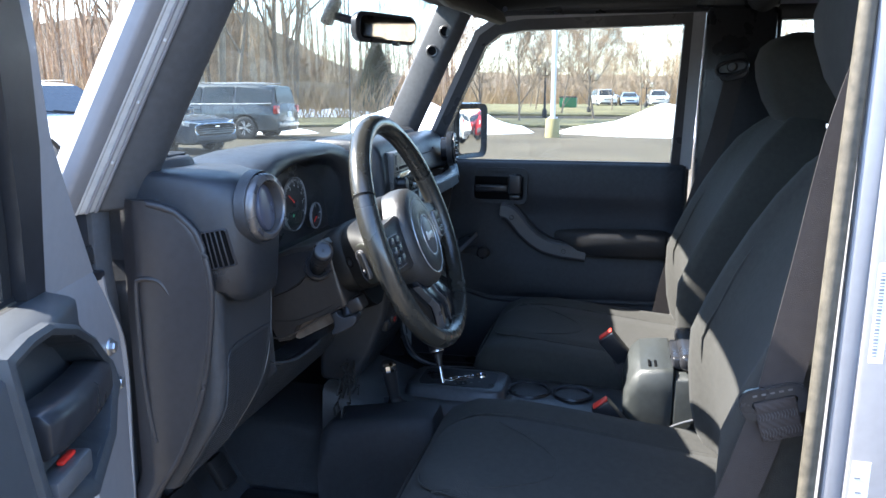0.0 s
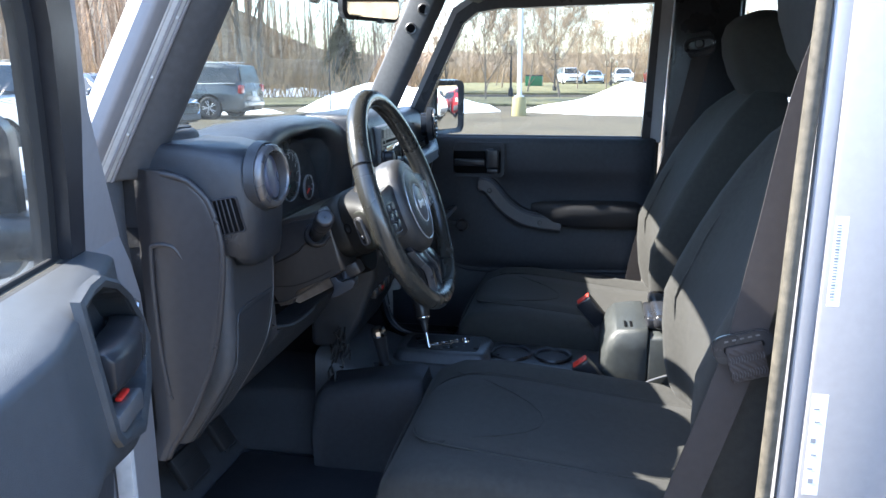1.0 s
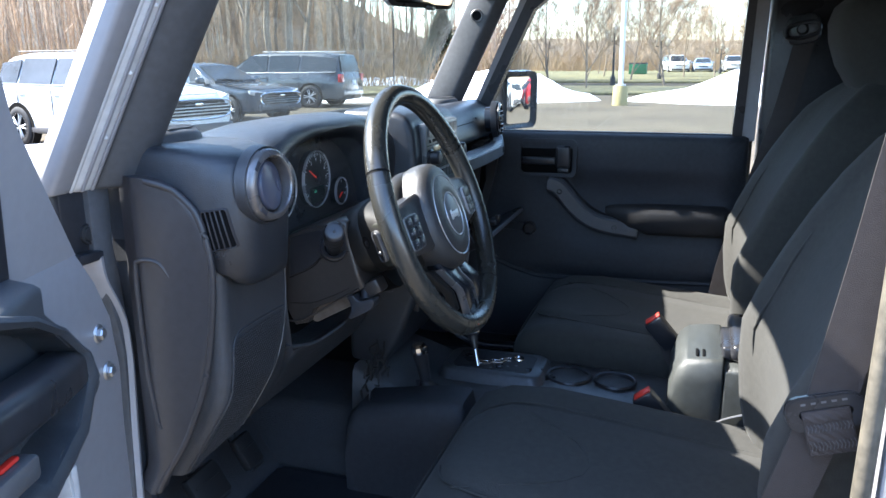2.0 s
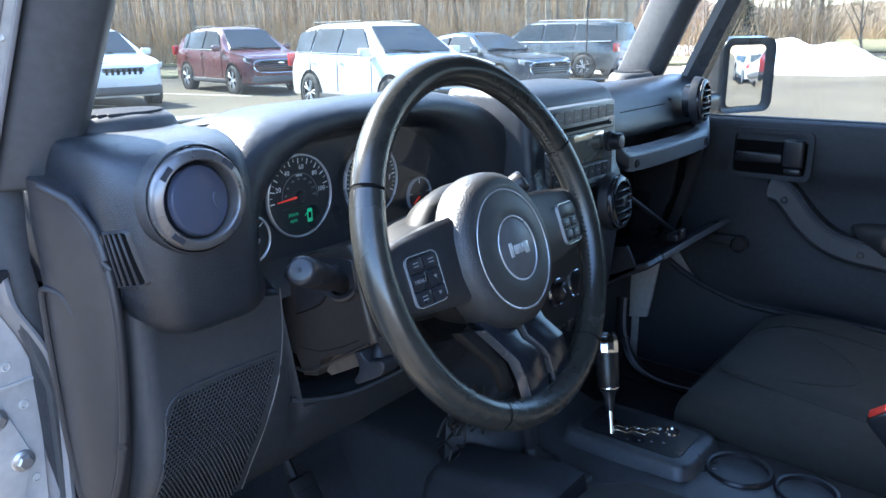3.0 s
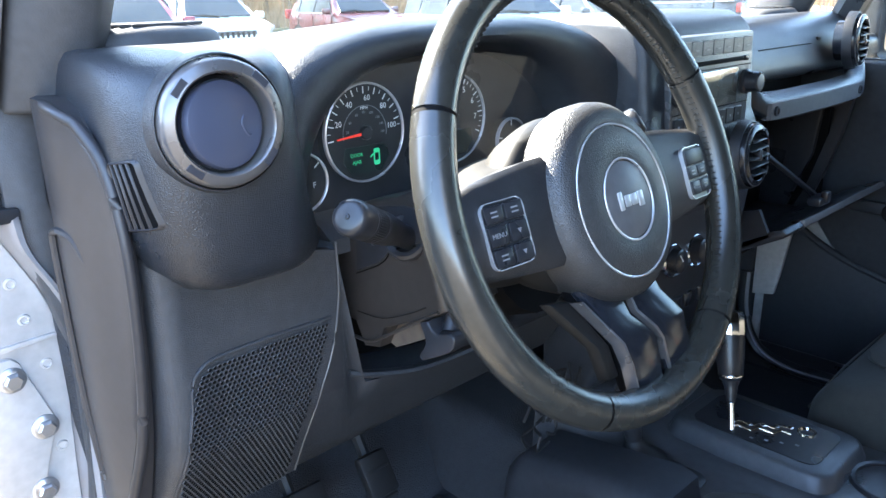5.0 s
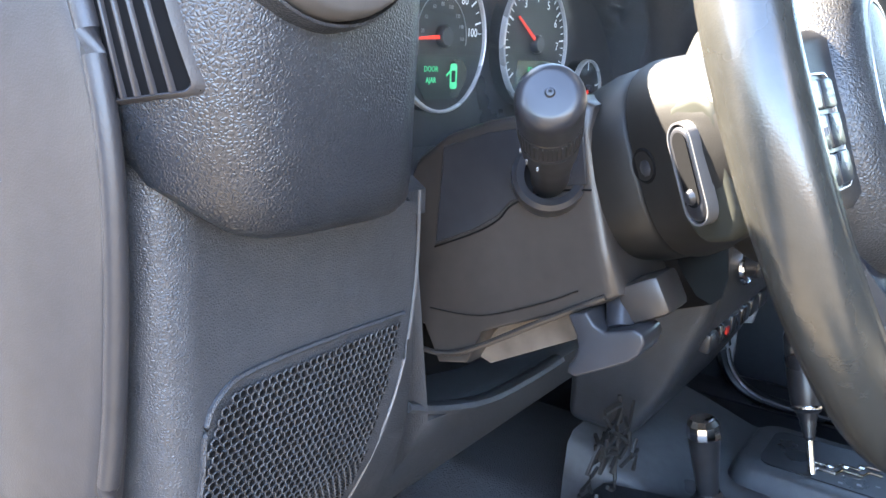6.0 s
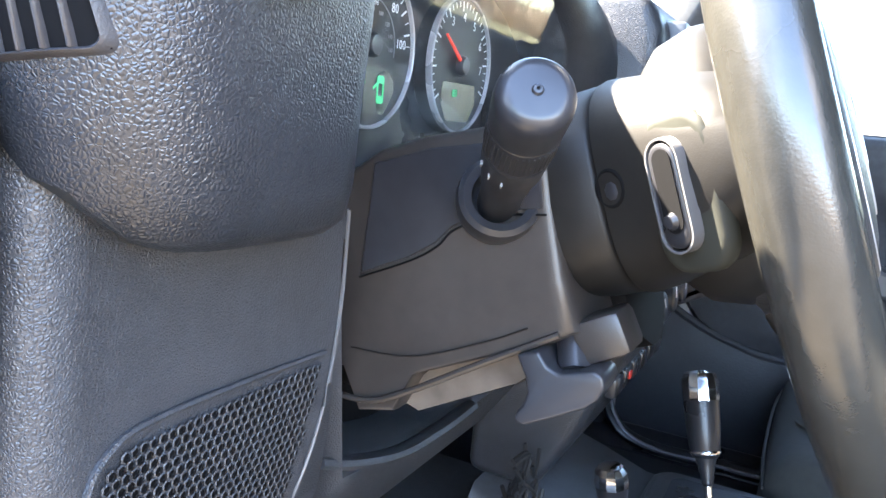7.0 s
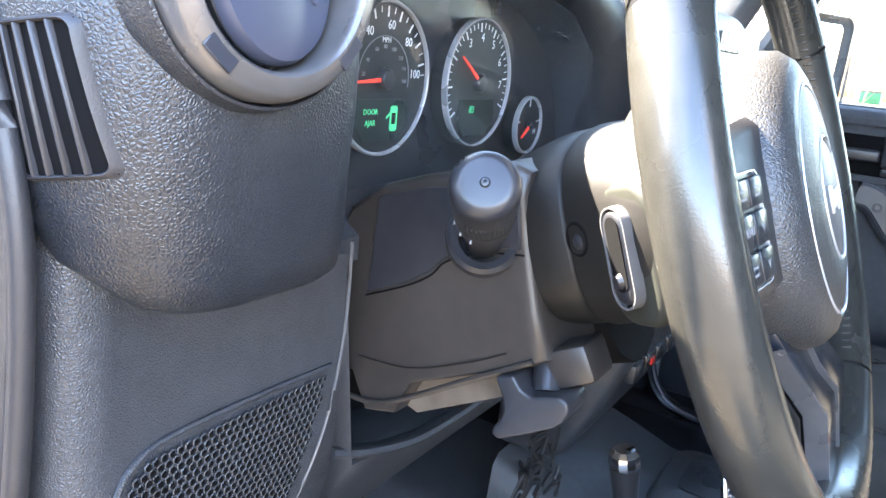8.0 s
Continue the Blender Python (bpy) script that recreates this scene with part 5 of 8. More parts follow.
part("lower_trough", loft([[(x, y + dy, z) for y, z in ((0.206, 1.091), (0.186, 1.1135), (0.150, 1.131), (0.118, 1.146), (0.1135, 1.138), (0.136, 1.117), (0.192, 1.087))] for x, dy in ((-0.462, 0.0), (-0.455, -0.002), (-0.40, -0.004), (-0.28, -0.004))]), TROUGH, col, "worn brown-black lower column cover, reflected sun put into its colour", 35)
part("shroud_panel_line", tube(smooth_path([(-0.4792, 0.228, 1.120), (-0.4792, 0.19, 1.1235), (-0.4792, 0.150, 1.140), (-0.4792, 0.128, 1.152)], 5), 0.0005, 5), HUBBACK, col)
part("column_tube", moved(tube([(0, -0.05, -0.1), (0, -0.05, -0.5)], 0.05, 14), WM), DARK, col)

# turn stalk and wiper stalk
def stalk(base, tip):
    d = (tip - base)
    L = d.length
    m = facing(base, d, (0, 0, 1))
    s = part("stalk", lathe([(0.0107, -0.01), (0.0103, 0.02), (0.0115, 0.03), (0.0123, L * 0.40), (0.0135, L * 0.42), (0.0141, L * 0.58), (0.0141, L * 0.60), (0.0138, L * 0.605), (0.0143, L * 0.62), (0.0143, L * 0.78), (0.0143, L * 0.79), (0.0138, L * 0.795), (0.0144, L * 0.80), (0.0146, L * 0.92), (0.0143, L * 0.955), (0.0134, L * 0.98), (0.0118, L * 0.995), (0.009, L * 1.002), (0, L * 1.004)], m, 36), SMOOTH, col, "ribbed black control stalk")
    part("stalk_collar", lathe([(0.015, -0.012), (0.0205, -0.010), (0.0214, 0.0), (0.0205, 0.006), (0.0180, 0.008), (0.0140, 0.006)], m, 32), SMOOTH, s)
    part("end_pip", lathe([(0.0007, L * 1.004 + 0.0012), (0.0016, L * 1.004 + 0.0010), (0.0022, L * 1.004)], m, 12), SMOOTH, s)
    ribs = [moved(box((0.0142 * math.cos(a), 0.0142 * math.sin(a), L * 0.70), (0.0006, 0.0006, L * 0.13), 0, 1), m) for a in [2 * math.pi * j / 44 for j in range(44)]]
    part("grip_rib", join(*ribs), SMOOTH, s)
    for a in (200, 225, 250):
        t = radians(a)
        part("stalk_mark", moved(box((0.0143 * math.cos(t), 0.0143 * math.sin(t), L * 0.50), (0.0008, 0.0018, 0.003)), m), GREYINK, s)
    return s


stalk(Vector((-0.478, 0.150, 1.212)), Vector((-0.576, 0.100, 1.261)))
stalk(Vector((-0.262, 0.150, 1.235)), Vector((-0.212, 0.092, 1.288)))
pad = prism([(0.130, 1.140), (0.119, 1.144), (0.114, 1.1375), (0.108, 1.135), (0.092, 1.1405), (0.087, 1.139), (0.0855, 1.134), (0.088, 1.127), (0.093, 1.122), (0.108, 1.114), (0.121, 1.1075), (0.1255, 1.109), (0.126, 1.1125), (0.1228, 1.117), (0.1222, 1.123), (0.1245, 1.130)], "x", -0.486, -0.460, 0.0035, 3)
for v in pad.verts:
    v.co.x -= 0.35 * max(0.0, 1.124 - v.co.z)
lev = part("tilt_lever", pad, SMOOTH, col, "black paddle tilt lever", 50)
part("lever_neck", tube(smooth_path([(-0.452, 0.118, 1.156), (-0.462, 0.110, 1.148), (-0.472, 0.104, 1.134)], 5), 0.0085, 10), SMOOTH, lev)
part("lever_mount", box((-0.458, 0.094, 1.152), (0.030, 0.026, 0.022), 0.004, 2, pose(0, 0, 0, -28, 0, 0)), SHROUD, col)

# ---- pedals ----
for x, w, name in ((-0.44, 0.085, "brake_pedal"), (-0.31, 0.05, "accelerator_pedal")):
    pd = thing(name, (x, 0.47, 0.66), "black ribbed rubber pedal on a steel arm", "pedal")
    part("pad", box((x, 0.44, 0.745), (w, 0.018, 0.065), 0.005, 2, pose(0, 0, 0, -32, 0, 0)), RUBBER, pd)
    part("arm", tube([(x, 0.46, 0.75), (x, 0.52, 0.85), (x, 0.53, 1.0)], 0.009, 8), RUBBER, pd)
    for k in range(4):
        part("rib", box((x, 0.4275 + 0.008 * (k - 1.5) * 0.85, 0.736 + 0.0135 * (k - 1.5)), (w * 0.8, 0.004, 0.005), 0.001, 1, pose(0, 0, 0, -32, 0, 0)), RUBBER, pd)
solo("floor_mat", prism([(-0.68, -0.02), (-0.17, -0.02), (-0.17, 0.46), (-0.68, 0.46)], "z", 0.622, 0.630, 0.003), MATR, "black rubber floor mat in the footwell", "floor mat", (-0.42, 0.2, 0.622))
solo("passenger_floor_mat", prism([(0.19, -0.02), (0.62, -0.02), (0.62, 0.46), (0.19, 0.46)], "z", 0.622, 0.630, 0.003), MATR, "black rubber floor mat in the passenger footwell", "floor mat", (0.42, 0.2, 0.622))


# ---- seats ----
def seat(name, cx, label, head=(0.0, 0.0)):
    s = thing(name, (cx, -0.25, 0.64), label, "car seat", "front seats")
    rings = []
    # cushion: cross-sections from front to back
    for y, hw, zt, dip, zb in ((0.028, 0.205, 0.800, 0.0, 0.76), (0.020, 0.225, 0.840, 0.002, 0.735), (0.0, 0.238, 0.866, 0.004, 0.72), (-0.05, 0.247, 0.884, 0.010, 0.71), (-0.13, 0.25, 0.888, 0.016, 0.70), (-0.24, 0.25, 0.878, 0.020, 0.70), (-0.36, 0.248, 0.866, 0.022, 0.70), (-0.47, 0.245, 0.858, 0.02, 0.70), (-0.56, 0.235, 0.85, 0.0, 0.70)):
        ring = []
        prof = [(-1.0, -0.45), (-1.0, -0.16), (-0.965, -0.05), (-0.90, 0.0), (-0.80, 0.006), (-0.70, -0.2), (-0.5, -0.65), (-0.25, -0.95), (0, -1.0), (0.25, -0.95), (0.5, -0.65), (0.70, -0.2), (0.80, 0.006), (0.90, 0.0), (0.965, -0.05), (1.0, -0.16), (1.0, -0.45)]
        for u, d in prof:
            zz = zt + (d * 0.13 if abs(u) > 0.85 else d * dip)
            ring.append((cx + u * hw, y, zz))
        ring += [(cx + hw * 0.95, y, zb), (cx - hw * 0.95, y, zb)]
        rings.append(ring)
    part("cushion", loft(rings), CLOTH, s, "black cloth seat cushion", 70)
    def top_z(y, u):
        """Height of the cushion's top on the middle panel."""
        base = float(np.interp(y, [-0.50, -0.40, -0.26, -0.14, -0.06, -0.02, 0.005], [0.846, 0.853, 0.868, 0.882, 0.884, 0.876, 0.862]))
        return base - 0.010 * (1 - u * u) * (1 if y < -0.1 else 0.3)
    ins = []
    edge = [(-0.50, 0.150), (-0.40, 0.156), (-0.30, 0.160), (-0.20, 0.162), (-0.12, 0.160), (-0.07, 0.150), (-0.035, 0.130), (-0.015, 0.105), (-0.004, 0.07)]
    for y, hw in edge:
        ins.append([(cx + u * hw, y, top_z(y, u) + (0.0045 if abs(u) < 0.95 else -0.004)) for u in (-1, -0.96, -0.9, -0.6, -0.3, 0, 0.3, 0.6, 0.9, 0.96, 1)])
    part("cushion_insert", loft(ins, False, False), CLOTH_MID, s, "", 60)
    cs = [(u, -0.225 + 0.18 * u * u) for u in (-1, -0.8, -0.6, -0.4, -0.2, 0, 0.2, 0.4, 0.6, 0.8, 1)]
    part("curved_seam", tube([(cx + u * 0.150, y, top_z(y, u) + 0.0045) for u, y in cs], 0.0012, 6), CLOTH, s)
    for u in (-1, 1):
        part("seam", tube(smooth_path([(cx + u * hw, y, top_z(y, 1) + 0.001) for y, hw in edge], 3), 0.0020, 6), CLOTH, s)
    part("front_seam", tube(smooth_path([(cx - 0.22, 0.022, 0.822), (cx - 0.1, 0.030, 0.826), (cx + 0.1, 0.030, 0.826), (cx + 0.22, 0.022, 0.822)], 5), 0.0022, 6), CLOTH, s)
    part("seat_base", box((cx, -0.27, 0.675), (0.42, 0.50, 0.075), 0.012), SMOOTH, s, "black seat plinth")
    # backrest
    bk = []
    for f, hw, yf, th in ((0.0, 0.205, -0.475, 0.12), (0.05, 0.226, -0.458, 0.15), (0.13, 0.235, -0.447, 0.165), (0.25, 0.241, -0.440, 0.175), (0.36, 0.244, -0.441, 0.18), (0.46, 0.245, -0.463, 0.17), (0.57, 0.244, -0.494, 0.16), (0.68, 0.238, -0.528, 0.148), (0.78, 0.226, -0.563, 0.135), (0.87, 0.205, -0.600, 0.118), (0.94, 0.172, -0.634, 0.10), (0.98, 0.130, -0.662, 0.075), (1.0, 0.09, -0.685, 0.04)):
        zc = 0.83 + 0.60 * f
        dish = 0.052 * (1 - f) ** 0.5
        ring = []
        for u, d in ((-1, -1.25), (-0.995, -0.55), (-0.97, -0.16), (-0.90, 0.0), (-0.82, -0.10), (-0.74, -0.36), (-0.66, -0.62), (-0.45, -0.84), (-0.2, -0.96), (0, -1.0), (0.2, -0.96), (0.45, -0.84), (0.66, -0.62), (0.74, -0.36), (0.82, -0.10), (0.90, 0.0), (0.97, -0.16), (0.995, -0.55), (1, -1.25)):
            ring.append((cx + u * hw, yf + max(d, -1.0) * dish - (0.035 if d < -1.1 else 0), zc + 0.012 * (1 + max(d, -1)) * (1 if f < 0.9 else 0.3)))
        yc, d1 = yf, th
        for u in (0.92, 0.5, 0, -0.5, -0.92):
            ring.append((cx + u * hw, yc - d1, zc))
        bk.append(ring)
    part("backrest", loft(bk), CLOTH, s, "black cloth backrest with side bolsters", 70)
    for u in (-1, 1):
        part("seam", tube(smooth_path([(cx + u * 0.176, float(np.interp(f, [0.05, 0.36, 0.57, 0.87], [-0.458, -0.441, -0.494, -0.600])) - 0.020 * (1 - f) ** 0.5, 0.838 + 0.60 * f) for f in (0.05, 0.2, 0.36, 0.46, 0.57, 0.7, 0.86)], 5), 0.0022, 6), CLOTH, s)
    # headrest
    hr = []
    for f, hw, y0, y1 in ((0.0, 0.100, -0.668, -0.800), (0.04, 0.116, -0.655, -0.812), (0.25, 0.128, -0.630, -0.803), (0.5, 0.132, -0.613, -0.778), (0.70, 0.130, -0.608, -0.756), (0.86, 0.120, -0.617, -0.742), (0.95, 0.102, -0.637, -0.730), (1.0, 0.075, -0.665, -0.712)):
        z = 1.410 + head[1] + 0.200 * f
        n = 20
        ring = []
        for j in range(n):
            a = 2 * math.pi * j / n
            cc, ss = math.cos(a), math.sin(a)
            ring.append((cx + hw * math.copysign(abs(cc) ** 0.55, cc), head[0] + (y0 + y1) / 2 + (y0 - y1) / 2 * math.copysign(abs(ss) ** 0.6, ss), z))
        hr.append(ring)
    part("headrest", loft(hr), CLOTH, s, "black cloth headrest", 60)
    for u in (-0.05, 0.05):
        part("headrest_post", tube([(cx + u, -0.715 + 0.5 * head[0], 1.36), (cx + u, -0.730 + head[0], 1.44 + head[1])], 0.006, 8), CHROME, s)
    return s


seat("bucket_seat", -0.385, "black cloth driver's bucket seat, partly sunlit", (0.045, 0.040))
seat("bucket_seat", 0.395, "black cloth passenger bucket seat, partly sunlit")

# ---- centre console ----
con = thing("centre_console", (0.03, 0.0, 0.62), "black plastic centre console with shifter and cup holders", "console")
body = []
for y, xa, xb, zt in ((0.30, -0.115, 0.15, 0.86), (0.22, -0.12, 0.155, 0.835), (0.16, -0.125, 0.155, 0.815), (0.05, -0.125, 0.15, 0.812), (-0.06, -0.12, 0.148, 0.815), (-0.10, -0.115, 0.145, 0.818), (-0.30, -0.11, 0.14, 0.812), (-0.36, -0.11, 0.14, 0.81)):
    body.append([(xa - 0.02, y, 0.63), (xa - 0.005, y, zt - 0.05), (xa, y, zt - 0.012), (xa + 0.012, y, zt), (xb - 0.012, y, zt), (xb, y, zt - 0.012), (xb + 0.005, y, zt - 0.05), (xb + 0.02, y, 0.63)])
part("console_body", loft(body), CONSOLE, con, "", 45)
part("shifter_surround", bev(loft([[(x, y, 0.812) for x, y in [(0.055 + a, 0.035 + b) for a, b in rring(0.150, 0.235, 0.03)]], [(x, y, 0.832) for x, y in [(0.055 + a, 0.035 + b) for a, b in rring(0.135, 0.220, 0.028)]], [(x, y, 0.836) for x, y in [(0.055 + a, 0.035 + b) for a, b in rring(0.125, 0.21, 0.025)]]]), 0.0), CONSOLE, con, "raised black shifter surround")
part("shifter_plate", prism([(0.055 + a, 0.035 + b) for a, b in rring(0.096, 0.172, 0.016)], "z", 0.834, 0.8375), SMOOTH, con)
gate = [(0.016, 0.068), (0.031, 0.063), (0.031, 0.044), (0.044, 0.039), (0.044, 0.019), (0.058, 0.014), (0.058, 0.001)]
part("gate_trim", tube([(x, y, 0.8385) for x, y in gate], 0.0019, 8), CHROME, con, "chrome shift gate edge")
part("gate_trim", tube([(x + 0.013, y + 0.004, 0.8385) for x, y in gate], 0.0015, 8), CHROME, con)
for k in range(4):
    part("gate_letter_block", box((0.045 + 0.010 * k, 0.053 - 0.015 * k, 0.8385), (0.008, 0.007, 0.0025), 0.0008), CHROME, con)
    part("gate_mark", box((0.015 + 0.008 * k, 0.036 - 0.017 * k, 0.8380), (0.003, 0.0045, 0.0008)), GREYINK, con)
part("gate_button", lathe([(0.008, 0), (0.010, 0.003), (0.012, 0.003), (0.013, 0)], Matrix.Translation((0.078, -0.012, 0.8375)), 20), CHROME, con)

lever = thing("gear_lever", (0.020, 0.066, 0.838), "black gear lever with chrome cap in the console", "gear lever")
lm = facing((0.020, 0.066, 0.838), Vector((0.045, 0.040, 0.145)), (0, 1, 0))
part("shaft", lathe([(0.0044, -0.01), (0.0040, 0.02), (0.0042, 0.036)], lm, 18), CHROME, lever, "chrome lever shaft")
part("shaft_boot", lathe([(0.0046, 0.034), (0.0066, 0.037), (0.0062, 0.040), (0.0078, 0.044), (0.0074, 0.047), (0.0092, 0.052), (0.0088, 0.055), (0.0112, 0.061), (0.0118, 0.066)], lm, 20), SMOOTH, lever, "ribbed black sleeve below the knob")
part("knob", lathe([(0.0118, 0.064), (0.0152, 0.067), (0.0165, 0.071), (0.0186, 0.095), (0.0196, 0.122), (0.0197, 0.128)], lm, 28), SMOOTH, lever, "black tapered knob")
part("knob_ring", lathe([(0.0150, 0.0675), (0.0168, 0.069), (0.0172, 0.0715), (0.0165, 0.073)], lm, 24), CHROME, lever)
part("cap", lathe([(0.0197, 0.127), (0.0206, 0.133), (0.0204, 0.150), (0.0180, 0.158), (0.012, 0.1612), (0, 0.162)], lm, 12), CHROME, lever, "faceted chrome cap", 20)

tc = thing("transfer_lever", (-0.105, 0.13, 0.80), "short black transfer lever with chrome cap", "gear lever")
tmx = facing((-0.100, 0.135, 0.80), Vector((-0.012, 0.02, 0.128)), (0, 1, 0))
part("boot", lathe([(0.045, 0.0), (0.040, 0.012), (0.030, 0.018), (0.026, 0.026), (0.017, 0.032), (0.012, 0.045)], tmx, 24), RUBBER, tc, "ribbed rubber boot")
part("knob", lathe([(0.009, 0.03), (0.012, 0.055), (0.0150, 0.095), (0.0165, 0.108)], tmx, 20), SMOOTH, tc)
part("cap", lathe([(0.0166, 0.108), (0.0172, 0.113), (0.0160, 0.122), (0.012, 0.1275), (0, 0.129)], tmx, 12), CHROME, tc, "faceted chrome cap", 20)
part("lever_slot", prism([(-0.105 + a, 0.12 + b) for a, b in rring(0.07, 0.15, 0.02)], "z", 0.808, 0.814, 0.002), SMOOTH, tc)

for y, r in ((-0.125, 0.044), (-0.222, 0.040)):
    part("cup_holder", lathe([(0, -0.06), (r * 0.85, -0.06), (r * 0.93, -0.004), (r * 0.97, 0.003), (r * 1.08, 0.004), (r * 1.14, 0.0)], Matrix.Translation((0.065, y, 0.818)), 32), SMOOTH, con, "round cup holder")
bin_ = []
for y, zt, xa, xb in ((-0.330, 0.880, -0.078, 0.120), (-0.345, 0.925, -0.085, 0.128), (-0.362, 0.940, -0.088, 0.132), (-0.40, 0.945, -0.090, 0.134), (-0.425, 0.946, -0.090, 0.134)):
    bin_.append([(xa + 0.012, y, 0.70), (xa, y, zt - 0.045), (xa + 0.003, y, zt - 0.010), (xa + 0.012, y, zt), (xb - 0.014, y, zt), (xb - 0.004, y, zt - 0.008), (xb, y, zt - 0.035), (xb - 0.01, y, 0.70)])
part("armrest_bin", bev(loft(bin_), 0.004, 3, 45), BINPL, con, "speckled grey-black storage bin")
part("bin_side", bev(loft([[(xa + 0.012, y, 0.70), (xa, y, 0.890), (xa + 0.003, y, zt - 0.008), (xa + 0.016, y, zt), (xb - 0.016, y, zt), (xb, y, 0.890), (xb - 0.012, y, 0.70)] for y, zt, xa, xb in ((-0.426, 0.934, -0.090, 0.134), (-0.50, 0.938, -0.091, 0.135), (-0.62, 0.938, -0.090, 0.134))]), 0.004, 3, 45), BINPL, con)
part("armrest_lid", box((0.022, -0.53, 0.958), (0.200, 0.19, 0.034), 0.012, 3), SMOOTH, con, "black padded lid")
lt_ = part("lid_latch", box((0.000, -0.436, 0.951), (0.120, 0.030, 0.026), 0.006, 3), SMOOTH, con, "black lid latch")
part("latch_mark", box((-0.02, -0.4205, 0.952), (0.006, 0.0015, 0.006), 0.001, 1), DARK, lt_)
for dy in (0.0, -0.012):
    # near-black bars paint the shade of the coin slots
    part("coin_slot", box((-0.048, -0.378 + dy, 0.9445), (0.034, 0.0055, 0.003), 0.001, 1), DARK, con)
part("bin_seam", tube(smooth_path([(-0.0925, -0.37, 0.79), (-0.0935, -0.43, 0.835), (-0.0935, -0.50, 0.862)], 5), 0.0022, 6), GREYTRIM, con, "pale curved seam")
hump = [[(-0.13 + a, y, z) for a, z in ((-0.085, zt - 0.10), (-0.088, zt - 0.03), (-0.080, zt - 0.008), (-0.065, zt), (0.0, zt), (0.01, 0.63), (-0.075, 0.63))] for y, zt in ((0.275, 0.74), (0.268, 0.80), (0.245, 0.825), (0.15, 0.842), (0.055, 0.856), (0.035, 0.850), (0.028, 0.82))]
part("footwell_box", loft(hump), DOORPL, con, "padded hump beside the footwell", 60)
nt = []
rngn = random.Random(4)
for k in range(26):
    c = Vector((-0.215 + 0.09 * rngn.random(), 0.21 + 0.03 * rngn.random(), 0.85 + 0.07 * rngn.random()))
    a = rngn.random() * 6.28
    nt.append(tube(smooth_path([c, c + Vector((0.02 * math.cos(a), 0, 0.02 * math.sin(a))), c + Vector((0.03 * math.cos(a + 1.2), 0.004, 0.03 * math.sin(a + 1.2)))], 3), 0.0022, 5))
part("cargo_net", join(*nt), RUBBER, con, "knotted black storage net")


# ---- seat belts ----
def strap(pts, w, t=0.0014, across=(0, 1, 0)):
    p = [Vector(q) for q in pts]
    rings = []
    for i, q in enumerate(p):
        d = (p[min(i + 1, len(p) - 1)] - p[max(i - 1, 0)]).normalized()
        a = Vector(across)
        a = (a - d * a.dot(d)).normalized()
        nn = d.cross(a)
        rings.append([q + a * w / 2 + nn * t, q + a * w / 2 - nn * t, q - a * w / 2 - nn * t, q - a * w / 2 + nn * t])
    return loft(rings)


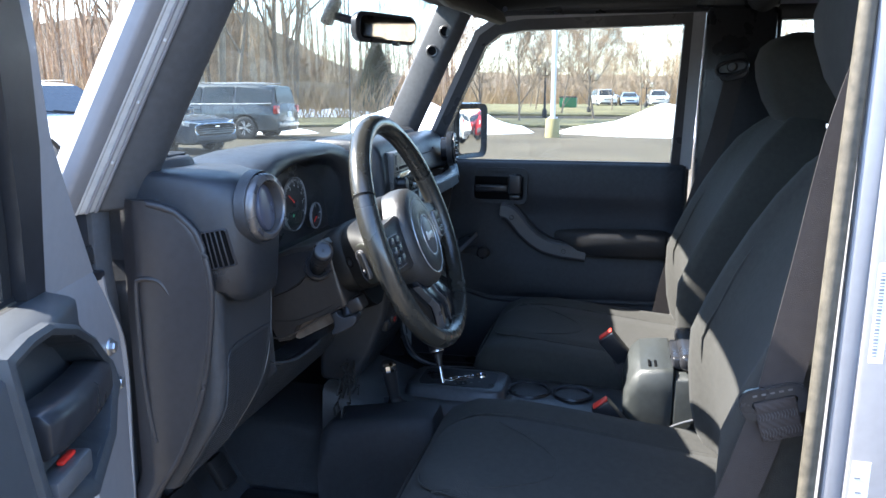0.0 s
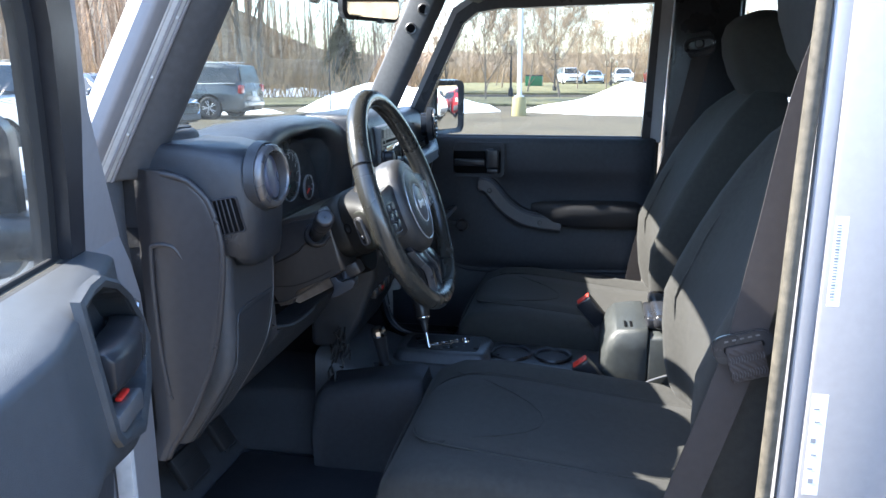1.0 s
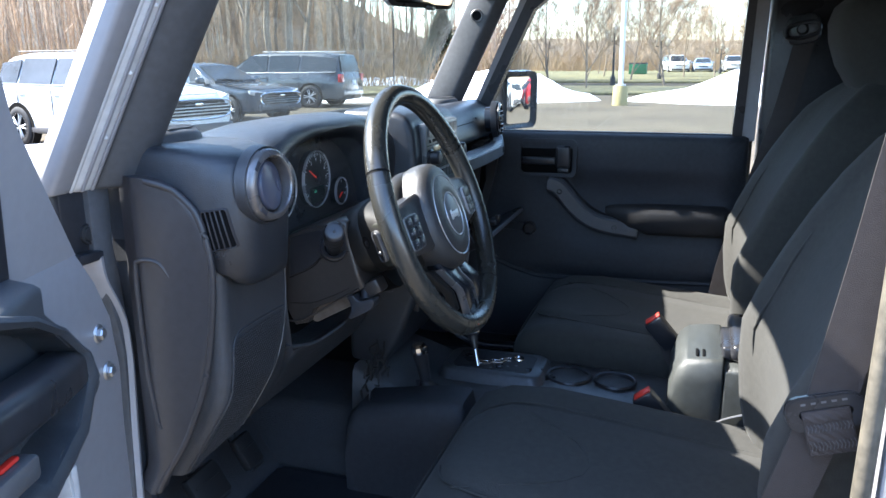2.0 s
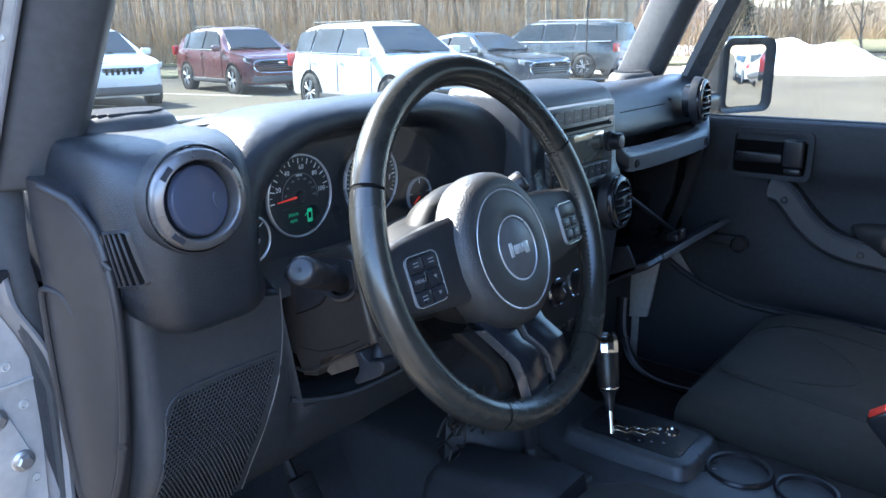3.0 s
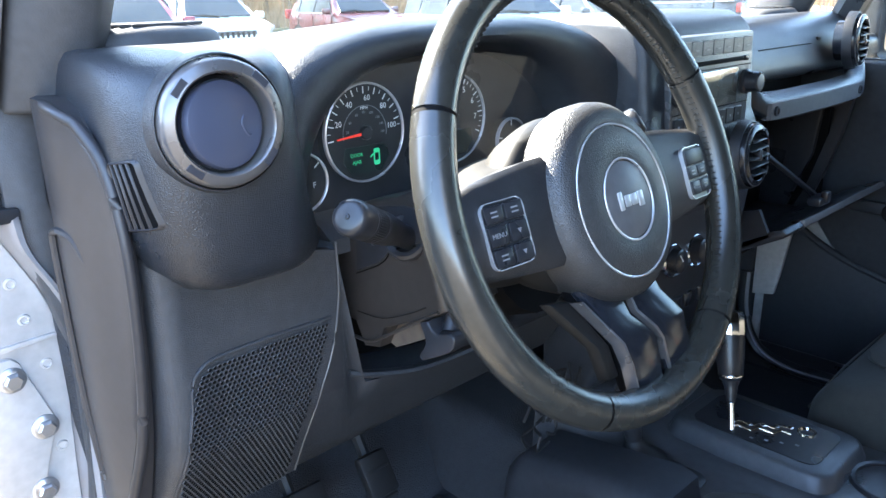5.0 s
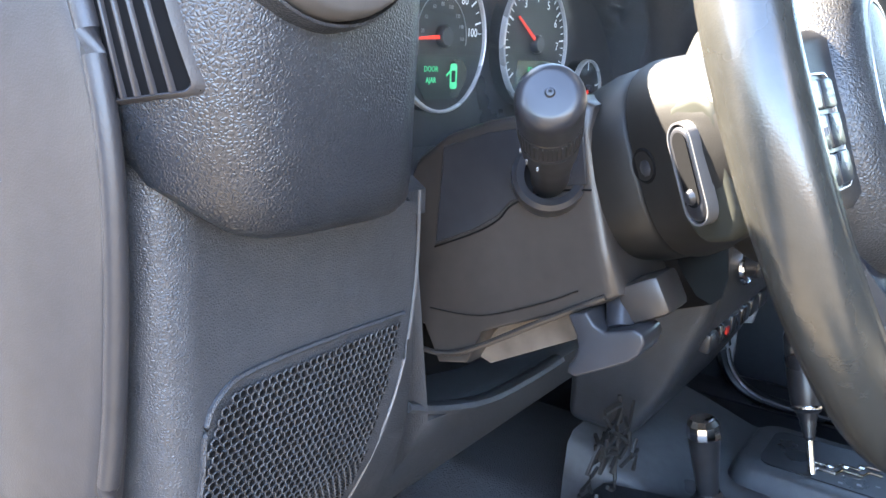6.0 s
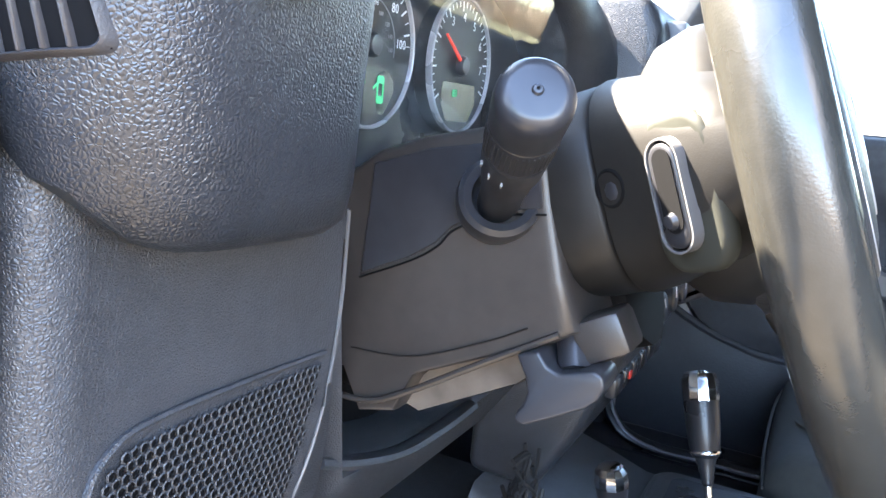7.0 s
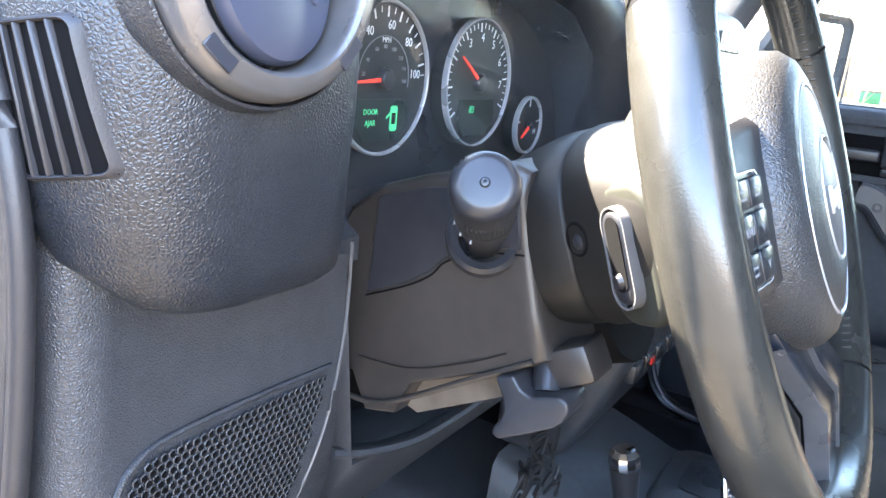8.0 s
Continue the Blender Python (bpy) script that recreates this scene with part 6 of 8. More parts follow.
for s, nm in ((LEFT, "driver_seat_belt"), (RIGHT, "passenger_seat_belt")):
    b = thing(nm, (s * 0.66, -0.5, 0.7), "black webbing seat belt hanging from the pillar", "seat belt", "front seat belts")
    if s < 0:
        up_ = smooth_path([(-0.650, -0.565, 1.53), (-0.650, -0.540, 1.43), (-0.650, -0.518, 1.28), (-0.650, -0.495, 1.135)], 5)
        dn = smooth_path([(-0.650, -0.494, 1.13), (-0.650, -0.465, 1.02), (-0.650, -0.43, 0.90), (-0.65, -0.40, 0.78)], 5)
        tg = Vector((-0.654, -0.490, 1.124))
    else:
        up_ = smooth_path([(0.648, -0.590, 1.52), (0.650, -0.560, 1.36), (0.655, -0.515, 1.18), (0.66, -0.485, 1.06)], 5)
        dn = smooth_path([(0.66, -0.485, 1.06), (0.66, -0.455, 0.95), (0.66, -0.43, 0.80)], 5)
        tg = Vector((0.655, -0.485, 1.062))
    part("shoulder_strap", strap(up_, 0.046), WEB, b)
    part("lap_strap", strap(dn, 0.046), WEB, b, "folded belt webbing")
    tm_ = facing(tg, (s, -0.05, 0.1), (0, 0.27 * (1 if s < 0 else 0.3), 0.96))
    tn = part("tongue", moved(join(frame_bm(rring(0.074, 0.034, 0.014), rring(0.052, 0.010, 0.005), -0.005, 0.005), frame_bm(rring(0.078, 0.038, 0.016), rring(0.070, 0.030, 0.012), -0.003, 0.003)), tm_), SMOOTH, b, "black oval belt tongue")
    part("tongue_mark", moved(join(*[box((-0.020 + 0.010 * k, 0.0115, 0.0052), (0.005, 0.0022, 0.0004)) for k in range(5)]), tm_), GREYTRIM, tn)
    part("belt_fold", moved(join(box((0, -0.022, 0.0035), (0.048, 0.046, 0.005), 0.002), box((0, -0.004, 0.002), (0.048, 0.016, 0.010), 0.003)), tm_), WEB, b, "stitched fold of webbing")
    part("strap_stitching", moved(join(*[tube([(-0.021 + 0.0035 * k, -0.010 - 0.020 * j, 0.0062), (-0.0195 + 0.0035 * k, -0.0145 - 0.020 * j, 0.0066), (-0.021 + 0.0035 * k, -0.019 - 0.020 * j, 0.0062)], 0.0004, 4) for k in range(13) for j in range(2)]), tm_), PULLTRIM, b)
    dm = facing((s * 0.648, -0.585, 1.545), (-s, 0.35, 0), (0, 0.2, 1))
    part("height_slider", moved(prism(rring(0.075, 0.07, 0.018), "z", -0.008, 0.008, 0.005), dm), SMOOTH, b, "belt guide loop")
    part("guide_loop", moved(tube(smooth_path([(-0.030, 0.012, 0.012), (0.030, 0.012, 0.012), (0.036, -0.012, 0.014), (0.0, -0.02, 0.016), (-0.036, -0.012, 0.014)], 5, True), 0.005, 8, True), dm), SMOOTH, b)
    part("guide_bolt", moved(lathe([(0, 0.016), (0.010, 0.015), (0.014, 0.010), (0.014, 0)], dm, 18), Matrix.Identity(4)), SMOOTH, b)
for x, y, z, nm in ((-0.110, -0.285, 0.872, "driver_belt_buckle"), (0.140, -0.288, 0.935, "passenger_belt_buckle")):
    bk = thing(nm, (x, y - 0.02, z - 0.06), "black belt buckle with red release button", "belt buckle", "belt buckles")
    bm_ = facing((x, y, z), (-0.15, 0.62, 0.76), (0, 0.75, -0.65))
    part("housing", moved(box((0, 0, -0.035), (0.030, 0.042, 0.075), 0.006, 2), bm_), SMOOTH, bk)
    part("release_button", moved(box((0, -0.003, 0.0035), (0.018, 0.034, 0.004), 0.0015), bm_), BUCKLE_RED, bk, "bright red button")
    part("anchor_strap", strap([(x, y - 0.03, z - 0.05), (x, y - 0.08, z - 0.15)], 0.03), WEB, bk)


# ---- doors ----
def front_door(name, label):
    d = thing(name, (0.80, 0.38, 0.62), label, "car door")
    P = lambda n, bm, m, l="", a=38: part(n, bm, m, d, l, a)
    skin = [(0.335, 0.63), (0.335, 1.13), (0.275, 1.262), (-0.470, 1.268), (-0.470, 0.63)]
    P("outer_panel", prism(skin, "x", 0.735, 0.790, 0.010, 3), PAINT, "silver-white outer panel")
    # inner panel: sections over height
    zs = ((1.276, 0.722), (1.270, 0.706), (1.255, 0.700), (1.19, 0.704), (1.165, 0.708), (1.145, 0.722), (1.09, 0.728), (1.06, 0.728), (1.045, 0.724), (0.99, 0.722), (0.97, 0.712), (0.90, 0.706), (0.865, 0.710), (0.850, 0.724))
    rings = []
    for z, x in zs:
        f = max(0.0, (0.98 - z) / 0.13)
        ya = 0.262 - 0.15 * f ** 2
        yb = -0.487 + 0.05 * f ** 2
        row = [(0.745, ya + 0.004, z), (x + 0.014, ya, z)]
        for k in range(13):
            y = ya - 0.012 + (yb - ya + 0.024) * k / 12
            xx = x
            if z < 1.15 and y > 0.06:
                xx = min(x, 0.712)
            row.append((xx, y, z))
        row += [(x + 0.014, yb, z), (0.745, yb - 0.004, z)]
        rings.append(row)
    P("inner_panel", loft(rings, False, False), DOORPL, "black moulded door panel", 50)
    P("lower_pocket", prism([(0.335, 0.628), (0.335, 0.95), (0.22, 0.90), (0.10, 0.860), (-0.44, 0.87), (-0.46, 0.628)], "x", 0.715, 0.736, 0.01), MATR, "black netted lower pocket")
    P("pocket_rim", tube(smooth_path([(0.714, 0.30, 0.95), (0.712, 0.22, 0.90), (0.712, 0.12, 0.862), (0.712, 0.0, 0.848), (0.712, -0.44, 0.862)], 6), 0.008, 8), DOORPL)
    P("inner_skin", prism([(0.345, 0.64), (0.345, 1.10), (0.280, 1.262), (-0.465, 1.26), (-0.465, 0.64)], "x", 0.732, 0.740, 0.002), JAMB, "painted door skin")
    # window frame and glass
    fo = [(0.300, 1.262), (0.185, 1.49), (0.110, 1.640), (0.060, 1.672), (-0.02, 1.682), (-0.478, 1.690), (-0.469, 1.262)]
    fi = [(0.262, 1.262), (0.160, 1.475), (0.092, 1.610), (0.050, 1.642), (-0.02, 1.652), (-0.457, 1.660), (-0.444, 1.262)]
    fr = bmesh.new()
    n = len(fo)
    lay = [[fr.verts.new((x - 0.045 * max(0, z - 1.262) / 0.42 , y, z)) for y, z in ol] for ol, x in ((fo, 0.720), (fo, 0.762), (fi, 0.762), (fi, 0.720))]
    for q in range(4):
        a_, b_ = lay[q], lay[(q + 1) % 4]
        for i in range(n - 1):
            fr.faces.new((a_[i], a_[i + 1], b_[i + 1], b_[i]))
    P("window_frame", fr, SMOOTH, "black window frame", 40)
    fr2 = bmesh.new()
    fo2 = [(y + (0.012 if y > 0 else -0.032 if y < -0.1 else 0), z + (0.014 if z > 1.3 else 0)) for y, z in fo]
    lay = [[fr2.verts.new((x - 0.045 * max(0, z - 1.262) / 0.42, y, z)) for y, z in ol] for ol, x in ((fo2, 0.722), (fo2, 0.770), (fo, 0.770), (fo, 0.722))]
    for q in range(4):
        a_, b_ = lay[q], lay[(q + 1) % 4]
        for i in range(n - 1):
            fr2.faces.new((a_[i], a_[i + 1], b_[i + 1], b_[i]))
    P("painted_frame", fr2, PAINT, "pale painted frame edge", 40)
    gb_ = bmesh.new()
    gi = [(y + (0.006 if y > 0 else -0.006), z + (0.006 if z > 1.3 else -0.01)) for y, z in fi]
    va = [gb_.verts.new((0.744 - 0.045 * max(0, z - 1.262) / 0.42, y, z)) for y, z in gi]
    vb = [gb_.verts.new((0.748 - 0.045 * max(0, z - 1.262) / 0.42, y, z)) for y, z in gi]
    gb_.faces.new(va)
    gb_.faces.new(vb[::-1])
    for i in range(n):
        j = (i + 1) % n
        gb_.faces.new((va[i], vb[i], vb[j], va[j]))
    g = P("window_glass", gb_, GLASS, "clear door window")
    g.visible_shadow = False
    P("belt_seal", box((0.735, -0.08, 1.272), (0.022, 0.74, 0.014), 0.004), RUBBER, "black window sill seal")
    # handle in its bezel
    bz = moved(frame_bm([(a, b) for a, b in rring(0.172, 0.108, 0.018)], [(a, b) for a, b in rring(0.150, 0.086, 0.012)], -0.002, 0.010), facing((0.703, 0.049, 1.204), (-1, 0, 0.03)))
    hb = P("handle_bezel", bz, DOORPL, "black bezel round the inside handle")
    # near-black plate paints the shade behind the handle
    part("handle_recess_shade", box((0.7035, 0.049, 1.204), (0.004, 0.152, 0.088)), DARK, hb)
    part("door_handle", join(box((0.692, 0.072, 1.196), (0.010, 0.100, 0.022), 0.005, 3), box((0.689, 0.000, 1.209), (0.015, 0.042, 0.062), 0.010, 4)), SMOOTH, hb, "black pull lever")
    part("lock_button", box((0.695, 0.000, 1.170), (0.012, 0.034, 0.014), 0.004), SMOOTH, hb)
    part("lock_mark", box((0.6885, 0.000, 1.172), (0.002, 0.010, 0.003)), GREYTRIM, hb)
    # bent grab trim and armrest
    tr = smooth_path([(0, 0.044, 1.129), (0, 0.012, 1.121), (0, -0.035, 1.067), (0, -0.080, 1.033), (0, -0.13, 1.017), (0, -0.215, 1.008)], 5)

    def band(w, x0, x1):
        rings = []
        for i, q in enumerate(tr):
            d_ = (tr[min(i + 1, len(tr) - 1)] - tr[max(i - 1, 0)]).normalized()
            n_ = Vector((0, -d_.z, d_.y))
            ww = w * (0.55 if i == 0 else 1)
            a, b = q + n_ * ww / 2, q - n_ * ww / 2
            rings.append([(x1, a.y, a.z), (x0 + 0.004, a.y, a.z), (x0, *(a.lerp(b, 0.12)).yz), (x0, *(a.lerp(b, 0.88)).yz), (x0 + 0.004, b.y, b.z), (x1, b.y, b.z)])
        return loft(rings)
    pt_ = P("pull_trim", band(0.054, 0.690, 0.73), DOORPL, "black pull trim with two screws", 30)
    part("trim_insert", band(0.042, 0.685, 0.70), PULLTRIM, pt_, "smooth grey insert", 30)
    for y, z in ((0.008, 1.110), (-0.150, 1.013)):
        P("screw", lathe([(0, 0.0), (0.004, 0.0), (0.005, 0.003), (0.0075, 0.003), (0.0085, 0)], facing((0.686, y, z), (-1, 0, 0.1)), 14), SMOOTH)
    arm = []
    for y, x0, zt, zb in ((-0.120, 0.715, 1.066, 1.052), (-0.140, 0.692, 1.072, 1.035), (-0.19, 0.678, 1.077, 1.008), (-0.25, 0.672, 1.080, 0.998), (-0.36, 0.672, 1.081, 0.998), (-0.440, 0.676, 1.081, 1.000), (-0.458, 0.70, 1.070, 1.01)):
        arm.append([(0.73, y, zt), (x0 + 0.016, y, zt), (x0 + 0.004, y, zt - 0.008), (x0, y, zt - 0.022), (x0 + 0.004, y, zb + 0.012), (x0 + 0.02, y, zb), (0.73, y, zb - 0.004)])
    P("armrest", loft(arm), ARMPAD, "padded door armrest", 50)
    P("crank_knob", lathe([(0, 0.020), (0.014, 0.019), (0.019, 0.014), (0.020, 0.002), (0.016, 0)], facing((0.706, 0.096, 0.995), (-1, 0, 0.05)), 22), SMOOTH, "round black knob")
    P("crank_arm", box((0.700, 0.15, 1.0), (0.010, 0.09, 0.024), 0.005), DOORPL)
    # outside mirror
    P("mirror_arm", box((0.83, 0.235, 1.295), (0.14, 0.05, 0.05), 0.015, 3), SMOOTH)
    mm = facing((0.905, 0.178, 1.355), (-0.46, -0.885, -0.012))
    mr = P("side_mirror", moved(loft([[(x, y, 0.0) for x, y in rring(0.155, 0.165, 0.022)], [(x, y, 0.006) for x, y in rring(0.165, 0.175, 0.026)], [(x, y, -0.02) for x, y in rring(0.172, 0.182, 0.03)], [(x, y, -0.06) for x, y in rring(0.150, 0.160, 0.03)], [(x, y, -0.085) for x, y in rring(0.10, 0.11, 0.03)]]), mm), SMOOTH, "black square side mirror", 50)
    dome = loft([[(x * f, y * f, 0.0085 - ((x * f) ** 2 + (y * f) ** 2) / 2.8) for x, y in rring(0.124, 0.142, 0.014)] for f in (1.0, 0.85, 0.7, 0.55, 0.4, 0.25, 0.1, 0.02)], True, False)
    part("mirror_glass", moved(dome, mm @ Matrix.Translation((-0.008, 0, 0)) @ Matrix.Diagonal((0.90, 1, 1, 1))), MIRROR, mr, "convex reflecting mirror glass")
    return d


front_door("passenger_door", "black-trimmed passenger door, shut, with side mirror")

# driver's door, swung wide open: s runs rearwards along the door from its hinge edge, n towards the cabin
DM = Matrix(((-0.966, 0.259, 0, -0.80), (-0.259, -0.966, 0, 0.265), (0, 0, 1, 0), (0, 0, 0, 1)))


def lean(bm):
    """Tips what stands above the belt line towards the cabin and sets it in the open door."""
    for v in bm.verts:
        v.co.y += 0.12 * max(0.0, v.co.z - 1.29)
    return moved(bm, DM)


def bulge(s_, z):
    """How far the inner panel stands out from the sheet metal."""
    return 0.033 + 0.21 * min(max(s_ - 0.19, -0.05), 0.27) + 0.15 * (1.295 - z)


def arc_band(outer, inner, n0, n1):
    """An open band between two outlines of (s, z), thick from n0 to n1."""
    return lean(loft([[(p[0], n0, p[1]), (p[0], n1, p[1]), (q[0], n1, q[1]), (q[0], n0, q[1])] for p, q in zip(outer, inner)]))


def inside(poly, x, y):
    hit_ = False
    for i, (xa, ya) in enumerate(poly):
        xb, yb = poly[i - 1]
        if (ya > y) != (yb > y) and x < (xb - xa) * (y - ya) / (yb - ya) + xa:
            hit_ = not hit_
    return hit_


def driver_door():
    d = thing("driver_door", (-0.83, 0.25, 0.62), "silver-white driver's door swung wide open, black inner panel", "car door")
    P = lambda n, bm, m, l="", a=38: part(n, bm, m, d, l, a)
    rim = [(0.010, 0.65), (0.010, 0.92), (0.008, 1.07), (0.003, 1.143), (0.012, 1.205), (0.035, 1.25), (0.073, 1.300)]
    P("outer_panel", moved(prism([(0.0, 0.63), (0.0, 1.16), (0.04, 1.27), (0.83, 1.285), (0.83, 0.63)], "y", -0.052, -0.020, 0.008, 3), DM), PAINT, "silver-white outer panel")
    P("hinge_edge", moved(prism(rim + [(0.82, 1.300), (0.82, 0.65)], "y", -0.016, 0.0, 0.004), DM), PAINT, "silver-white painted inner sheet with hinge bolts")
    P("edge_return", moved(tube(smooth_path([(x + 0.004, -0.010, z) for x, z in rim], 4), 0.007, 8), DM), PAINT)
    post = [(0.187, 1.290), (0.196, 1.364), (0.203, 1.433), (0.222, 1.51), (0.270, 1.62), (0.320, 1.70), (0.79, 1.72), (0.805, 1.290)]
    glass = [(0.220, 1.290), (0.234, 1.369), (0.251, 1.435), (0.272, 1.51), (0.315, 1.60), (0.36, 1.665), (0.76, 1.68), (0.77, 1.290)]
    sail = [(0.068, 1.290), (0.125, 1.372), (0.170, 1.438), (0.190, 1.49), (0.207, 1.54), (0.255, 1.64), (0.31, 1.725), (0.80, 1.745)]
    P("painted_frame", arc_band(sail, post[:6] + [(0.32, 1.70), (0.79, 1.72)], -0.034, 0.0), PAINT, "silver-white painted window surround", 30)
    P("window_frame", arc_band(post, glass, -0.030, 0.006), SMOOTH, "black window frame", 30)
    P("run_channel", arc_band([(x + 0.002, z) for x, z in glass[:5]], [(x + 0.016, z) for x, z in glass[:5]], -0.014, -0.006), RUBBER, "greenish worn glass run channel", 30)
    pane_ = bmesh.new()
    for n_ in (-0.018, -0.014):
        pane_.faces.new([pane_.verts.new((x, n_, z)) for x, z in [(0.215, 1.27)] + glass[1:-1] + [(0.775, 1.27)]])
    g = P("window_glass", lean(pane_), GLASS, "dusty door window glass")
    g.visible_shadow = False
    P("belt_seal", moved(join(box((0.49, 0.006, 1.294), (0.58, 0.018, 0.012), 0.004), box((0.49, -0.006, 1.300), (0.56, 0.005, 0.010), 0.002)), DM), RUBBER, "black window sill seal")
    P("sill_channel", moved(box((0.50, -0.0015, 1.2985), (0.55, 0.006, 0.004), 0.001), DM), SEAL, "dusty glass channel")
    # moulded panel with a sunk handle pocket
    bezel = [(0.390, 1.3055), (0.340, 1.305), (0.288, 1.299), (0.222, 1.277), (0.172, 1.249), (0.135, 1.212), (0.131, 1.186), (0.186, 1.156), (0.278, 1.147), (0.378, 1.183), (0.390, 1.196)]
    cx, cz = 0.27, 1.23
    hole = [(cx + (x - cx) * 0.88, cz + (z - cz) * 0.83) for x, z in bezel]
    rings = []
    for k in range(41):
        z = 1.300 - 0.170 * k / 40
        f = float(np.interp(z, [1.130, 1.15, 1.175, 1.205, 1.24, 1.27, 1.290, 1.30], [0.270, 0.175, 0.122, 0.120, 0.156, 0.192, 0.184, 0.190]))
        row = []
        for j in range(61):
            u = j / 60
            x = f + (0.80 - f) * u ** 1.6
            n_ = bulge(x, z)
            low = max(0.0, (float(np.interp(x, [0.12, 0.28, 0.42, 0.80], [1.150, 1.150, 1.195, 1.205])) - z) / 0.05)
            n_ -= min(n_ - 0.02, 0.06 * low * low)
            n_ -= 0.020 * max(0.0, (z - 1.292) / 0.008) ** 2
            if j == 0:
                n_ = 0.003
            elif j == 1:
                n_ *= 0.80
            if inside(hole, x, z):
                n_ -= 0.032
            row.append((x, n_, z))
        rings.append(row)
    rings.insert(0, [(x, 0.008, 1.3005) for x, n_, z in rings[0]])
    rings.append([(x, 0.004, 1.13) for x, n_, z in rings[-1]])
    P("inner_panel", moved(loft(rings, False, False), DM), DOORTOP, "black moulded door panel with bulging upper part", 60)
    drape = lambda pts, up: [(x, bulge(x, z) + up, z) for x, z in pts]
    rim_pts = dense(bezel, 0.006)
    shr_ = lambda k1, k2: [(cx + (x - cx) * k1, cz + (z - cz) * k2) for x, z in rim_pts]
    hb = P("handle_bezel", moved(loft([drape(shr_(1.03, 1.03), -0.002), drape(shr_(1.015, 1.015), 0.005), drape(shr_(0.96, 0.95), 0.007), drape(shr_(0.90, 0.86), 0.003), drape(shr_(0.87, 0.82), -0.028)], True, False), DM), DOORTOP, "black bezel round the inside handle", 50)
    arm_ = loft([[(x, bulge(x, zc) + o + a_, zc + b_) for a_, b_ in ((-0.018, -0.017), (0.012, -0.019), (0.018, -0.013), (0.018, 0.010), (0.010, 0.017), (-0.018, 0.017))] for x, zc, o in ((0.150, 1.203, -0.012), (0.185, 1.211, -0.006), (0.24, 1.221, 0.0), (0.30, 1.231, 0.002), (0.345, 1.238, 0.001), (0.370, 1.240, -0.006))])
    part("door_handle", moved(bev(arm_, 0.003, 2, 40), DM), SMOOTH, hb, "black pull lever")
    part("handle_cup", moved(loft([drape([(0.340, 1.296), (0.352, 1.27), (0.345, 1.25), (0.315, 1.245), (0.305, 1.27), (0.318, 1.29)], -0.026), drape([(0.337, 1.289), (0.344, 1.27), (0.338, 1.256), (0.320, 1.252), (0.313, 1.27), (0.322, 1.284)], -0.031)]), DM), DARK, hb)
    part("lock_mark", moved(box((0.330, bulge(0.33, 1.208) + 0.004, 1.2055), (0.022, 0.006, 0.004), 0.0015), DM), REDINK, hb, "red unlocked mark")
    part("lock_button", moved(box((0.336, bulge(0.335, 1.193) + 0.001, 1.193), (0.060, 0.020, 0.020), 0.004), DM), GREYTRIM, hb, "grey lock button")
    part("lock_icon", moved(join(box((0.316, bulge(0.33, 1.193) + 0.0105, 1.193), (0.010, 0.001, 0.012)), box((0.328, bulge(0.33, 1.193) + 0.0115, 1.1965), (0.006, 0.001, 0.003))), DM), DARK, hb)
    P("lower_panel", moved(prism([(0.21, 1.16), (0.23, 1.06), (0.26, 0.98), (0.30, 0.90), (0.30, 0.72), (0.79, 0.72), (0.80, 1.16)], "y", 0.002, 0.028, 0.010, 3), DM), MATR, "black lower door panel with pocket")
    P("door_armrest", moved(box((0.62, 0.075, 1.06), (0.34, 0.09, 0.07), 0.025, 3), DM), PANEL, "padded door armrest")
    P("check_strap", moved(join(box((0.150, 0.012, 0.98), (0.012, 0.014, 0.24), 0.004), box((0.163, 0.012, 0.98), (0.004, 0.018, 0.24), 0.0015)), DM), JAMB, "pale metal edge strip")
    for x, z in ((0.043, 1.196), (0.033, 1.149)):
        m = DM @ facing((x, 0.0, z), (0, 1, 0))
        bt = P("hinge_bolt", lathe([(0, 0.007), (0.0058, 0.007), (0.007, 0.005), (0.007, 0.0)], m, 6), STEEL, "hex hinge bolt", 25)
        part("bolt_washer", lathe([(0.005, 0.0025), (0.0095, 0.0022), (0.0105, 0.0)], m, 24), STEEL, bt)
    # outside mirror
    P("mirror_arm", moved(box((0.11, -0.075, 1.30), (0.06, 0.10, 0.05), 0.015, 3), DM), SMOOTH)
    mm = DM @ facing((0.135, -0.168, 1.342), (0.94, 0.34, 0.0))
    mr = P("side_mirror", moved(loft([[(x, y, 0.0) for x, y in rring(0.155, 0.165, 0.022)], [(x, y, 0.006) for x, y in rring(0.165, 0.175, 0.026)], [(x, y, -0.02) for x, y in rring(0.178, 0.188, 0.034)], [(x, y, -0.06) for x, y in rring(0.160, 0.170, 0.03)], [(x, y, -0.085) for x, y in rring(0.10, 0.11, 0.03)]]), mm), SMOOTH, "black square side mirror", 50)
    dome = loft([[(x * f, y * f, 0.0085 - ((x * f) ** 2 + (y * f) ** 2) / 2.8) for x, y in rring(0.128, 0.146, 0.014)] for f in (1.0, 0.85, 0.7, 0.55, 0.4, 0.25, 0.1, 0.02)], True, False)
    part("mirror_glass", moved(dome, mm), MIRROR, mr, "convex reflecting mirror glass")
    return d


driver_door()

# ---- rear-view mirror ----
rv = thing("rear_view_mirror", (0.02, 0.30, 1.60), "black rear-view mirror on a windshield stalk", "mirror")
mmr = facing((0.058, 0.196, 1.612), (-0.39, -0.92, -0.04)) @ Matrix.Scale(0.88, 4)
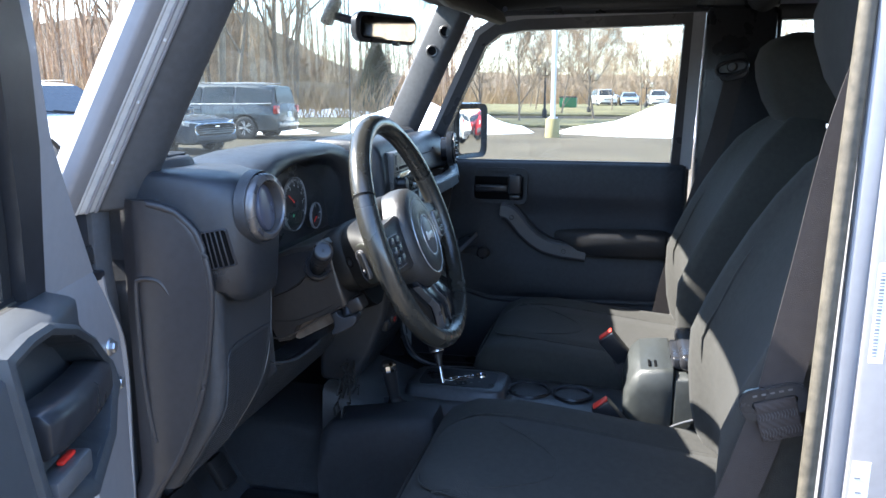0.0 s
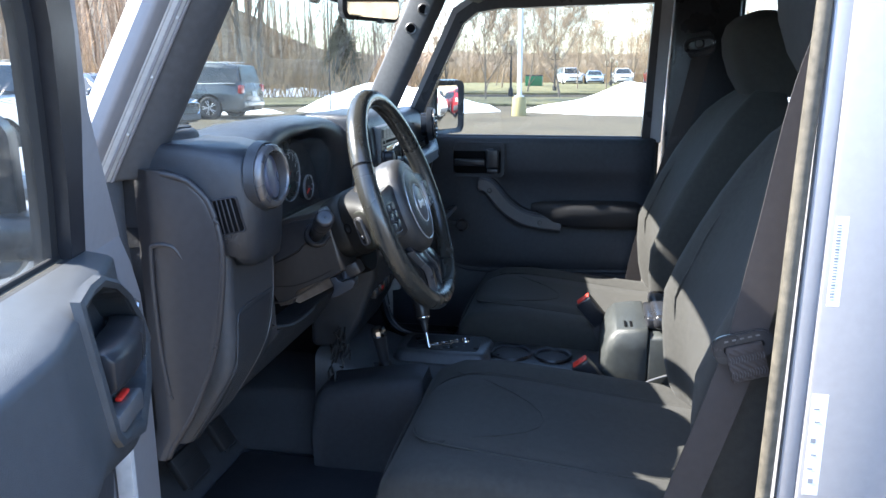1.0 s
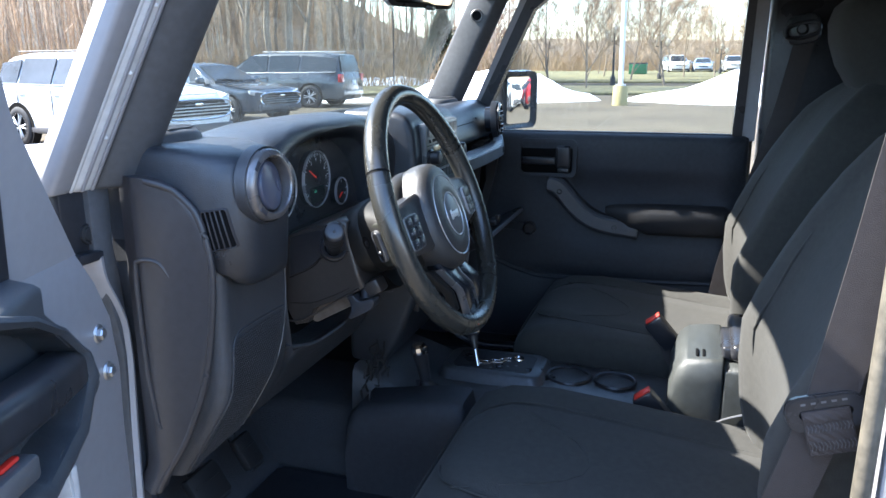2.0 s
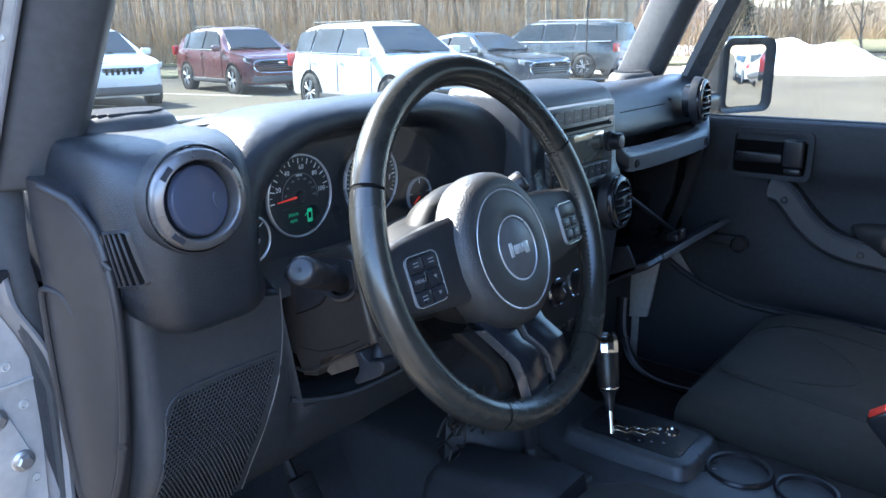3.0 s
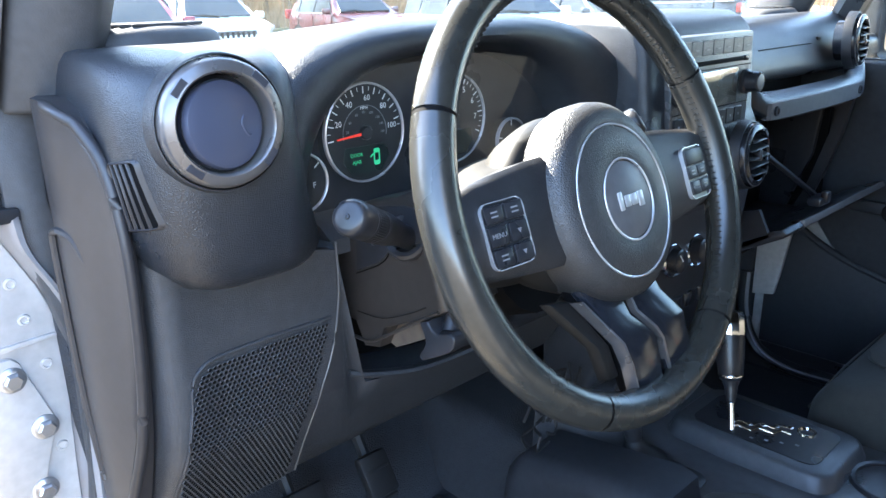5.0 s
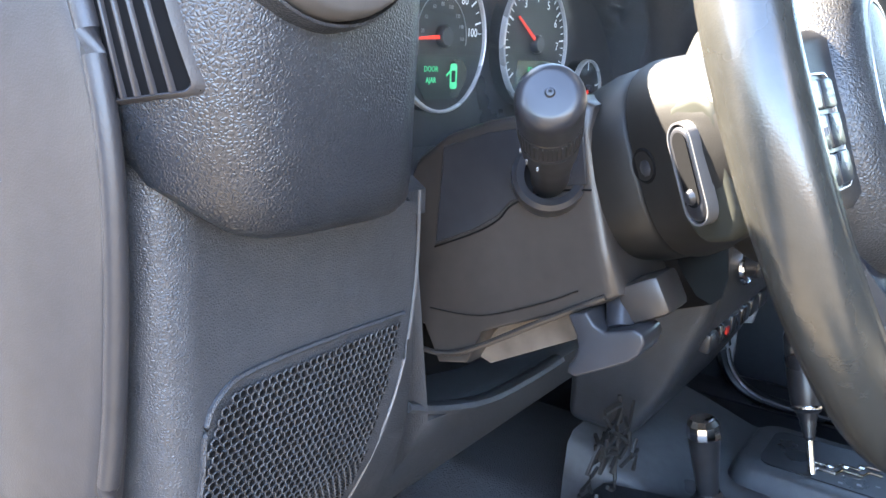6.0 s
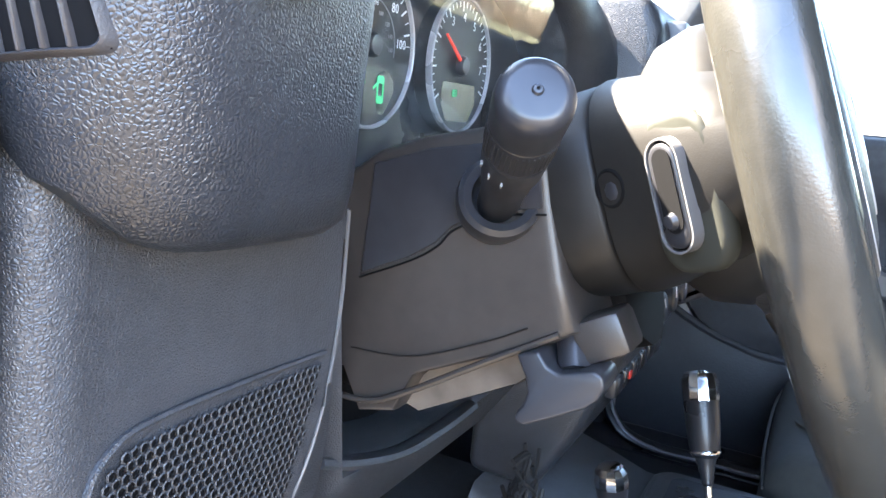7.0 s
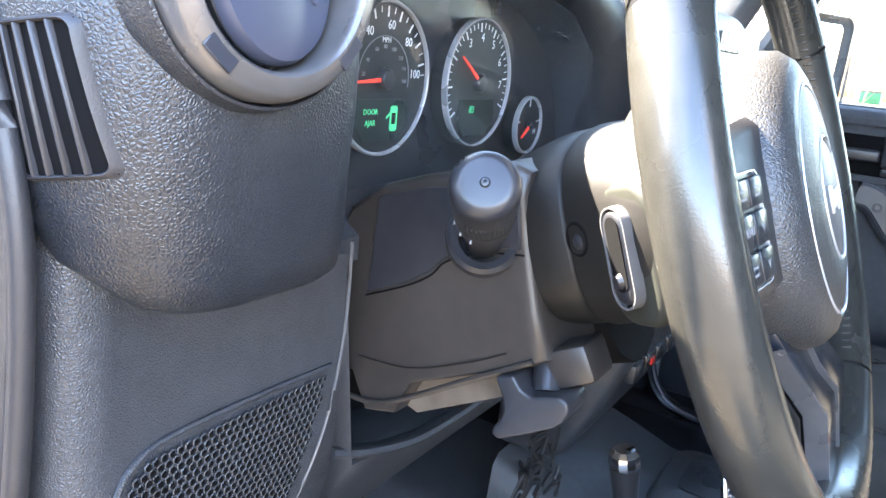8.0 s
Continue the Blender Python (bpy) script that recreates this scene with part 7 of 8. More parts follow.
part("mirror_case", moved(loft([[(x, y, 0.004) for x, y in rring(0.215, 0.058, 0.02)], [(x, y, 0.0) for x, y in rring(0.228, 0.070, 0.026)], [(x, y, -0.016) for x, y in rring(0.226, 0.068, 0.026)], [(x, y, -0.034) for x, y in rring(0.17, 0.05, 0.02)]]), mmr), SMOOTH, rv, "", 50)
part("mirror_glass", moved(prism(rring(0.208, 0.052, 0.018), "z", 0.004, 0.0052), mmr), MIRROR, rv)
part("mirror_stalk", tube([(0.058, 0.216, 1.617), (0.02, 0.265, 1.628), (0.0, 0.30, 1.638)], 0.009, 10), SMOOTH, rv)
part("mirror_mount", box((0.0, 0.300, 1.645), (0.035, 0.022, 0.06), 0.008, 3, pose(0, 0, 0, 27, 0, 0)), SMOOTH, rv)
part("mirror_switch", box((0.055, 0.176, 1.581), (0.03, 0.012, 0.010), 0.003), SMOOTH, rv)

# labels on the pillar by the doorway
lb = solo("pillar_sticker", box((-0.7605, -0.558, 1.266), (0.0008, 0.013, 0.102)), STICK, "narrow white sticker with bar marks on the door pillar", "sticker", (-0.7605, -0.558, 1.266))
for k in range(26):
    part("bar_mark", box((-0.7611, -0.5555, 1.2225 + 0.0034 * k), (0.0005, 0.0045, 0.0010 + 0.0006 * (k * 7 % 3))), GREYINK, lb)
lb2 = solo("pillar_label", box((-0.7605, -0.557, 1.044), (0.0008, 0.017, 0.128)), STICK, "white label with printed rows on the door pillar", "sticker", (-0.7605, -0.557, 1.044))
for k, (dz, h) in enumerate(((-0.046, 0.006), (-0.030, 0.002), (-0.012, 0.002), (0.006, 0.006), (0.030, 0.002), (0.046, 0.002))):
    part("bar_mark", box((-0.7611, -0.556 + 0.002 * (k % 2), 1.044 + dz), (0.0005, 0.006, h)), GREYINK, lb2)

# ---- outside: ground, verge, snow ----
ASPHALT = surf("worn_asphalt", (0.098, 0.081, 0.058), 0.95, spec=0.12, bump=0.6, bump_scale=40, dist=0.01, scale=0.35, fine=25, var=0.35)
GRASS = surf("dormant_grass", (0.16, 0.14, 0.065), 1.0, bump=1.0, bump_scale=9, dist=0.05, scale=0.5, fine=6, var=0.45)
SNOW = surf("old_snow", (0.82, 0.83, 0.86), 0.8, bump=0.6, bump_scale=5, dist=0.06, scale=0.8, fine=9, var=0.10)
BARK = surf("grey_brown_bark", (0.25, 0.195, 0.145), 0.95, scale=1.2, fine=10, var=0.35)
TWIG = surf("pale_twigs", (0.37, 0.270, 0.185), 0.95, scale=0.6, fine=5, var=0.35)
BRUSH = surf("rust_brown_brush", (0.36, 0.245, 0.135), 1.0, scale=0.3, fine=3, var=0.4)
PINE = surf("dull_conifer", (0.080, 0.090, 0.052), 0.9, scale=1.5, fine=12, var=0.4)
FARWOOD = surf("far_bare_woods", (0.33, 0.245, 0.170), 1.0, scale=0.5, fine=5.0, var=0.5, stretch=0.4)
CONCRETE = surf("painted_concrete", (0.36, 0.29, 0.13), 0.85, bump=0.4, bump_scale=30, scale=2, var=0.2)
GLOBE = surf("cream_lamp_globe", (0.62, 0.55, 0.42), 0.4)
GALV = surf("galvanised_pole", (0.52, 0.53, 0.54), 0.5, metal=0.3, var=0.08)
LINE = surf("worn_white_line", (0.52, 0.52, 0.50), 0.85, scale=3, fine=20, var=0.35)
gnd = bmesh.new()
bmesh.ops.create_grid(gnd, x_segments=60, y_segments=60, size=900)
solo("ground", gnd, ASPHALT, "grey weathered asphalt parking lot", "ground", kind="structure")
solo("grass_verge", prism([(31, -120), (39, -120), (39, 16), (30, 20), (10, 34), (-40, 38), (-40, 32), (8, 29), (26, 17), (31, 10)], "z", 0.0, 0.11, 0.03), GRASS, "dry olive grass verge with kerb", "grass", kind="structure")
solo("far_grass", prism([(47, -160), (160, -160), (160, 120), (-120, 160), (-120, 46), (6, 44), (36, 24), (47, 12)], "z", 0.0, 0.12, 0.03), GRASS, "dormant grass below bare trees", "grass", kind="structure")
for k in range(7):
    a = Vector((3.9 + 3.3 * k, 18.6 - 0.5 * k, 0.004))
    solo("parking_line", box(a, (0.10, 4.8, 0.006), 0, 1, pose(0, 0, 0, 0, 0, 12)), LINE, "worn white parking bay line on asphalt", "road marking", tuple(a), "parking lines", "structure")


def snow_pile(c, rx, ry, h, seed):
    rings = []
    nr, na = 9, 34
    for i in range(nr + 1):
        f = i / nr
        ring = []
        for j in range(na):
            a = 2 * math.pi * j / na
            p = Vector((math.cos(a) * f, math.sin(a) * f, 0))
            e = 1 + 0.16 * noise.noise(Vector((math.cos(a) * 1.7 + seed, math.sin(a) * 1.7, seed)))
            z = h * (1 - f ** 2.1) * (0.75 + 0.5 * noise.noise(Vector((p.x * 2.2 + seed, p.y * 3.5, seed)))) + 0.05 * noise.noise(Vector((p.x * 9, p.y * 9, seed)))
            ring.append((c[0] + p.x * rx * e, c[1] + p.y * ry * e, max(z, 0) if i < nr else -0.02))
        rings.append(ring)
    solo("snow_pile", loft(rings, True, False), SNOW, "ploughed heap of white snow on the lot", "snow", (c[0], c[1], 0), "snow piles", angle=80)


snow_pile((27.0, -4.6), 2.8, 6.4, 1.25, 1.0)
snow_pile((27.0, 6.9), 2.4, 3.9, 1.15, 4.0)
snow_pile((24.5, 14.6), 1.4, 4.2, 0.55, 7.0)
snow_pile((40.0, 17.0), 2.0, 6.0, 0.6, 9.0)

lp = thing("lamp_pole", (24.0, 1.90, 0), "grey metal parking lot lamp pole on a concrete base", "lamp post")
part("base", lathe([(0, 0.62), (0.20, 0.62), (0.23, 0.58), (0.25, 0)], Matrix.Translation((24.0, 1.90, 0)), 24), CONCRETE, lp, "faded yellow concrete base")
part("pole", tube([(24.0, 1.90, 0.62), (24.0, 1.90, 9.0)], 0.082, 4), GALV, lp)
part("pole_foot", box((24.0, 1.90, 0.64), (0.30, 0.30, 0.05), 0.01), GALV, lp)
part("lamp_head", box((24.3, 1.90, 9.0), (0.8, 0.4, 0.2), 0.05), GALV, lp)


def lantern(x, y, h):
    ln = thing("street_lantern", (x, y, 0), "dark street lantern with three cream globes", "street lamp", "street lanterns")
    part("post", lathe([(0.14, 0), (0.14, 0.4), (0.07, 0.55), (0.05, h - 0.5), (0.04, h)], Matrix.Translation((x, y, 0)), 14), RUBBER, ln)
    part("cross_arm", tube([(x, y - 0.42, h - 0.28), (x, y, h - 0.42), (x, y + 0.42, h - 0.28)], 0.03, 8), RUBBER, ln)
    for d, dz in ((-0.42, -0.25), (0.42, -0.25), (0.0, 0.08)):
        part("globe", lathe([(0, 0.40), (0.10, 0.37), (0.17, 0.25), (0.16, 0.10), (0.09, 0.0), (0.08, -0.05)], Matrix.Translation((x, y + d, h + dz)), 16), GLOBE, ln, "cream lamp globe")


lantern(43.5, 4.07, 2.8)
lantern(52.0, 1.88, 2.55)
lantern(70.0, -2.4, 2.15)


# ---- parked cars ----
CARGLASS = surf("dark_car_glass", (0.03, 0.036, 0.04), 0.06, spec=0.4, var=0.1, rvar=0.02)
RIMM = surf("alloy_rim", (0.55, 0.56, 0.58), 0.35, metal=0.6)
TAIL = surf("red_tail_lens", (0.45, 0.02, 0.02), 0.2, coat=0.5)
HEADL = surf("clear_head_lens", (0.55, 0.57, 0.60), 0.12, coat=0.8)
LOWTRIM = surf("dark_bumper_plastic", (0.05, 0.05, 0.055), 0.6)
KINDS = {  # fractions of the length from the nose: windshield foot, windshield top, roof end, rear glass foot; heights hood, belt, roof, tail
    "suv": (0.26, 0.42, 0.90, 0.975, 1.03, 1.08, 1.66, 1.08),
    "van": (0.19, 0.37, 0.95, 0.985, 1.03, 1.08, 1.74, 1.05),
    "sedan": (0.29, 0.45, 0.70, 0.88, 0.90, 0.96, 1.45, 1.05),
    "crossover": (0.26, 0.42, 0.82, 0.965, 1.02, 1.08, 1.68, 1.18),
}


def lerp_table(tab, x):
    for (a, va), (b, vb) in zip(tab, tab[1:]):
        if x <= b:
            f = (x - a) / (b - a) if b > a else 0
            return va + (vb - va) * f
    return tab[-1][1]


def parked_car(name, label, kind, L, W, xy, head, paint, grille="bars", two_tone=False):
    """xy: the middle on the ground; head: degrees from +x of its nose."""
    wf, wt, re_, rg, zh, zb, zr, ztl = KINDS[kind]
    c = thing(name, (0, 0, 0), label, "car", "parked cars")
    half = W / 2
    X = lambda f: L / 2 - f * L
    top_tab = [(0, zh - 0.28), (0.015, zh - 0.16), (0.05, zh - 0.07), (0.14, zh - 0.01), (wf, zh + 0.06), (wt, zr - 0.05), (wt + 0.08, zr), (re_ - 0.12, zr), (re_, zr - 0.07), (rg, ztl), (0.995, ztl - 0.08), (1.0, ztl - 0.25)]
    wid_tab = [(0, 0.72), (0.015, 0.84), (0.06, 0.95), (0.15, 1.0), (0.85, 1.0), (0.95, 0.96), (0.99, 0.88), (1.0, 0.80)]
    tab_belt = [(0, zh - 0.32), (0.05, zh - 0.14), (wf, zb - 0.02), (0.9, zb + 0.03), (1.0, ztl - 0.28)]
    fs = sorted({0, 0.008, 0.02, 0.05, 0.10, 0.16, wf - 0.03, wf, (wf + wt) / 2, wt, wt + 0.06, 0.55, 0.65, 0.75, re_ - 0.1, re_, (re_ + rg) / 2, rg, 0.992, 1.0})
    rings = []
    for f in fs:
        w = half * lerp_table(wid_tab, f)
        zt, zbelt = lerp_table(top_tab, f), lerp_table(tab_belt, f)
        zbelt = min(zbelt, zt - 0.02)
        cabin = max(0.0, min(1.0, (zt - zbelt - 0.1) / 0.4))
        rw = w * (0.90 - 0.20 * cabin)
        under = 0.30 + (0.12 if f < 0.02 or f > 0.99 else 0)
        pts = [(w * 0.90, under - 0.06), (w * 0.985, under), (w, 0.52), (w * 0.995, 0.74), (w * 0.985, zbelt - 0.05), (w * 0.955, zbelt), (rw + 0.06 * (1 - cabin), zt - 0.06 * cabin - 0.012), (rw * 0.86, zt - 0.012), (rw * 0.4, zt)]
        ring = [(X(f), y, z) for y, z in pts] + [(X(f), -y, z) for y, z in pts[::-1]]
        rings.append(ring)
    part("body", loft(rings), paint, c, "", 42)
    if two_tone:
        part("cladding", box((0, 0, 0.40), (L * 0.93, W * 1.012, 0.22), 0.05), LOWTRIM, c)
    # windows
    def quad(nm, pts, th, mat, out):
        bm = bmesh.new()
        va = [bm.verts.new(Vector(p) + Vector(out) * th) for p in pts]
        vb = [bm.verts.new(Vector(p) - Vector(out) * 0.02) for p in pts]
        bm.faces.new(va)
        bm.faces.new(vb[::-1])
        for i in range(len(pts)):
            j = (i + 1) % len(pts)
            bm.faces.new((va[i], vb[i], vb[j], va[j]))
        return part(nm, bm, mat, c)
    rw = half * 0.70
    zt = zr - 0.05
    for s in (1, -1):
        edges = [wf + 0.055, wf + 0.30, wf + 0.52 if kind != "sedan" else wf + 0.46, re_ + 0.02]
        for i in range(3):
            fa, fb = edges[i] + 0.008, edges[i + 1] - 0.008
            ya = lambda z: s * (half * 0.962 + (rw + 0.0 - half * 0.962) * (z - zb) / (zr - zb) + 0.012)
            z0 = zb + 0.03
            z1a = min(zt - 0.05, lerp_table(top_tab, fa + 0.015) - 0.10)
            z1b = min(zt - 0.05, lerp_table(top_tab, fb - 0.01) - 0.10)
            if z1b < z0 + 0.06:
                z1b = z0 + 0.06
            if z1a < z0 + 0.05:
                z1a = z0 + 0.05
            quad("side_window", [(X(fa), ya(z0), z0), (X(fb), ya(z0), z0), (X(fb), ya(z1b), z1b), (X(min(fa + 0.10 * (i == 0), fb)), ya(max(z1a, zt - 0.06 if i == 0 else z1a)), max(z1a, zt - 0.06 if i == 0 else z1a))], 0.006, CARGLASS, (0, s, 0.2))
        for f in (wf + 0.05, wf + 0.30, wf + 0.52):
            part("door_seam", box((X(f), s * half * 1.0, 0.72), (0.008, 0.012, 0.62)), DARK, c)
        for f in (wf + 0.27, wf + 0.49):
            part("door_handle", box((X(f), s * (half * 0.995 + 0.006), zb - 0.14), (0.18, 0.03, 0.03), 0.01), paint, c)
        mr = part("wing_mirror", box((X(wf + 0.06), s * (half + 0.10), zb + 0.06), (0.12, 0.22, 0.15), 0.04, 3), paint, c)
        hl = [(s * half * 0.50, zh - 0.25), (s * half * 0.56, zh - 0.165), (s * half * 0.84, zh - 0.115), (s * half * 0.97, zh - 0.10), (s * half * 0.95, zh - 0.20), (s * half * 0.80, zh - 0.265)]
        lamp = prism(hl, "x", 0.0, 0.10, 0.012, 2)
        for v in lamp.verts:
            v.co.x += X(0.012) - 0.06 - 0.55 * max(0.0, abs(v.co.y) / half - 0.50) ** 1.5
        hd = part("head_light", lamp, HEADL, c, "clear swept head light")
        inner_ = prism([(y * 0.97 + s * half * 0.01, z * 0.94 + (zh - 0.18) * 0.06) for y, z in hl], "x", 0.095, 0.103, 0.004, 1)
        for v in inner_.verts:
            v.co.x += X(0.012) - 0.06 - 0.55 * max(0.0, abs(v.co.y) / half - 0.50) ** 1.5
        part("lamp_reflector", inner_, RIMM if paint is not P_MAROON else LOWTRIM, hd)
        part("tail_light", box((X(0.985), s * half * 0.84, ztl - 0.12), (0.14, half * 0.24, 0.26), 0.03, 2), TAIL, c, "red tail light")
        part("fog_light", box((X(0.012), s * half * 0.66, 0.50), (0.06, 0.22, 0.10), 0.03), LOWTRIM, c)
        if kind != "sedan":
            part("roof_rail", tube([(X(wt + 0.06), s * half * 0.63, zr + 0.020), (X(re_ - 0.05), s * half * 0.63, zr + 0.020)], 0.012, 6), RIMM if kind == "van" else LOWTRIM, c)
    quad("front_glass", [(X(wf + 0.012), -half * 0.80, zh + 0.10), (X(wf + 0.012), half * 0.80, zh + 0.10), (X(wt - 0.01), half * 0.62, zr - 0.085), (X(wt - 0.01), -half * 0.62, zr - 0.085)], 0.02, CARGLASS, (0.7, 0, 0.7))
    quad("rear_glass", [(X(rg - 0.004), -half * 0.74, ztl + 0.06), (X(rg - 0.004), half * 0.74, ztl + 0.06), (X(re_ + 0.008), half * 0.60, zr - 0.12), (X(re_ + 0.008), -half * 0.60, zr - 0.12)], 0.025, CARGLASS, (-0.7, 0, 0.5))
    # face
    if grille == "bars":
        part("grille", box((X(0.006), 0, zh - 0.27), (0.05, W * 0.46, 0.17), 0.02), LOWTRIM, c)
        for k in range(7):
            part("grille_slot", box((X(0.000), (k - 3) * W * 0.062, zh - 0.265), (0.05, 0.055, 0.13), 0.015), DARK, c)
    else:
        hexa = [(-0.30, -0.18), (-0.40, -0.29), (-0.30, -0.47), (0.30, -0.47), (0.40, -0.29), (0.30, -0.18)]
        gx = lambda y: X(0.0) + 0.012 - 0.30 * (abs(y) / W) ** 2
        mesh_ = prism([(y * W * 0.98, zh + z) for y, z in hexa], "x", -0.06, 0.0, 0.01, 1)
        for v in mesh_.verts:
            v.co.x += gx(v.co.y)
        gr = part("grille", mesh_, LOWTRIM, c, "dark six-sided mesh grille with bright edge")
        part("grille_edge", tube(smooth_path([(gx(y * W) + 0.010, y * W, zh + z) for y, z in hexa], 4, True), 0.017, 6, True), CHROME, gr)
        for k in range(5):
            part("grille_bar", box((gx(0) + 0.004, 0, zh - 0.215 - 0.052 * k), (0.015, W * (0.62, 0.70, 0.76, 0.72, 0.66)[k], 0.030), 0.003, 1), DARK, gr)
        part("grille_badge", box((gx(0) + 0.016, 0, zh - 0.245), (0.02, 0.17, 0.05), 0.012), CHROME, gr)
    part("lower_bumper", box((X(0.02), 0, 0.38), (0.22, W * 0.84, 0.20), 0.06, 3), LOWTRIM, c)
    part("hood_seam", tube(smooth_path([(X(wf - 0.01), -half * 0.80, zh + 0.045), (X(0.13), -half * 0.80, zh - 0.03), (X(0.045), -half * 0.66, zh - 0.085), (X(0.030), 0, zh - 0.085), (X(0.045), half * 0.66, zh - 0.085), (X(0.13), half * 0.80, zh - 0.03), (X(wf - 0.01), half * 0.80, zh + 0.045)], 5), 0.006, 5), DARK, c)
    for k in (-1, 1):
        part("wiper", tube([(X(wf - 0.005) - 0.02, k * half * 0.12 + 0.1, zh + 0.085), (X(wf + 0.02), k * half * 0.12 - 0.5, zh + 0.15)], 0.010, 5), DARK, c)
        part("sill_trim", box((0, k * half * 0.975, 0.315), (L * 0.52, 0.06, 0.11), 0.02), LOWTRIM, c)
        part("window_trim", tube(smooth_path([(X(wf + 0.06), k * (half * 0.968), zb + 0.02), (X(0.6), k * (half * 0.968), zb + 0.02), (X(re_ + 0.01), k * (half * 0.955), zb + 0.04)], 4), 0.012, 5), RIMM if paint is not P_RED else LOWTRIM, c)
    part("rear_bumper", box((X(0.985), 0, 0.45), (0.18, W * 0.86, 0.24), 0.06, 3), LOWTRIM if kind != "van" else paint, c)
    part("plate", box((X(1.003), 0, 0.78), (0.02, 0.32, 0.16)), STICK, c)
    # wheels
    R = 0.36 if kind != "sedan" else 0.33
    for f in (0.185, 0.785):
        for s in (1, -1):
            m = Matrix.Translation((X(f), s * (half - 0.10), R)) @ pose(0, 0, 0, -90 * s, 0, 0)
            # flat dark disc paints the shade inside the wheel arch
            part("wheel_arch_shade", lathe([(0, 0.104), (R * 1.13, 0.104), (R * 1.18, 0.108), (R * 1.20, 0.10)], m, 28), LOWTRIM if two_tone else DARK, c)
            wh = part("wheel", lathe([(R * 0.60, 0.115), (R * 0.66, 0.13), (R * 0.86, 0.128), (R * 0.97, 0.11), (R, 0.07), (R, -0.09), (R * 0.9, -0.11)], m, 30), RUBBER, c, "black tyre on alloy rim")
            part("rim", lathe([(R * 0.60, 0.128), (R * 0.66, 0.132), (R * 0.60, 0.10), (R * 0.15, 0.108), (0, 0.112)], m, 24), DARK, wh)
            part("rim_edge", lathe([(R * 0.60, 0.121), (R * 0.64, 0.131), (R * 0.69, 0.128)], m, 28), RIMM, wh)
            for k in range(10):
                part("spoke", moved(box((R * 0.34, 0, 0.120), (R * 0.60, R * 0.075, 0.022), 0.005, 1), m @ Matrix.Rotation(2 * math.pi * (k // 2) / 5 + (0.17 if k % 2 else -0.17), 4, "Z")), RIMM, wh)
    c.matrix_basis = pose(xy[0], xy[1], 0, 0, 0, head)
    return c


def paint_of(name, col, metal=0.0):
    return surf(name, col, 0.3, metal=metal, coat=0.8, var=0.05, scale=2)


P_WHITE = paint_of("white_paint", (0.66, 0.66, 0.655))
P_PALE = paint_of("pale_blue_paint", (0.36, 0.43, 0.52))
P_MAROON = paint_of("maroon_paint", (0.085, 0.010, 0.016))
P_RED = paint_of("red_paint", (0.28, 0.012, 0.018))
P_SILVER = paint_of("grey_silver_paint", (0.085, 0.088, 0.088), 0.2)
P_BLUE = paint_of("slate_blue_paint", (0.040, 0.052, 0.070), 0.1)
parked_car("suv_red", "red compact crossover with dark wide grille, parked", "suv", 4.65, 1.84, (4.45, 13.4), 255, P_RED, "wide")
parked_car("suv_white", "white compact suv with slotted grille, parked", "suv", 4.62, 1.86, (8.0, 17.2), 259, P_WHITE)
parked_car("crossover_maroon", "maroon boxy crossover with dark lower cladding, parked", "crossover", 4.62, 1.87, (12.4, 17.5), 260, P_MAROON, "wide")
parked_car("suv_white_plain", "plain white crossover suv, parked side-on", "suv", 4.65, 1.84, (10.0, 9.75), 257, P_WHITE, "wide")
parked_car("sedan_blue", "slate-blue sedan parked beside a minivan", "sedan", 4.8, 1.83, (15.9, 11.7), 260, P_BLUE, "wide")
parked_car("minivan_silver", "silver-grey minivan parked facing the woods", "van", 5.08, 1.98, (21.7, 12.8), 92, P_SILVER, "wide")
parked_car("suv_white_behind", "white suv parked behind the car", "suv", 4.65, 1.84, (5.2, -14.0), 262, P_WHITE, "wide")
parked_car("suv_red_behind", "red suv parked behind the car", "suv", 4.60, 1.84, (8.4, -14.6), 262, P_RED, "wide")
parked_car("suv_white_far", "white suv far across the road", "suv", 4.9, 1.95, (80, -3.85), 183, P_WHITE)
parked_car("sedan_pale_far", "pale blue sedan far across the road", "sedan", 4.8, 1.85, (80, -1.0), 182, P_PALE)
parked_car("van_white_far", "white van far across the road", "van", 5.2, 2.0, (80, 1.55), 192, P_WHITE)
parked_car("suv_red_far", "red suv far across the road", "suv", 4.6, 1.85, (80, -7.1), 184, P_RED)
db = thing("dumpster", (68, 4.35, 0), "green metal dumpster across the road", "dumpster")
GREEN = surf("green_paint", (0.03, 0.20, 0.10), 0.5)
part("bin", prism([(67.4, 0.12), (68.6, 0.12), (68.75, 0.98), (67.25, 0.98)], "y", 3.62, 5.08, 0.03), GREEN, db)
part("lid", prism([(67.2, 0.98), (68.8, 0.98), (68.8, 1.05), (67.2, 1.10)], "y", 3.60, 5.10, 0.02), LOWTRIM, db)


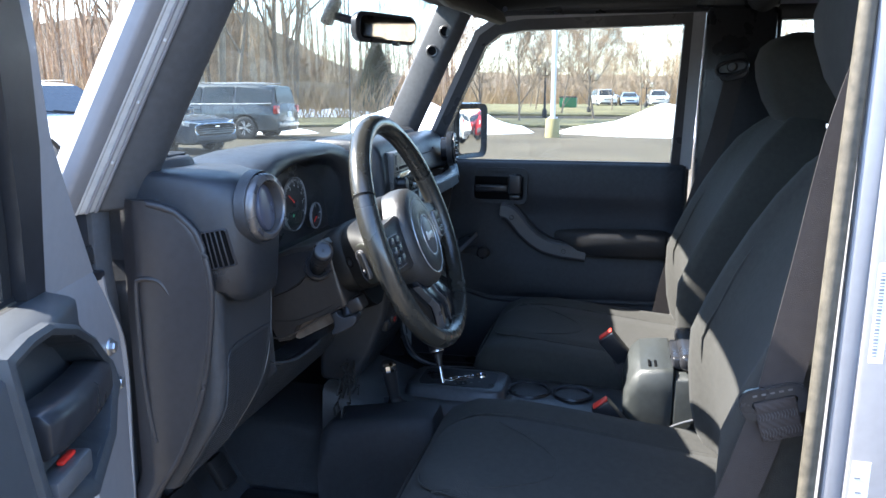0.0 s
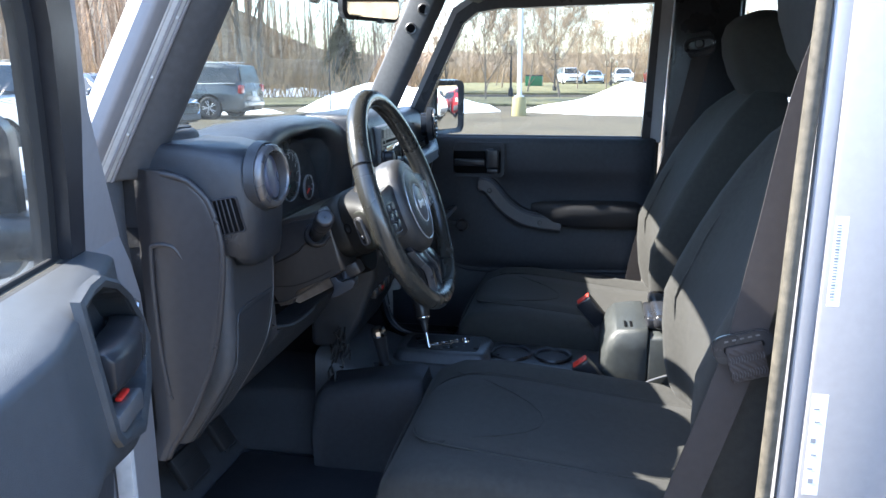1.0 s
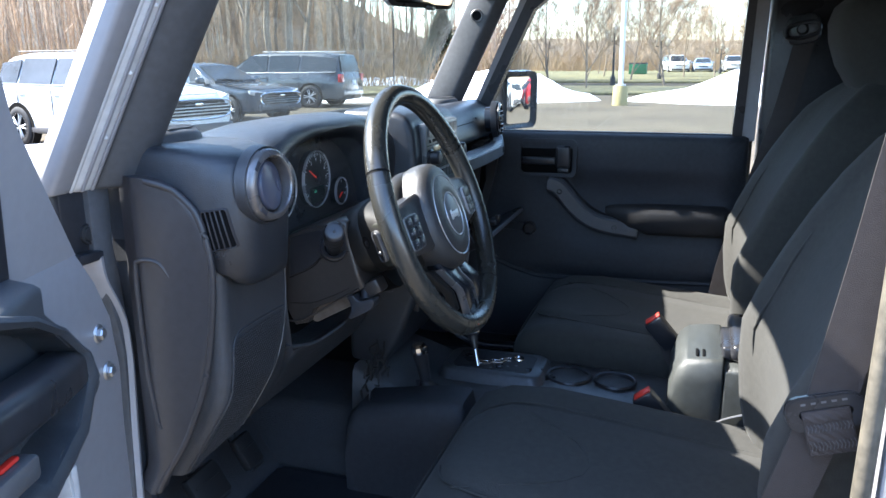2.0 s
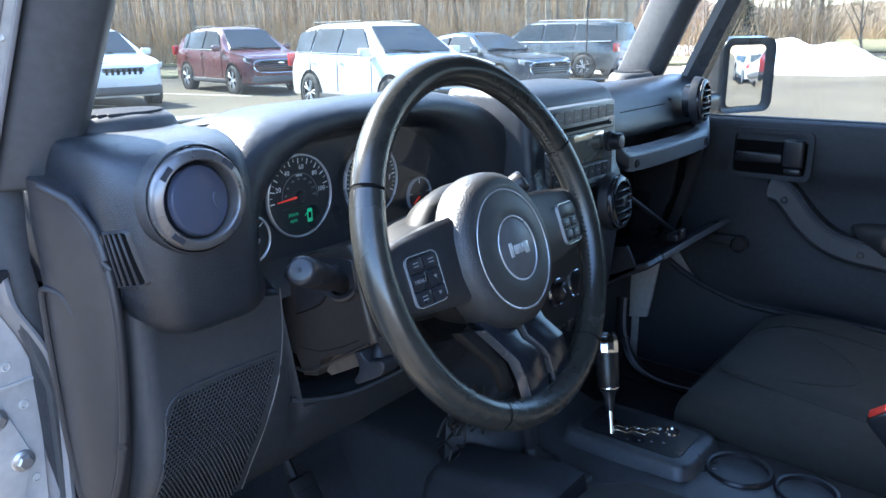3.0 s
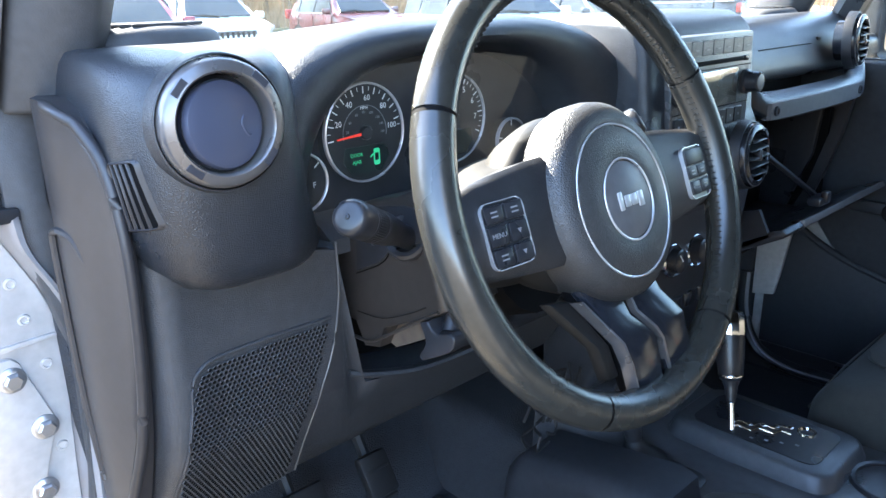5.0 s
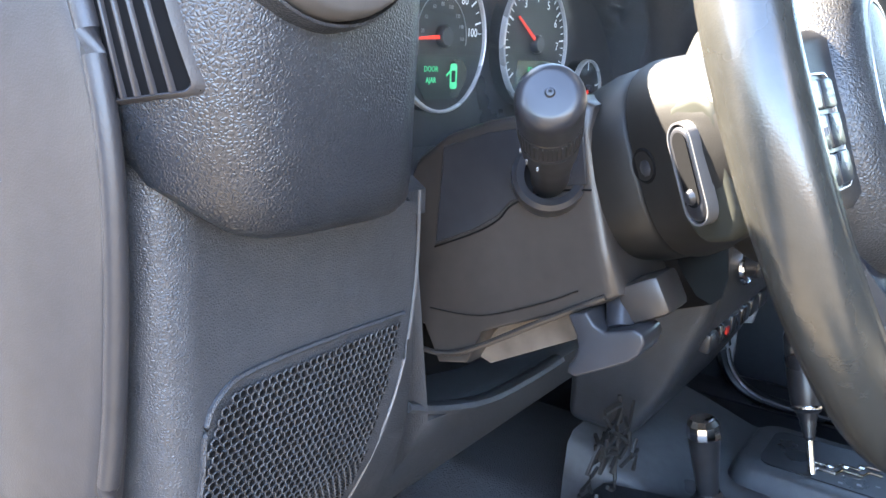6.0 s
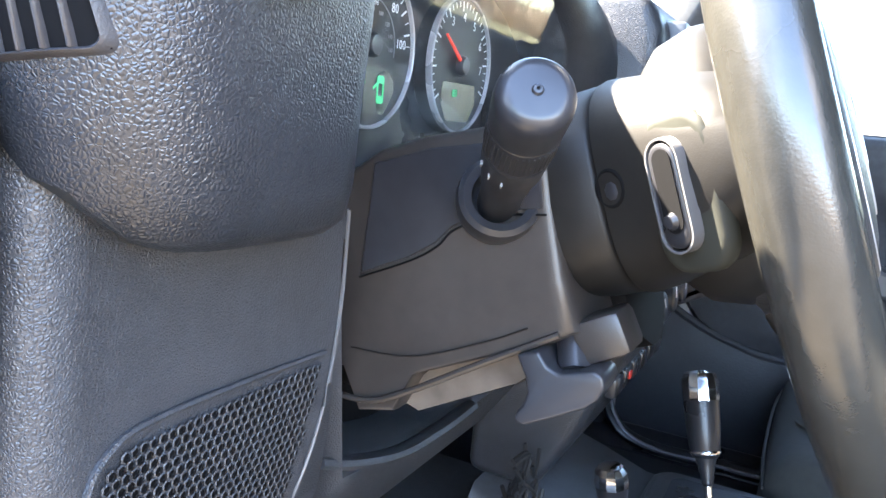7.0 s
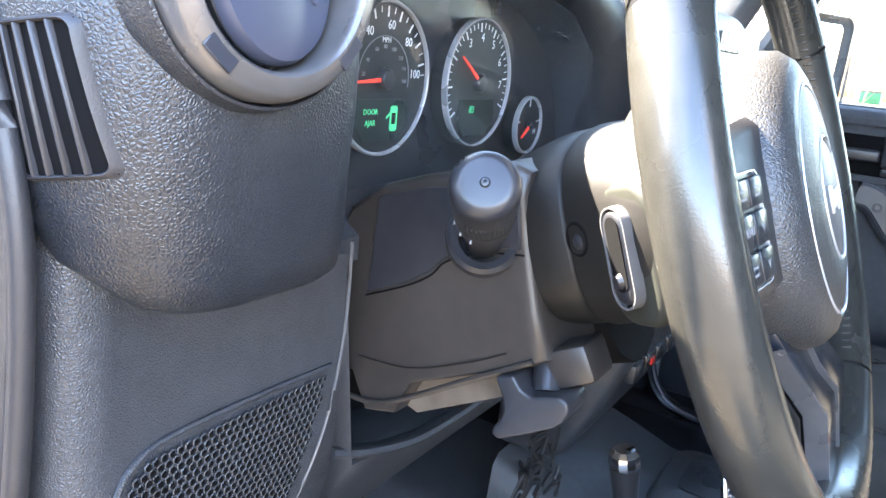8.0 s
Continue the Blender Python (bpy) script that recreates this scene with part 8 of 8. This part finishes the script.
# ---- trees ----
def limb(out, a, d, length, r, depth, rng, thin, first_fork=0.30):
    n = 4 if depth < 3 else 2
    pts, rad = [a.copy()], [r]
    q, dirn = a.copy(), d.copy()
    for k in range(n):
        dirn = (dirn + Vector((rng.uniform(-1, 1), rng.uniform(-1, 1), rng.uniform(-0.4, 0.8))) * 0.16).normalized()
        q = q + dirn * (length / n)
        pts.append(q.copy())
        rad.append(r * (1 - 0.75 * (k + 1) / n))
    (out if depth < 2 else thin).append((pts, rad))
    if depth >= 4:
        return
    kids = (7, 5, 5, 9)[depth] + (5 if first_fork < 0.2 else 0)
    for k in range(kids):
        f = first_fork + (0.98 - first_fork) * (k + rng.random() * 0.6) / kids
        i = min(int(f * n), n - 1)
        p = pts[i].lerp(pts[i + 1], f * n - i)
        ang = rng.uniform(0, 6.283)
        side_ = dirn.orthogonal().normalized()
        side_.rotate(Matrix.Rotation(ang, 3, dirn))
        nd = (dirn * rng.uniform(0.5, 0.9) + side_ * rng.uniform(0.6, 1.0) + Vector((0, 0, 0.25))).normalized()
        limb(out, p, nd, length * rng.uniform(0.42, 0.62), max(r * (1 - 0.7 * f) * 0.62, 0.011), depth + 1, rng, thin)


def sticks(items, n):
    bms = bmesh.new()
    for pts, rad in items:
        prev = None
        for q, r in zip(pts, rad):
            ring = [bms.verts.new((q.x + max(r, 0.0065) * math.cos(6.283 * j / n), q.y + max(r, 0.0065) * math.sin(6.283 * j / n), q.z + 0.3 * r * math.sin(6.283 * j / n))) for j in range(n)]
            if prev:
                for j in range(n):
                    bms.faces.new((prev[j], prev[(j + 1) % n], ring[(j + 1) % n], ring[j]))
            prev = ring
    return bms


def bare_tree(name, seed, h, label, trunk=0.30, first_fork=0.30):
    rng = random.Random(seed)
    t = thing(name, (0, 0, 0), label, "tree", "bare trees")
    thick, thin = [], []
    limb(thick, Vector((0, 0, -0.1)), Vector((0, 0, 1)), h * 0.72, h * 0.011 * trunk / 0.20, 0, rng, thin, first_fork)
    part("trunk", sticks(thick, 6), BARK, t)
    tagged(part("crown", sticks(thin, 3), TWIG, t, "crown of bare pale twigs"), kind="stuff")
    return t


KINDS_T = [bare_tree("bare_tree", 11, 6.6, "leafless spreading tree on dormant grass", 0.17, 0.12), bare_tree("bare_tree", 23, 7.4, "leafless spreading tree on dormant grass", 0.17, 0.10),
           bare_tree("bare_tree", 37, 15.0, "tall leafless tree at the wood's edge", 0.2), bare_tree("bare_tree", 51, 17.0, "tall leafless tree at the wood's edge", 0.2)]
rng = random.Random(77)
spots = [(35.9, 4.55, 0), (40.2, 1.1, 1), (53, -1.6, 0), (44, 7.8, 1), (47, -4.6, 0), (50, 3.6, 1), (57, 0.4, 0), (60, 6.4, 1), (56, -7, 1), (66, -4.2, 0), (67, 2.6, 1), (50, -10, 0), (48, 11, 1), (70, 8, 1), (74, -6, 1), (58, -13, 1), (72, -11, 0), (80, 2, 1)]
KINDS_T[0].matrix_basis = pose(*spots[0][:2], 0)
KINDS_T[1].matrix_basis = pose(*spots[1][:2], 0, 0, 0, 40)
for x, y, k in spots[2:]:
    m = pose(x, y, 0, 0, 0, rng.uniform(0, 360)) @ Matrix.Scale(rng.uniform(0.8, 1.1), 4)
    t = copy_thing(KINDS_T[k], m)
    t.scale = (m.to_scale()[0],) * 3
first = [True, True]
for k in range(46):
    az = radians(rng.uniform(15, 112))
    d = rng.uniform(37, 62)
    if math.degrees(az) < 23:
        az += radians(12)
    i = k % 2
    m = pose(d * math.cos(az), d * math.sin(az), 0, 0, 0, rng.uniform(0, 360))
    if first[i]:
        KINDS_T[2 + i].matrix_basis = m
        first[i] = False
    else:
        copy_thing(KINDS_T[2 + i], m)

# thick woods and brush behind
wood, brush = [], []
for k in range(2300):
    az = radians(rng.uniform(-38, 118))
    d = rng.uniform(42, 85) if az > radians(12) else rng.uniform(86, 112)
    if abs(math.degrees(az) - 17.6) < 2.5:
        d = max(d, 50)
    a = Vector((d * math.cos(az), d * math.sin(az), 0))
    h = rng.uniform(8, 19) * float(np.interp(math.degrees(az), [10, 14, 20, 27], [0.36, 0.36, 0.48, 1.0]))
    lean_ = Vector((rng.uniform(-0.10, 0.10), rng.uniform(-0.10, 0.10), 1))
    r0 = rng.uniform(0.04, 0.12)
    wood.append(([a, a + lean_ * h * 0.5, a + lean_ * h], [r0, r0 * 0.6, 0.01]))
    for j in range(9):
        b = a + lean_ * h * rng.uniform(0.15, 0.95)
        e = Vector((rng.uniform(-1, 1), rng.uniform(-1, 1), rng.uniform(0.2, 1.2))) * rng.uniform(0.9, 2.0)
        wood.append(([b, b + e], [0.022, 0.008]))
        for q in range(2):
            c = b + e * rng.uniform(0.3, 0.9)
            wood.append(([c, c + Vector((rng.uniform(-1, 1), rng.uniform(-1, 1), rng.uniform(-0.1, 1.0))) * rng.uniform(0.5, 1.1)], [0.011, 0.006]))
for k in range(22000):
    az = radians(rng.uniform(-25, 118))
    d = rng.uniform(40, 60) if az > radians(12) else rng.uniform(84, 108)
    a = Vector((d * math.cos(az), d * math.sin(az), 0))
    e = Vector((rng.uniform(-0.6, 0.6), rng.uniform(-0.6, 0.6), 1)) * rng.uniform(0.6, 2.6)
    brush.append(([a, a + e], [0.030, 0.008]))
solo("woods", sticks(wood, 3), TWIG, "dense leafless woods behind the lot", "woods", kind="stuff")
solo("brush", sticks(brush, 3), BRUSH, "rusty brown undergrowth along the woods", "undergrowth", kind="stuff")
ring_lo, ring_hi = [], []
for k in range(241):
    a = 2 * math.pi * k / 240
    h = 13 + 4 * noise.noise(Vector((math.cos(a) * 9, math.sin(a) * 9, 2))) + 1.8 * noise.noise(Vector((math.cos(a) * 40, math.sin(a) * 40, 5)))
    deg = math.degrees(math.atan2(math.sin(a), math.cos(a)))
    h *= float(np.interp(deg, [-40, -32, 10, 18, 27], [1.0, 0.32, 0.32, 0.42, 1.0]))
    ring_lo.append((125 * math.cos(a), 125 * math.sin(a), -1))
    ring_hi.append((127 * math.cos(a), 127 * math.sin(a), h))
solo("backdrop", loft([ring_lo, ring_hi], False, False), FARWOOD, "distant line of leafless woods", "backdrop", kind="structure", angle=80)
pt = thing("conifer", (0, 0, 0), "dull green conifer at the edge of the woods", "tree")
part("trunk", tube([(0, 0, 0), (0, 0, 4.7)], [0.12, 0.02], 7), BARK, pt)
needles = []
for k in range(4200):
    f = rng.random() ** 0.8
    z = 0.5 + 4.2 * f
    r = 1.7 * (1 - f) ** 0.9 + 0.08
    a = rng.uniform(0, 6.283)
    p = Vector((0.15 * r * math.cos(a), 0.15 * r * math.sin(a), z))
    e = Vector((math.cos(a) * r, math.sin(a) * r, rng.uniform(-0.9, 0.3) * r)) * rng.uniform(0.6, 1.1)
    needles.append(([p, p + e * 0.6, p + e], [0.02, 0.05, 0.006]))
tagged(part("crown", sticks(needles, 3), PINE, pt, "ragged needle crown"), kind="stuff")
pt.matrix_basis = pose(43.5, 14.3, 0)
